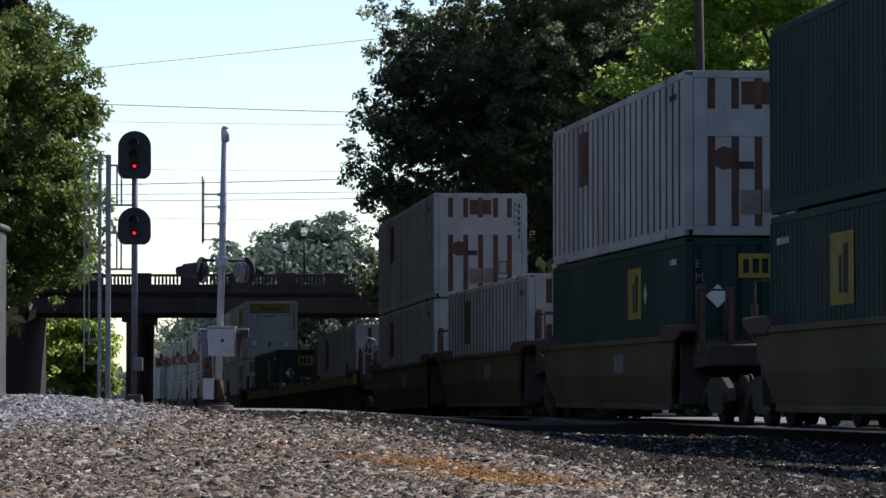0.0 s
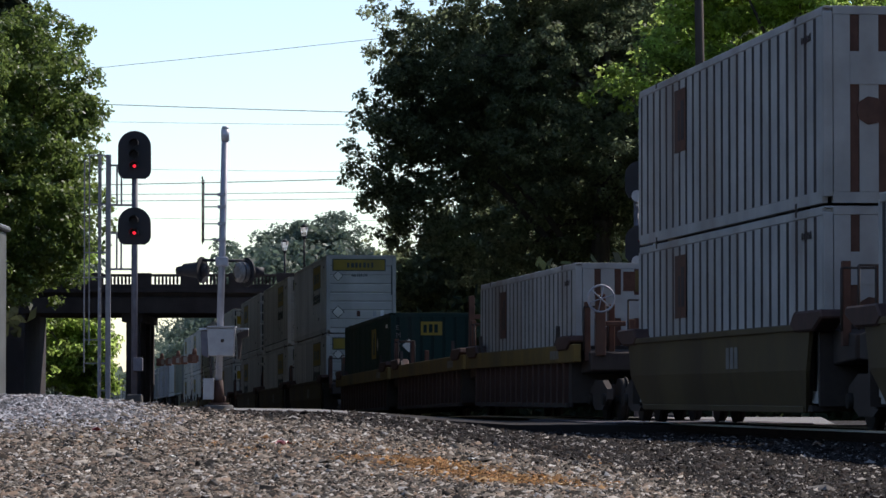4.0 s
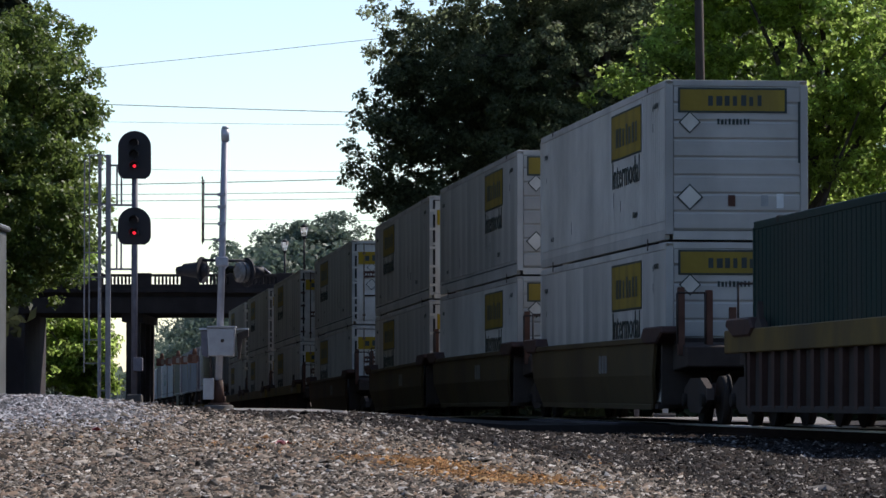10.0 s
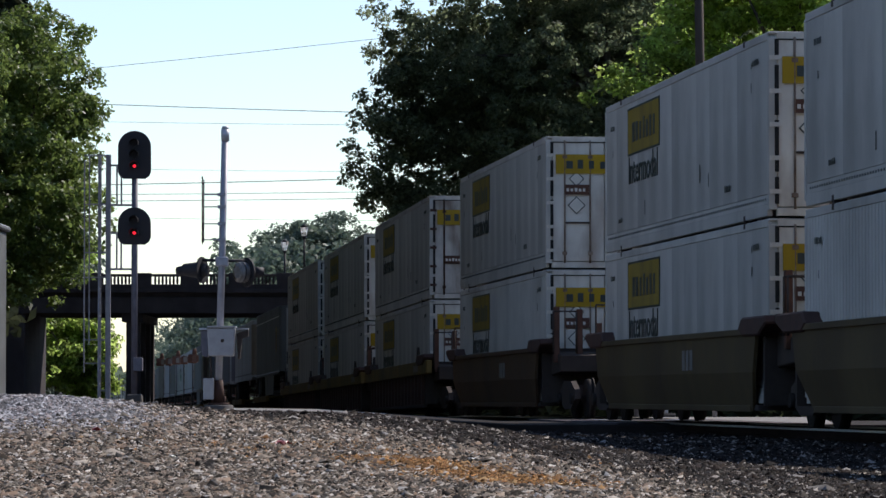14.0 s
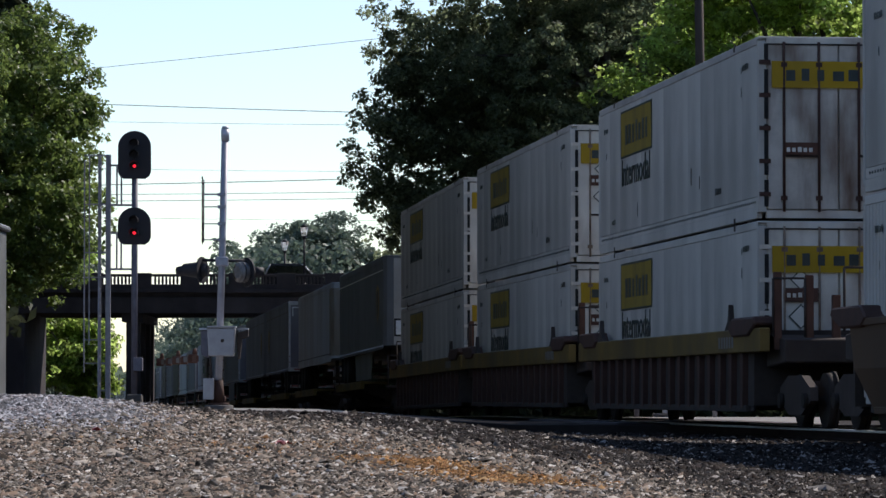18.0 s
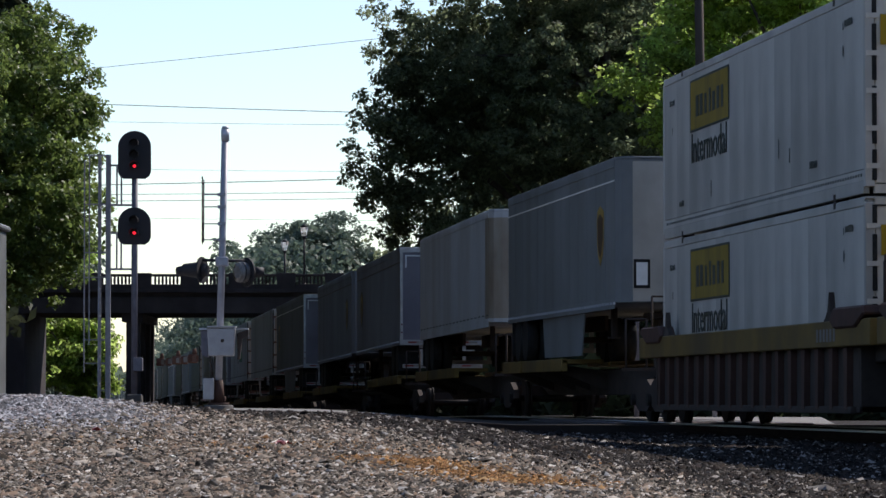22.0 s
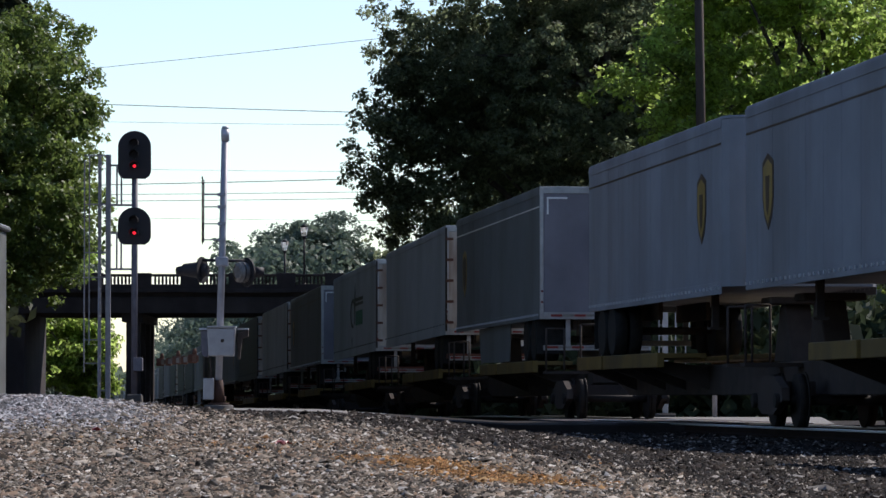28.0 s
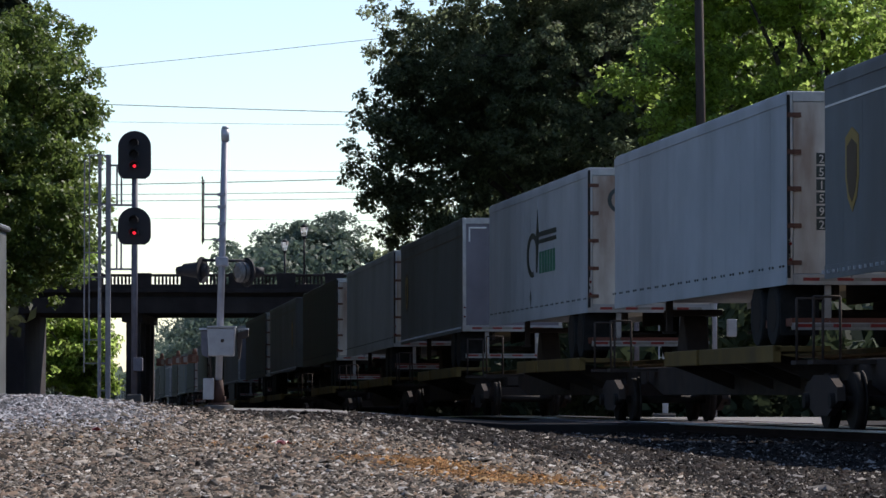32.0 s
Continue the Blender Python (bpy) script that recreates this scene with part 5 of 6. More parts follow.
def bars(name, t, material, side, y, z, w, h, n, label="", proud=0.011, upright=True, seed=0):
    """Unreadable writing as plain bars."""
    rng = random.Random(seed)
    g = Geo()
    for k in range(n):
        a, b = y - w / 2 + w * k / n, y - w / 2 + w * (k + rng.uniform(0.45, 0.75)) / n
        z0, z1 = z - h / 2, z - h / 2 + h * rng.uniform(0.75, 1.0)
        if side == 0:
            g.box(a, b, -HY - proud, -HY - proud + 0.004, z0, z1)
        else:
            x = side * (HX + proud)
            g.box(min(x, x - side * 0.004), max(x, x - side * 0.004), a, b, z0, z1)
    ob = part(name, g, material, t, label)
    ob["kind"] = "stuff"
    return ob


def placard(t, x, z, r=0.24):
    g = Geo().add([(x - r, -HY - 0.012, z), (x, -HY - 0.012, z - r), (x + r, -HY - 0.012, z), (x, -HY - 0.012, z + r), (x - r, -HY, z), (x, -HY, z - r), (x + r, -HY, z), (x, -HY, z + r)], [(0, 1, 2, 3), (0, 4, 5, 1), (1, 5, 6, 2), (2, 6, 7, 3), (3, 7, 4, 0)])
    p = part("placard_holder", g, M_INK, t, "diamond placard frame")
    g2 = Geo().add([(x - r * 0.86, -HY - 0.018, z), (x, -HY - 0.018, z - r * 0.86), (x + r * 0.86, -HY - 0.018, z), (x, -HY - 0.018, z + r * 0.86)], [(0, 1, 2, 3)])
    part("placard_face", g2, M_DOOR, p)


def parcel_container(style, end, old=False):
    """White smooth or finely ribbed container with a yellow sign. end: 'doors' or 'front'; old: rusty door gear."""
    leaf, gear = (M_OLDDOOR, M_BRACKET) if old else (M_DOOR, M_DOOR)
    t = thing("container", None, "", "container", "containers on the train")
    container_frame(t, M_WHITE)
    for sgn in (-1, 1):
        if style == "ribbed":
            fluted_wall(t, sgn * (HX - 0.005), sgn, -HY + 0.14, HY - 0.14, 0.36, CH - 0.145, 0.2, 0.08, 0.012, M_WHITE, M_WHITE)
        else:
            n = 13
            p = (CL - 0.28) / n
            x0, x1 = sgn * (HX - 0.05), sgn * (HX - 0.008)
            first = part("panel", Geo().box(min(x0, x1), max(x0, x1), 0.0012, p - 0.0012, 0.36, CH - 0.145), M_WHITE, t, bevel=0.0015, at=pose(0, -HY + 0.14, 0))
            for k in range(1, n):
                again(first, pose(0, -HY + 0.14 + k * p, 0))
        sc = Geo()
        x0, x1 = sgn * (HX - 0.06), sgn * (HX - 0.012)
        sc.box(min(x0, x1), max(x0, x1), -HY + 0.13, HY - 0.13, 0.205, 0.352)
        part("scuff_rail", sc, M_WHITE, t)
        yc = HY - 4.5 if end == "doors" else -HY + 4.4
        sg = panel("yellow_sign", t, M_DULLYELLOW, sgn, yc, 2.2, 3.4, 0.82, "yellow sign panel")
        panel("sign_border", sg, M_INK, sgn, yc, 2.2, 3.54, 0.9, "", 0.003)
        if style == "smooth":
            dots = Geo()
            for k in range(96):
                y = -HY + 0.25 + k * 0.163
                dots.box(min(sgn * (HX - 0.02), sgn * (HX - 0.004)), max(sgn * (HX - 0.02), sgn * (HX - 0.004)), y, y + 0.06, 0.26, 0.3)
            part("rivet", dots, M_INK, t)["kind"] = "stuff"
        bars("sign_lettering", sg, M_INK, sgn, yc, 2.2, 2.6, 0.42, 7, seed=3)
        word = Matrix.Translation((sgn * (HX + 0.004), yc - sgn * 1.68, 1.22)) @ Matrix.Rotation(radians(90 * sgn), 4, "Z") @ Matrix.Rotation(radians(90), 4, "X")
        letters("Intermodal", 0.74, M_INK, t, word, label="dark lettering")
        bars("code", t, M_INK, sgn, -HY + 1.0, 2.48, 0.5, 0.1, 5, seed=5)
        bars("code", t, M_INK, sgn, HY - 0.95, 2.4, 0.5, 0.1, 5, seed=6)
        bars("code", t, M_INK, sgn, -HY + 3.4, 0.62, 0.55, 0.13, 4, seed=7)
        bars("code", t, M_INK, sgn, HY - 1.9, 0.58, 0.45, 0.1, 4, seed=8)
        for y, z, h in ((-HY + 1.35, 2.1, 0.16), (-HY + 1.35, 2.45, 0.1), (-2.2, 1.0, 0.3), (-3.0, 0.85, 0.22), (3.4, 0.7, 0.26), (HY - 1.0, 1.9, 0.12)):
            if sgn < 0:
                panel("scuff", t, M_INK, sgn, y, z, 0.035, h, "dark scuff mark")
    if end == "doors":
        for x in (-1, 1):
            d = part("door", Geo().box(min(x * 0.012, x * (HX - 0.15)), max(x * 0.012, x * (HX - 0.15)), -HY + 0.01, -HY + 0.07, 0.16, CH - 0.13), leaf, t, "cream door leaf with stains", bevel=0.008)
            for xx in (x * 0.32, x * 0.88):
                part("lock_rod", Geo().cyl((xx, -HY - 0.015, 0.12), (xx, -HY - 0.015, CH - 0.1), 0.023 if old else 0.019, 8), M_BRACKET if old else M_RUSTROD, d, "rusty lock rod")
                for zz in (0.3, 2.4):
                    part("rod_keeper", Geo().box(xx - 0.05, xx + 0.05, -HY - 0.035, -HY + 0.012, zz, zz + 0.07), gear if old else M_RUSTROD, d)
            part("handle", Geo().box(min(x * 0.34, x * 0.86), max(x * 0.34, x * 0.86), -HY - 0.03, -HY - 0.01, 0.98, 1.02), M_UNDER, d)
            for z0, z1 in ((0.2, 0.62), (0.7, 1.5), (1.58, 2.36), (2.45, CH - 0.13)):
                part("door_seal", Geo().box(min(x * (HX - 0.165), x * (HX - 0.1)), max(x * (HX - 0.165), x * (HX - 0.1)), -HY - 0.012, -HY + 0.03, z0, z1), M_BLACK, d)
            hinge = part("hinge", Geo().box(min(x * (HX - 0.02), x * (HX - 0.2)), max(x * (HX - 0.02), x * (HX - 0.2)), -HY - 0.02, -HY + 0.01, 0, 0.07), gear, d, "dark rusty hinge" if old else "white hinge leaf", at=pose(0, 0, 0.36))
            for k in range(1, 5):
                again(hinge, pose(0, 0, 0.36 + 0.52 * k))
        part("header", Geo().box(-HX + 0.14, HX - 0.14, -HY + 0.0, -HY + 0.1, CH - 0.125, CH - 0.03), M_DOOR, t)
        part("header_gap", Geo().box(-HX + 0.15, HX - 0.15, -HY - 0.004, -HY + 0.02, CH - 0.15, CH - 0.126), M_BLACK, t)
        part("sill", Geo().box(-HX + 0.14, HX - 0.14, -HY, -HY + 0.12, 0.02, 0.14), M_DOOR, t)
        sg = panel("yellow_sign", t, M_YELLOW, 0, 0.0, 2.28, 2.16, 0.42, "yellow sign on the doors", 0.03)
        bars("sign_lettering", sg, M_INK, 0, -0.1, 2.28, 1.5, 0.2, 6, proud=0.036, seed=9)
        panel("notice", t, M_BROWN, 0, -0.62, 1.72 if not old else 1.1, 0.55, 0.22, "brown notice label", 0.03)
        bars("notice_lettering", t, M_DOOR, 0, -0.62, 1.72 if not old else 1.1, 0.45, 0.08, 5, proud=0.036, seed=10)
        if not old:
            placard(t, -0.62, 1.96, 0.17)
            placard(t, -0.62, 1.38, 0.2)
    else:
        prof = [(-HY + 0.075, 0.18)]
        for k in range(8):
            z = 0.2 + k * 0.325
            prof += [(-HY + 0.04, z), (-HY + 0.012, z + 0.03), (-HY + 0.012, z + 0.28), (-HY + 0.04, z + 0.31)]
        part("front_wall", Geo().prism(prof + [(-HY + 0.075, 2.8)], "x", -HX + 0.15, HX - 0.15), M_WHITE, t)
        for z0, z1 in ((0.02, 0.17), (CH - 0.12, CH - 0.02)):
            part("front_beam", Geo().box(-HX + 0.14, HX - 0.14, -HY, -HY + 0.1, z0, z1), M_WHITE, t)
        sg = panel("yellow_sign", t, M_DULLYELLOW, 0, -0.08, 2.52, 1.9, 0.38, "yellow sign panel on the front wall")
        panel("sign_border", sg, M_INK, 0, -0.08, 2.52, 1.98, 0.45, "", 0.003)
        bars("sign_lettering", sg, M_INK, 0, 0.0, 2.52, 1.05, 0.2, 7, seed=11)
        bars("code", t, M_INK, 0, -0.05, 2.14, 0.62, 0.11, 9, seed=12)
        bars("code", t, M_INK, 0, 1.15, 2.0, 0.08, 1.2, 1, seed=13)
        placard(t, -0.86, 2.12, 0.2)
        placard(t, -0.86, 0.78, 0.24)
        for x, mt in ((-0.1, M_BROWN), (0.5, M_ALU), (0.78, M_WHITETAPE)):
            panel("small_label", t, mt, 0, x, 0.72, 0.13, 0.2 if mt is not M_WHITETAPE else 0.26)
    return t


def fluted_container(paint, recess, kind):
    """Container with deep upright flutes and a plain end with wide bands."""
    t = thing("container", None, "", "container", "containers on the train")
    container_frame(t, paint)
    for sgn in (-1, 1):
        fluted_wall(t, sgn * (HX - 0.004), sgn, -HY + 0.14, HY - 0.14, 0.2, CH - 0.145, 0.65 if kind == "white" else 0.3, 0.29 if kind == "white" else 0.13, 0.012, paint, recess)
        yc = HY - 4.4 if kind == "white" else -HY + 5.4
        lg = panel("logo_panel", t, M_BROWN if kind == "white" else M_DULLYELLOW, sgn, yc, 2.04, 1.1 if kind == "white" else 1.5, 1.1 if kind == "white" else 0.95, "faded brown logo panel" if kind == "white" else "yellow logo panel")
        bars("logo_bar", lg, M_RECESS if kind == "white" else M_GREENREC, sgn, yc, 2.04, 0.8, 0.7, 2, seed=2)
        bars("code", t, M_RECESS if kind == "white" else M_DOOR, sgn, -HY + 1.2, 2.5, 0.7, 0.12, 6, seed=1)
    bands = (-0.83, -0.41, 0.0, 0.42, 0.81) if kind == "white" else [-1.05 + 0.35 * k for k in range(7)]
    half = 0.07 if kind == "white" else 0.05
    left = -HX + 0.15
    for x in list(bands) + [HX - 0.15 + half]:
        if x < HX - 0.15:
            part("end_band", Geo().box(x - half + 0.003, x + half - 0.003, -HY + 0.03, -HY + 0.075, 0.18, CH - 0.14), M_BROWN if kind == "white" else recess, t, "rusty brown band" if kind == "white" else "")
        part("end_panel", Geo().box(left, x - half, -HY + 0.006, -HY + 0.075, 0.18, CH - 0.14), paint, t)
        left = x + half
    for z0, z1 in ((0.02, 0.175), (CH - 0.135, CH - 0.02)):
        part("end_beam", Geo().box(-HX + 0.14, HX - 0.14, -HY, -HY + 0.1, z0, z1), paint, t)
    if kind == "white":
        lg = panel("end_logo", t, M_BROWN, 0, 0.0, 2.5, 0.6, 0.4, "rusty brown logo patch")
        panel("logo_stroke", lg, M_FADEDYELLOW, 0, 0.0, 2.5, 0.1, 0.44, "", 0.011)
        part("rust_spot", Geo().cyl((-0.6, -HY - 0.006, 1.36), (-0.6, -HY + 0.004, 1.36), 0.21, 9), M_BROWN, t, "round rust spot")
        panel("patch", t, M_GREYWHITE, 0, 0.0, 1.98, 1.8, 0.48, "", 0.004)
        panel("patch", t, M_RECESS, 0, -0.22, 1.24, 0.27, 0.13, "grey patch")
        panel("patch", t, M_DIRTYTAN, 0, -0.14, 0.6, 0.36, 0.42, "tan patch")
        panel("patch", t, M_DIRTYTAN, 0, 0.22, 0.62, 0.26, 0.4, "tan patch")
        panel("label_frame", t, M_INK, 0, 0.62, 0.84, 0.22, 0.36)
        panel("label_face", t, M_GREYWHITE, 0, 0.62, 0.84, 0.17, 0.3, "", 0.012)
        for k, c in enumerate("EMHU"):
            letters(c, 0.17, M_INK, t, Matrix.Translation((0.93, -HY - 0.002, 2.52 - 0.17 * k)) @ Matrix.Rotation(radians(90), 4, "X"), "letter")
        for k in range(6):
            bars("code", t, M_INK, 0, 1.09, 2.55 - 0.17 * k, 0.08, 0.12, 1, seed=20 + k)
        bars("code", t, M_INK, 0, 0.62, 0.52, 0.3, 0.1, 4, seed=31)
    else:
        sg = panel("end_logo", t, M_DULLYELLOW, 0, -0.03, 2.4, 0.66, 0.42, "yellow logo panel")
        bars("logo_bar", sg, M_GREENREC, 0, -0.03, 2.4, 0.5, 0.26, 3, seed=5)
        placard(t, -0.73, 1.87, 0.24)
        for k, c in enumerate("EMHU"):
            letters(c, 0.2, M_FADEDMARK, t, Matrix.Translation((-1.13, -HY - 0.002, 2.36 - 0.23 * k)) @ Matrix.Rotation(radians(90), 4, "X"), "letter")
        for k in range(6):
            bars("code", t, M_FADEDMARK, 0, -1.05, 1.42 - 0.2 * k, 0.12, 0.15, 1, seed=40 + k)
        for sgn in (-1, 1):
            y, x = -HY + 4.2, sgn * (HX + 0.004)
            part("placard", Geo().prism([(y - 0.2, 2.0), (y, 1.8), (y + 0.2, 2.0), (y, 2.2)], "x", x, x - sgn * 0.006), M_DOOR, t, "white diamond placard")
    return t


# ---------------------------------------------------------------- railway cars
def bogie(parent, y, small=True):
    """Two axles with side frames."""
    b = part("bogie", Geo().prism([(y - 1.15, 0.42), (y - 0.7, 0.28), (y - 0.45, 0.2), (y + 0.45, 0.2), (y + 0.7, 0.28), (y + 1.15, 0.42), (y + 1.1, 0.62), (y + 0.5, 0.8), (y - 0.5, 0.8), (y - 1.1, 0.62)], "x", -1.08, -0.96).prism([(y - 1.15, 0.42), (y - 0.7, 0.28), (y - 0.45, 0.2), (y + 0.45, 0.2), (y + 0.7, 0.28), (y + 1.15, 0.42), (y + 1.1, 0.62), (y + 0.5, 0.8), (y - 0.5, 0.8), (y - 1.1, 0.62)], "x", 0.96, 1.08).box(-0.96, 0.96, y - 0.2, y + 0.2, 0.42, 0.72), M_UNDER, parent)
    for yy in (y - 0.89, y + 0.89):
        wh = Geo()
        for x in (-0.755, 0.755):
            sg = 1 if x > 0 else -1
            wh.cyl((x - 0.06, yy, 0.42), (x + 0.06, yy, 0.42), 0.42, 22).cyl((x - sg * 0.06, yy, 0.42), (x - sg * 0.095, yy, 0.42), 0.445, 22)
        wh.cyl((-0.9, yy, 0.42), (0.9, yy, 0.42), 0.08, 10)
        part("wheelset", wh, M_WHEEL, b)
        for x in (-1.09, 1.09):
            part("axle_box", Geo().cyl((x - 0.06, yy, 0.42), (x + 0.06, yy, 0.42), 0.12, 10), M_WHEEL, b)
    return b


def well_car(length, style, paint, near_bogie=True, far_bogie=True):
    """One well unit; length between its ends. style: smooth tub sides or ribbed sides under a yellow sill."""
    t = thing("well_car", None, "", "well car", "well cars of the train")
    L = length / 2
    e = L - 1.75
    for x in (-1, 1):
        a, b = (1.42, 1.5)
        if style == "tub":
            # upright upper half, lower half drawn in towards the rails
            ys = ((e - 0.95, 0.26, 1.36), (e - 0.28, 0.86, b), (e, 1.5, b))
            V = [(x * (w + dw), sy * y, z) for dw in (0, -0.06) for sy in (-1, 1) for y, z, w in ys]
            F = [(0, 3, 4, 1), (1, 4, 5, 2), (6, 7, 10, 9), (7, 8, 11, 10), (0, 6, 9, 3), (2, 5, 11, 8), (0, 1, 7, 6), (1, 2, 8, 7), (3, 9, 10, 4), (4, 10, 11, 5)]
            s = part("side_panel", Geo().add(V, F), paint, t, "grimy painted tub side")
            part("top_chord", Geo().box(min(x * 1.38, x * 1.54), max(x * 1.38, x * 1.54), -e, e, 1.44, 1.54), paint, s, bevel=0.01)
            part("bottom_chord", Geo().box(min(x * 1.2, x * 1.39), max(x * 1.2, x * 1.39), -e + 1.0, e - 1.0, 0.24, 0.34), paint, s, bevel=0.01)
            num = Geo()
            for k in range(3):
                y = -2.6 + k * 0.36
                num.box(min(x * 1.503, x * 1.508), max(x * 1.503, x * 1.508), y, y + 0.26, 0.92, 1.26)
            part("marking", num, M_FADEDMARK, s, "faded white marking")
        else:
            s = part("side_sill", Geo().box(min(x * 1.36, x * 1.52), max(x * 1.36, x * 1.52), -L + 0.5, L - 0.5, 1.17, 1.54), paint, t, "dirty yellow side sill", bevel=0.015)
            part("side_plate", Geo().box(min(x * 1.34, x * 1.38), max(x * 1.34, x * 1.38), -e, e, 0.26, 1.17), M_UNDER, t)
            part("bottom_chord", Geo().box(min(x * 1.3, x * 1.46), max(x * 1.3, x * 1.46), -e + 0.2, e - 0.2, 0.24, 0.34), M_UNDER, t, bevel=0.01)
            rib = part("rib", Geo().prism([(-0.09, 0.3), (0.09, 0.3), (0.12, 1.17), (-0.12, 1.17)], "x", x * 1.38, x * 1.47), M_BRACKET, t, at=pose(0, -e + 0.5, 0))
            n = 17
            for k in range(1, n):
                again(rib, pose(0, -e + 0.5 + k * (2 * e - 1.0) / (n - 1), 0))
            mark = Geo()
            for k in range(6):
                y = -e + 0.9 + k * 0.22
                mark.box(min(x * 1.523, x * 1.527), max(x * 1.523, x * 1.527), y, y + 0.13, 1.25, 1.43)
            part("marking", mark, M_FADEDMARK, s)
            for yy in (-e + 1.4, e - 1.4):
                part("guide_fin", Geo().prism([(yy - 0.35, 1.54), (yy + 0.35, 1.54), (yy + 0.1, 1.68), (yy, 1.95), (yy - 0.1, 1.68)], "x", x * 1.42, x * 1.5), M_UNDER, t)
    part("floor", Geo().box(-1.34, 1.34, -e + 0.6, e - 0.6, 0.26, 0.35), M_UNDER, t)
    for y in (-1, 1):
        part("end_platform", Geo().prism([(y * (e - 0.6), 0.9), (y * (e - 0.6), 1.5), (y * (L - 0.15), 1.36), (y * (L - 0.15), 1.0)], "x", -1.2, 1.2), M_UNDER, t, bevel=0.02)
        part("bulkhead", Geo().box(-1.4, 1.4, y * (e + 0.1), y * (e + 0.2), 0.34, 1.52), M_UNDER, t)
        for x in (-1, 1):
            part("corner_bracket", Geo().prism([(y * (e - 1.2), 1.54), (y * (e - 0.9), 1.72), (y * (e + 0.9), 1.72), (y * (e + 1.0), 1.6), (y * (e + 0.4), 1.42), (y * (e - 0.9), 1.42)], "x", x * 1.2, x * 1.56), M_BRACKET, t, "dark rust-brown corner bracket", bevel=0.03)
        loop = Geo()
        for xx in (-1.3, -0.8):
            loop.cyl((xx, y * (L - 0.55), 1.4), (xx, y * (L - 0.55), 2.3), 0.02, 6)
        loop.cyl((-1.3, y * (L - 0.55), 2.3), (-0.8, y * (L - 0.55), 2.3), 0.02, 6)
        part("grab_rail", loop, M_UNDER, t)
    for x, top in ((-1.22, 2.4), (-0.72, 2.35), (-0.3, 2.05)):
        part("bulkhead_post", Geo().box(x - 0.06, x + 0.06, -L + 0.55, -L + 0.68, 1.2, top), M_BROWN, t, "rusty red-brown post", bevel=0.01)
    if near_bogie:
        bogie(t, -L)
    if far_bogie:
        bogie(t, L)
    return t


def brake_gear(t):
    """Hand brake wheel on its stand at the car's near end."""
    y, zc, r = -9.75, 2.45, 0.27
    ring = [(-1.02 + (r + q * math.cos(b)) * math.cos(a), y + q * math.sin(b), zc + (r + q * math.cos(b)) * math.sin(a)) for q in (0.022,) for a in [k * math.pi / 10 for k in range(20)] for b in [m * math.pi / 3 for m in range(6)]]
    wheel = part("brake_wheel", Geo().add(ring, [(6 * k + m, 6 * k + (m + 1) % 6, 6 * ((k + 1) % 20) + (m + 1) % 6, 6 * ((k + 1) % 20) + m) for k in range(20) for m in range(6)], True), M_MAST, t, "dull steel brake wheel")
    for a in (0.3, 1.35, 2.4):
        part("spoke", Geo().cyl((-1.02 - r * math.cos(a), y, zc - r * math.sin(a)), (-1.02 + r * math.cos(a), y, zc + r * math.sin(a)), 0.012, 6), M_MAST, wheel)
    part("brake_stand", Geo().box(-1.12, -0.92, y + 0.03, y + 0.2, 1.3, 2.55).box(-0.92, -0.5, y + 0.08, y + 0.16, 1.9, 2.0), M_BROWN, t, "rusty brake stand", bevel=0.015)


def spine_car(length, tandem_at, near_bogie=True, far_bogie=True):
    """Skeleton car for one trailer: central beam, wheel platforms and a hitch stand."""
    t = thing("spine_car", None, "", "spine car", "spine cars of the train")
    L = length / 2
    part("spine", Geo().prism([(-L, 0.75), (-L + 1.6, 0.5), (L - 1.6, 0.5), (L, 0.75), (L, 1.05), (-L, 1.05)], "x", -0.35, 0.35), M_UNDER, t, bevel=0.02)
    y0, y1 = (-8.0, 1.6) if tandem_at < 0 else (-1.6, 8.0)
    for x in (-1, 1):
        for a, b in ((y0, y0 + 6.2), (y0 + 6.45, y1)):
            p = part("wheel_platform", Geo().box(min(x * 0.55, x * 1.42), max(x * 0.55, x * 1.42), a, b, 1.16, 1.25).box(min(x * 1.32, x * 1.45), max(x * 1.32, x * 1.45), a, b, 1.0, 1.26), M_FADEDYELLOW, t, "dirty yellow wheel platform", bevel=0.01)
        for a in (y0 + 0.8, y0 + 3.2, y0 + 5.4, y1 - 0.8):
            part("cross_bearer", Geo().prism([(x * 0.35, 0.6), (x * 1.4, 1.0), (x * 1.4, 1.15), (x * 0.35, 1.0)], "y", a, a + 0.14), M_UNDER, t)
    hy = 6.7 if tandem_at < 0 else -6.7
    part("hitch", Geo().prism([(hy - 0.7, 1.05), (hy + 0.7, 1.05), (hy + 0.18, 2.0), (hy - 0.18, 2.0)], "x", -0.22, 0.22).box(-0.5, 0.5, hy - 0.4, hy + 0.4, 2.0, 2.12), M_UNDER, t, bevel=0.02)
    for y in (-1, 1):
        st = Geo()
        for xx in (-1.25, -0.85):
            st.cyl((xx, y * (L - 0.9), 1.0), (xx, y * (L - 0.9), 1.95), 0.022, 6)
        st.cyl((-1.25, y * (L - 0.9), 1.95), (-0.85, y * (L - 0.9), 1.95), 0.022, 6).box(-1.3, -0.2, y * (L - 0.9) - 0.2, y * (L - 0.9) + 0.2, 0.96, 1.02)
        part("grab_rail", st, M_UNDER, t)
    if near_bogie:
        bogie(t, -L)
    if far_bogie:
        bogie(t, L)
    return t


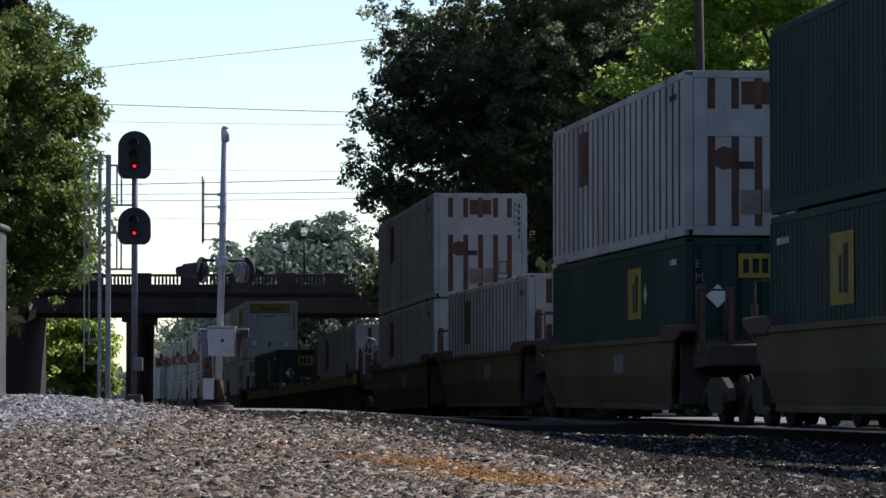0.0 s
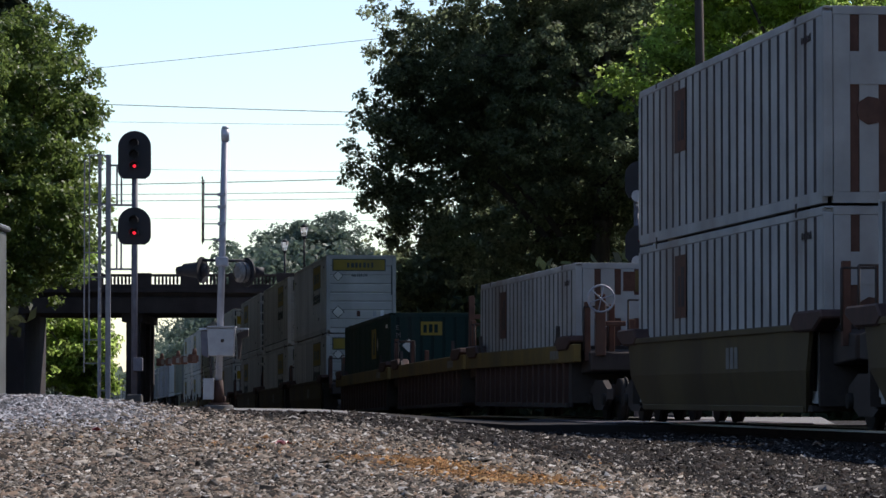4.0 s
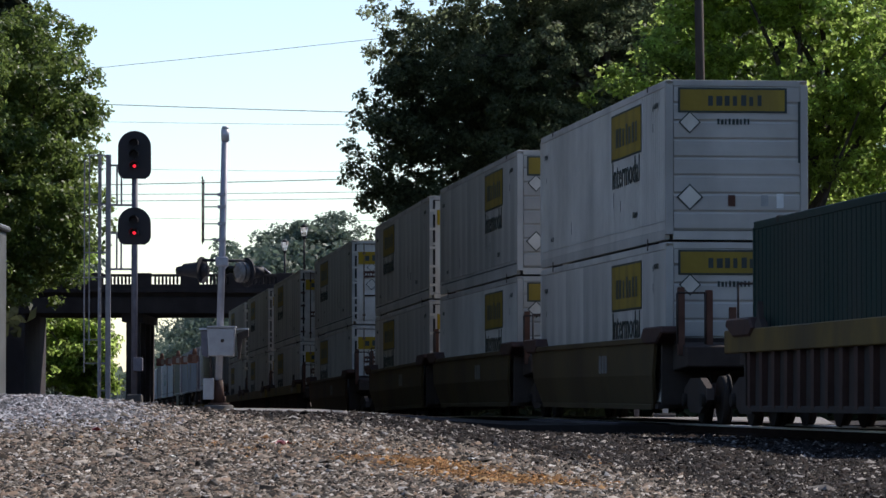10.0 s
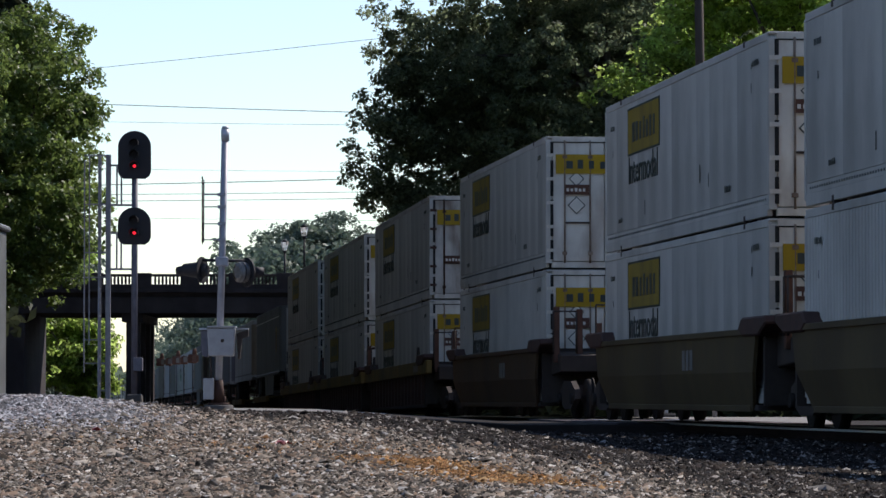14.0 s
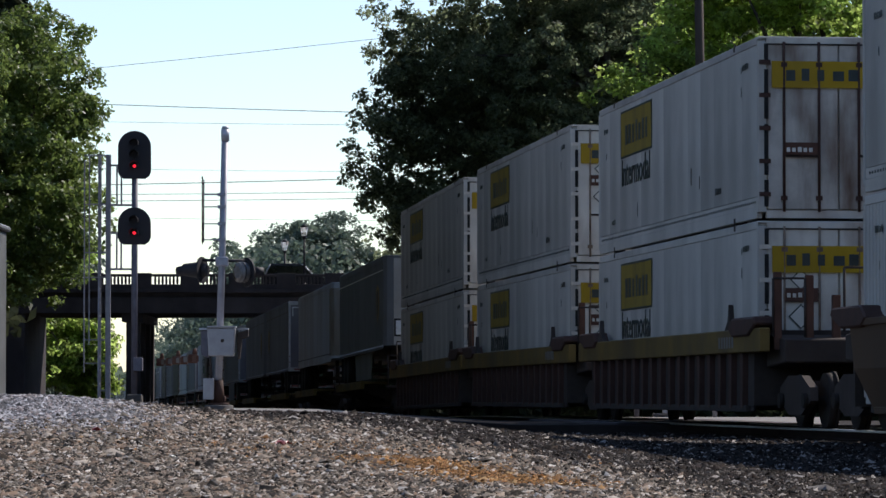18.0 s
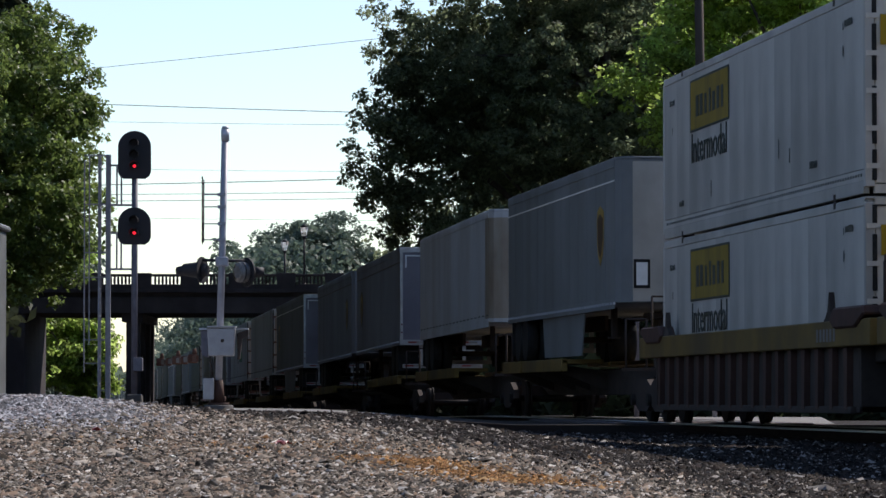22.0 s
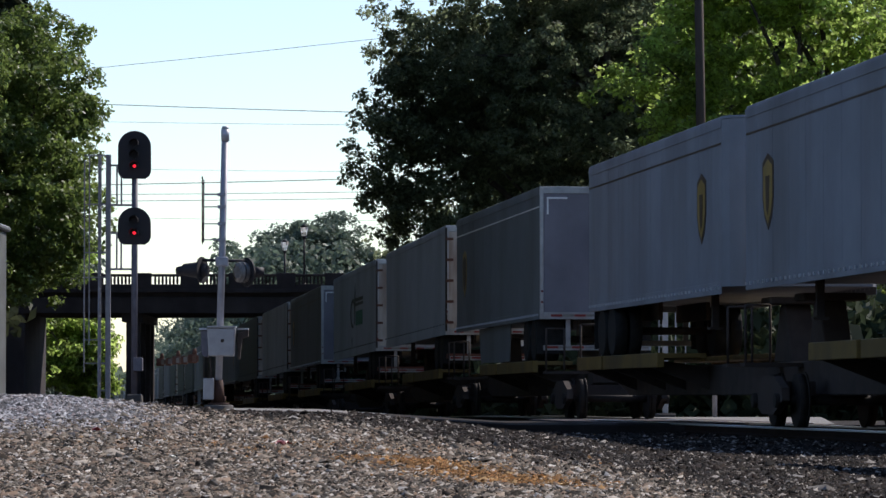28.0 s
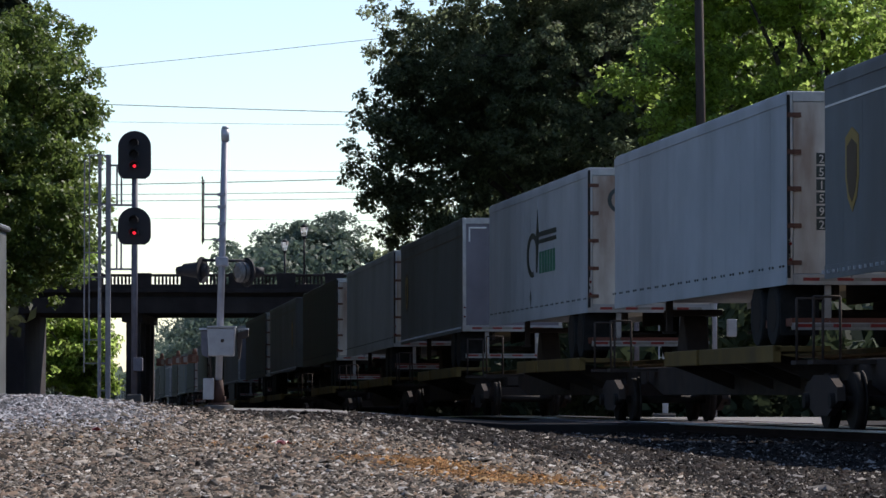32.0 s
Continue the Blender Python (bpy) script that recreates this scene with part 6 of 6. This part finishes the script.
# ---------------------------------------------------------------- road trailers; the rear doors are at -y
def road_trailer(length, skin, style, ring=False, tall=5.11):
    t = thing("semi_trailer", None, "", "semi-trailer", "trailers on the train")
    L = length / 2
    W, B, T = 1.295, 2.17, tall
    nose = 0.3
    out = [(-W, -L), (W, -L), (W, L - nose), (W - 0.1, L - 0.1), (W - nose, L), (-W + nose, L), (-W + 0.1, L - 0.1), (-W, L - nose)]
    part("body", Geo().prism(out, "z", B + 0.12, T - 0.06), skin, t)
    part("roof", Geo().prism([(x * 0.992, y * 0.999) for x, y in out], "z", T - 0.058, T), skin, t, bevel=0.015)
    for x in (-1, 1):
        part("bottom_rail", Geo().box(min(x * W, x * (W + 0.012)), max(x * W, x * (W + 0.012)), -L, L - nose, B, B + 0.2), skin, t, bevel=0.004)
        part("top_rail", Geo().box(min(x * W, x * (W + 0.014)), max(x * W, x * (W + 0.014)), -L, L - nose, T - 0.2, T - 0.05), skin, t, bevel=0.004)
        riv = Geo()
        k = -L + 0.2
        while k < L - nose:
            proud = 0.03 if style in ("brown", "brown_pup") else 0.004
            for y in ((k,) if proud > 0.01 else (k, k + 0.24)):
                riv.box(min(x * W, x * (W + proud + 0.012)), max(x * W, x * (W + proud + 0.012)), y, y + 0.06 if proud > 0.01 else y + 0.07, B + 0.08 if proud > 0.01 else B + 0.27, B + 0.13 if proud > 0.01 else B + 0.305)
            k += 0.34 if proud > 0.01 else 0.8
        part("rivet", riv, M_GALV if style in ("brown", "brown_pup") else M_INK, t)["kind"] = "stuff"
        seams = Geo()
        k = -L + 1.22
        while k < L - 0.5:
            seams.box(min(x * W, x * (W + 0.0025)), max(x * W, x * (W + 0.0025)), k, k + 0.03, B + 0.205, T - 0.205)
            k += 1.22
        part("seam", seams, skin, t)["kind"] = "stuff"
        if style in ("brown", "brown_pup"):
            part("stripe", Geo().box(min(x * W, x * (W + 0.01)), max(x * W, x * (W + 0.01)), -L + 0.02, L - nose - 0.05, T - 0.47, T - 0.44), M_WHITETAPE if style == "brown" else M_DARKBROWN, t, "thin stripe along the flank")
            yc = L - 2.1
            sh = [(yc - 0.42, 4.12), (yc - 0.42, 3.55), (yc - 0.28, 3.26), (yc, 3.06), (yc + 0.28, 3.26), (yc + 0.42, 3.55), (yc + 0.42, 4.12), (yc, 4.25)]
            s = part("shield_logo", Geo().prism(sh, "x", x * (W + 0.004), x * (W + 0.01)), M_GOLD if style == "brown" else M_DARKBROWN, t, "dull gold and brown shield")
            inner = [(yc + (a - yc) * 0.75, 3.6 + (b - 3.6) * 0.75) for a, b in sh] if style == "brown" else [(yc + (a - yc) * 0.8, 3.66 + (b - 3.66) * 0.84) for a, b in sh]
            if style == "brown_pup":
                part("shield_mark", Geo().prism([(yc - 0.16, 3.9), (yc + 0.16, 3.9), (yc + 0.12, 3.4), (yc - 0.02, 3.28), (yc - 0.12, 3.45)], "x", x * (W + 0.016), x * (W + 0.019)), M_DARKBROWN, s)
            part("shield_field", Geo().prism(inner, "x", x * (W + 0.011), x * (W + 0.015)), M_DARKBROWN if style == "brown" else M_GOLD, s)
    rear = part("rear_frame", Geo().box(-W, -W + 0.09, -L - 0.03, -L + 0.02, B, T - 0.01).box(W - 0.09, W, -L - 0.03, -L + 0.02, B, T - 0.01).box(-W + 0.09, W - 0.09, -L - 0.03, -L + 0.02, T - 0.16, T - 0.01).box(-W + 0.09, W - 0.09, -L - 0.03, -L + 0.02, B, B + 0.16), M_ALU, t, bevel=0.006)
    if style == "doors":
        for x in (-1, 1):
            d = part("door", Geo().box(min(x * 0.01, x * (W - 0.1)), max(x * 0.01, x * (W - 0.1)), -L - 0.02, -L + 0.0, B + 0.17, T - 0.17), M_DOOR, t, "white swing door", bevel=0.004)
            part("lock_rod", Geo().cyl((x * 0.3, -L - 0.04, B + 0.1), (x * 0.3, -L - 0.04, T - 0.12), 0.017, 8), M_GALV, d)
            hg = part("hinge", Geo().box(min(x * W, x * (W - 0.22)), max(x * W, x * (W - 0.22)), -L - 0.05, -L - 0.02, 0, 0.07), M_BROWN, d, "rusty hinge", at=pose(0, 0, B + 0.3))
            for k in range(1, 5):
                again(hg, pose(0, 0, B + 0.3 + k * 0.56))
        if ring:
            part("ring_logo", Geo().cyl((-0.62, -L - 0.022, 4.45), (-0.62, -L - 0.028, 4.45), 0.27, 28), M_INK, t, "black ring logo")
            part("ring_field", Geo().cyl((-0.62, -L - 0.026, 4.45), (-0.62, -L - 0.032, 4.45), 0.19, 28), M_DOOR, t)
            part("ring_dot", Geo().cyl((-0.62, -L - 0.03, 4.45), (-0.62, -L - 0.036, 4.45), 0.1, 20), M_INK, t)
        else:
            for k, digit in enumerate("251592"):
                plate = part("number_tile", Geo().box(-0.84, -0.67, -L - 0.03, -L - 0.021, 4.0 - k * 0.2, 4.17 - k * 0.2), M_INK, t)
                letters(digit, 0.18, M_DOOR, plate, Matrix.Translation((-0.805, -L - 0.034, 4.02 - k * 0.2)) @ Matrix.Rotation(radians(90), 4, "X"), "digit")
        part("seal", Geo().box(-W + 0.0, -W + 0.05, -L - 0.045, -L - 0.031, B + 0.1, T - 0.06), M_BLACK, t)
    else:
        part("roller_door", Geo().box(-W + 0.095, W - 0.095, -L - 0.012, -L + 0.0, B + 0.165, T - 0.165), M_ROLLER, t, "flat mauve-grey roller door")
        part("corner_reflector", Geo().box(-W + 0.16, -W + 0.2, -L - 0.03, -L - 0.013, T - 0.62, T - 0.24).box(-W + 0.2, -W + 0.62, -L - 0.03, -L - 0.013, T - 0.28, T - 0.24), M_WHITETAPE, t, "white L-shaped reflector")
    for z in (B + 0.28, B + 0.52):
        lamp = part("tail_lamp", Geo().box(-W + 0.015, -W + 0.085, -L - 0.045, -L - 0.031, z, z + 0.2), M_ALU, t, "oval tail lamp", bevel=0.008)
        part("lens", Geo().cyl((-W + 0.05, -L - 0.046, z + 0.1), (-W + 0.05, -L - 0.055, z + 0.1), 0.026, 10), M_REDLENS, lamp)
    tape = None
    for y, z, w in ((-L - 0.035, B + 0.08, 1.05), (-L + 0.03, B - 0.62, 1.15)):
        if z < B:
            part("bumper", Geo().box(-1.2, 1.2, y - 0.0, y + 0.1, z - 0.06, z + 0.05).box(-0.7, -0.6, y + 0.02, y + 0.1, z, B).box(0.6, 0.7, y + 0.02, y + 0.1, z, B), M_ALU, t, "rear impact bumper")
        for k in range(8):
            x = -w + k * w / 4
            tape = part("reflective_tape", Geo().box(x, x + w / 4 - 0.01, y - 0.008, y - 0.002, z - 0.02, z + 0.03), M_REDTAPE if k % 2 == 0 else M_DULLTAPE, t)
    part("number_plate", Geo().box(0.62, 0.95, -L - 0.02, -L + 0.0, B - 0.3, B - 0.14), M_DOOR, t)
    # running gear
    for x in (-0.46, 0.46):
        part("bogie_rail", Geo().box(x - 0.04, x + 0.04, -L + 0.3, -L + 3.6, B - 0.22, B + 0.12), M_UNDER, t)
    tyre = part("tyre", Geo().cyl((-0.12, 0, 0), (0.12, 0, 0), 0.5, 16), M_BLACK, t, bevel=0.02, at=pose(-1.13, -L + 1.3, B - 0.41))
    part("rim", Geo().cyl((-0.125, 0, 0), (-0.1, 0, 0), 0.29, 16), M_WHEEL, tyre)
    for x in (-1.13, -0.84, 0.84, 1.13):
        for y in (-L + 1.3, -L + 2.55):
            if (x, y) != (-1.13, -L + 1.3):
                again(tyre, pose(x, y, B - 0.41))
    for y in (-L + 1.3, -L + 2.55):
        part("axle", Geo().cyl((-0.8, y, B - 0.41), (0.8, y, B - 0.41), 0.065, 8), M_UNDER, t)
    for x in (-1, 1):
        part("mud_flap", Geo().box(x * 0.98 - 0.3, x * 0.98 + 0.3, -L + 0.55, -L + 0.57, B - 0.75, B), M_BLACK, t)
        part("landing_leg", Geo().box(x * 0.8 - 0.06, x * 0.8 + 0.06, L - 3.6, L - 3.48, B - 0.5, B + 0.1).box(x * 0.8 - 0.12, x * 0.8 + 0.12, L - 3.64, L - 3.44, B - 0.53, B - 0.49), M_UNDER, t)
    if style == "brown":
        for x in (-1, 1):
            part("side_fairing", Geo().prism([(-L + 5.4, B), (-L + 11.5, B), (-L + 11.1, B - 0.86), (-L + 5.7, B - 0.86)], "x", x * 1.24, x * 1.21), M_TRAILER, t, "pale side fairing")
        part("nose_panel", Geo().box(-W + nose, W - nose, L, L + 0.006, B + 0.14, T - 0.1), M_NOSECREAM, t, "pale cream nose panel")
        frame_plate = part("nose_plate", Geo().box(0.66, 0.98, L + 0.006, L + 0.016, 2.56, 3.12), M_BLACK, t, "pale lamp plate in a black frame")
        part("plate_face", Geo().box(0.71, 0.93, L + 0.016, L + 0.022, 2.62, 3.06), M_WHITETAPE, frame_plate)
    if style == "plain":
        nose_out = [(-W - 0.004, L - 1.0), (W + 0.004, L - 1.0), (W + 0.004, L - nose), (W - 0.095, L - 0.09), (W - nose, L + 0.006), (-W + nose, L + 0.006), (-W + 0.095, L - 0.09), (-W - 0.004, L - nose)]
        part("nose_shell", Geo().prism(nose_out, "z", B + 0.21, T - 0.21), M_NOSERUST, t, "tan rust-streaked nose shell")
    if style == "doors":
        part("orange_underrun", Geo().box(-1.2, -1.12, -L + 0.1, -L + 3.0, B - 0.62, B - 0.5).box(-1.2, 1.2, -L + 0.05, -L + 0.15, B - 0.62, B - 0.5), M_ORANGE, t)
    return t


def logo_a(t):
    """Plain shapes of a carrier's sign: a tall stroke, two bars and a green patch."""
    for x in (-1, 1):
        X0, X1 = x * 1.3, x * 1.306
        arc = [(0.05 + 0.95 * math.cos(a), 3.62 + 0.5 * math.sin(a)) for a in [math.pi * (-0.6 + 1.5 * k / 16) for k in range(17)]]
        inner = [(0.05 + 0.68 * (p - 0.05), 3.62 + 0.74 * (q - 3.62)) for p, q in arc]
        part("logo_stroke", Geo().prism([(-0.76, 4.63), (-0.98, 4.0), (-0.72, 3.22), (-0.5, 3.22), (-0.52, 4.0)], "x", X0, X1), M_INK, t, "dark logo stroke")
        loop = part("logo_loop", Geo().add([(X1, *p) for p in arc] + [(X1, *p) for p in inner] + [(X0, *p) for p in arc] + [(X0, *p) for p in inner], [(k, k + 1, 18 + k, 17 + k) for k in range(16)] + [(k, k + 1, 35 + k, 34 + k) for k in range(16)] + [(17 + k, 18 + k, 52 + k, 51 + k) for k in range(16)]), M_INK, t, "dark logo loop")
        part("logo_bar", Geo().box(min(X0, X1), max(X0, X1), -3.7, -0.95, 3.99, 4.1), M_INK, t)
        part("logo_bar", Geo().box(min(X0, X1), max(X0, X1), -3.7, -0.95, 3.84, 3.93), M_INK, t)
        word = Geo()
        for k in range(6):
            word.box(min(X0, X1), max(X0, X1), -3.5 + 0.43 * k, -3.5 + 0.43 * k + 0.3, 3.18, 3.66)
        part("logo_word", word, M_TEAL, t, "green lettering")
        part("logo_tick", Geo().prism([(0.35, 2.85), (0.5, 2.7), (0.35, 2.5), (0.25, 2.68)], "x", X0, X1), M_INK, t)


# ---------------------------------------------------------------- the train, from the head end seen first
KINDS = {
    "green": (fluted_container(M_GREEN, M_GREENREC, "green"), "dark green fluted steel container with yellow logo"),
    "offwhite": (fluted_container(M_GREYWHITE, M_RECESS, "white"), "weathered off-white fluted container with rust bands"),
    "front_r": (parcel_container("ribbed", "front"), "white finely ribbed container, yellow sign, ribbed front wall"),
    "front_s": (parcel_container("smooth", "front"), "white smooth container, yellow sign, ribbed front wall"),
    "doors_r": (parcel_container("ribbed", "doors"), "white finely ribbed container with cream doors and yellow signs"),
    "doors_s": (parcel_container("smooth", "doors"), "white smooth container with stained cream doors and yellow signs"),
    "doors_o": (parcel_container("smooth", "doors", True), "weathered white container with rusty door rods and hinges"),
}
USED = set()


def use(kind, table):
    """The first thing of a kind, and copies of it after that."""
    proto, label = table[kind][0], table[kind][1]
    if kind in USED:
        ob = copy_thing(proto, Matrix.Identity(4))
    else:
        ob = proto
        USED.add(kind)
    return tagged(ob, label)


FLOOR = 0.355
WELLS = [  # near end of the load, lower, upper, car style, bogies near and far, car length
    (-296.0, "offwhite", "offwhite", "tub", (1, 0), 19.6),
    (-276.4, "offwhite", "green", "tub", (1, 0), 19.6),
    (-256.8, "green", "offwhite", "tub", (1, 1), 19.6),
    (-232.9, "green", "green", "tub", (1, 0), 19.6),
    (-213.1, "green", "green", "tub", (1, 1), 20.0),
    (-189.6, "green", "offwhite", "tub", (1, 0), 19.9),
    (-169.6, "offwhite", None, "tub", (1, 0), 19.6),
    (-150.0, "offwhite", "offwhite", "tub", (1, 1), 19.6),
    (-125.9, "offwhite", None, "rib", (1, 0), 19.2),
    (-106.6, None, None, "rib", (1, 0), 19.2),
    (-86.9, "green", None, "rib", (1, 1), 19.4),
    (-62.8, "front_s", "front_r", "tub", (1, 0), 20.0),
    (-42.8, "front_r", "front_s", "tub", (1, 0), 19.4),
    (-24.0, "doors_s", "doors_s", "tub", (1, 1), 19.4),
    (0.5, "doors_r", "doors_s", "red", (1, 1), 20.4),
    (24.0, "doors_s", "doors_o", "rib", (1, 0), 19.6),
    (44.0, "doors_s", "doors_s", "rib", (1, 0), 19.2),
    (63.0, "doors_s", "doors_s", "rib", (1, 1), 19.2),
]
CARSET, CAR_AT = {}, {}
for near, low, up, style, (bn, bf), length in WELLS:
    key = (style, bn, bf)
    s = near + HY
    if key not in CARSET:
        CARSET[key] = well_car(19.6, "tub" if style != "rib" else "rib", {"tub": M_WELL, "red": M_WELLRED, "rib": M_FADEDYELLOW}[style], bn, bf)
        car = CARSET[key]
    else:
        car = copy_thing(CARSET[key], Matrix.Identity(4))
    tagged(car, {"tub": "grimy olive-yellow articulated well car unit with smooth tub sides", "red": "brown-red well car with smooth sides and faded marking", "rib": "ribbed well car unit with dirty yellow side sill"}[style] + (", empty" if low is None else ""))
    CAR_AT[near] = car
    rolls(car, s, length / 2 - 0.2)
    for kind, z in ((low, FLOOR), (up, FLOOR + CH + 0.012)):
        if kind:
            box = use(kind, KINDS)
            if near == -213.1 and z == FLOOR:
                sign = panel("logo_panel", box, M_DULLYELLOW, -1, HY - 5.1, 1.94, 1.5, 1.03, "yellow logo panel")
                bars("logo_bar", sign, M_GREENREC, -1, HY - 5.1, 1.94, 0.8, 0.7, 2, seed=2)
                bars("code", box, M_DOOR, -1, HY - 1.0, 2.5, 0.9, 0.12, 6, seed=3)
            rolls(box, s, length / 2 - 0.2, Matrix.Translation((0, 0, z)))
brake_gear(CAR_AT[-125.9])
END_Y = -7.2
part("end_frame", Geo().box(-1.1, -0.95, END_Y, END_Y + 0.12, 1.2, 3.1).box(0.95, 1.1, END_Y, END_Y + 0.12, 1.2, 3.0).box(-0.4, 0.4, END_Y + 0.02, END_Y + 0.1, 1.2, 2.7).box(-0.95, 0.95, END_Y + 0.02, END_Y + 0.1, 2.5, 2.62), M_BROWN, CAR_AT[-106.6], "rust-red upright end frame", bevel=0.01)

TRAILERS = {
    "brown": (road_trailer(16.15, M_TRAILER, "brown"), "grey semi-trailer with thin white stripe and gold shield"),
    "white_nose": (road_trailer(16.15, M_TRAILNOSE, "plain", tall=5.04), "plain pale grey semi-trailer with rounded nose"),
    "pup": (road_trailer(14.63, M_PUP, "brown_pup"), "blue-grey semi-trailer with brown shield and dark stripe"),
    "white": (road_trailer(16.6, M_TRAILW, "doors"), "white semi-trailer with rusty door hinges"),
    "carrier": (road_trailer(16.3, M_TRAILW, "doors", True), "pale semi-trailer with dark and green carrier sign"),
    "dark": (road_trailer(16.15, M_TRAILDARK, "doors", True), "grimy semi-trailer with dark grey-green tree shade in its colour"),
    "grey": (road_trailer(16.15, M_TRAILER, "brown_pup"), "grey semi-trailer with roller door and white corner reflector"),
}
logo_a(TRAILERS["carrier"][0])
LOADS = [  # near end, kind, length, nose towards the head of the train
    (84.3, "brown", 16.15, True), (103.9, "white_nose", 16.15, True), (125.9, "pup", 14.63, False), (142.0, "pup", 14.63, True), (163.7, "brown", 16.6, False),
    (182.4, "white", 16.8, False), (202.2, "carrier", 16.5, False), (224.2, "grey", 15.6, False), (242.0, "white", 16.6, False)]
rng = random.Random(8)
place, k = 262.5, 0
while place < 880:
    LOADS.append((place, ("dark", "grey", "dark", "brown", "dark", "dark")[k % 6], 16.2, k % 3 == 1))
    place += 19.6 + (3.4 if k % 3 == 2 else 0.0)
    k += 1
SPINES = {}
for i, (near, kind, length, nose) in enumerate(LOADS):
    s = near + length / 2
    step = 1.0 if s < 300 else 4.0
    key = nose
    if key not in SPINES:
        SPINES[key] = spine_car(19.4, 1 if nose else -1, True, False)
        car = SPINES[key]
    else:
        car = copy_thing(SPINES[key], Matrix.Identity(4))
    tagged(car, "black skeletal spine car with dirty yellow wheel platforms")
    rolls(car, s, 9.0, None, step)
    flip = Matrix.Rotation(math.pi, 4, "Z") if nose else Matrix.Identity(4)
    rolls(use(kind, TRAILERS), s, 9.0, flip, step)


def motions():
    """The train rolls towards the camera and slows a little; cars cross the bridge."""
    for ob, s, half, inner, step in ROLLING:
        rows, t = [], 0.0
        while t < 32.01:
            rows.append((t, track_pose(s - gone(t), half) @ inner))
            t += step
        walk(ob, rows)
    for ob, t, x, y in CARS:
        x0 = ob.matrix_basis.translation.x
        speed = 13.0
        t0, t1 = t - (x - (x0 + 8)) / speed, t + (62 - x) / speed
        rows = [(0.0, pose(x0, y, DECK)), (t0 - 1.5, pose(x0, y, DECK)), (t0, pose(x0 + 8, y, DECK)), (t, pose(x, y, DECK)), (t1, pose(62, y, DECK)), (min(31.0, t1 + 1.5), pose(70, y, DECK)), (32.0, pose(70, y, DECK))]
        walk(ob, [r for k, r in enumerate(rows) if k == 0 or r[0] > rows[k - 1][0]])


motions()
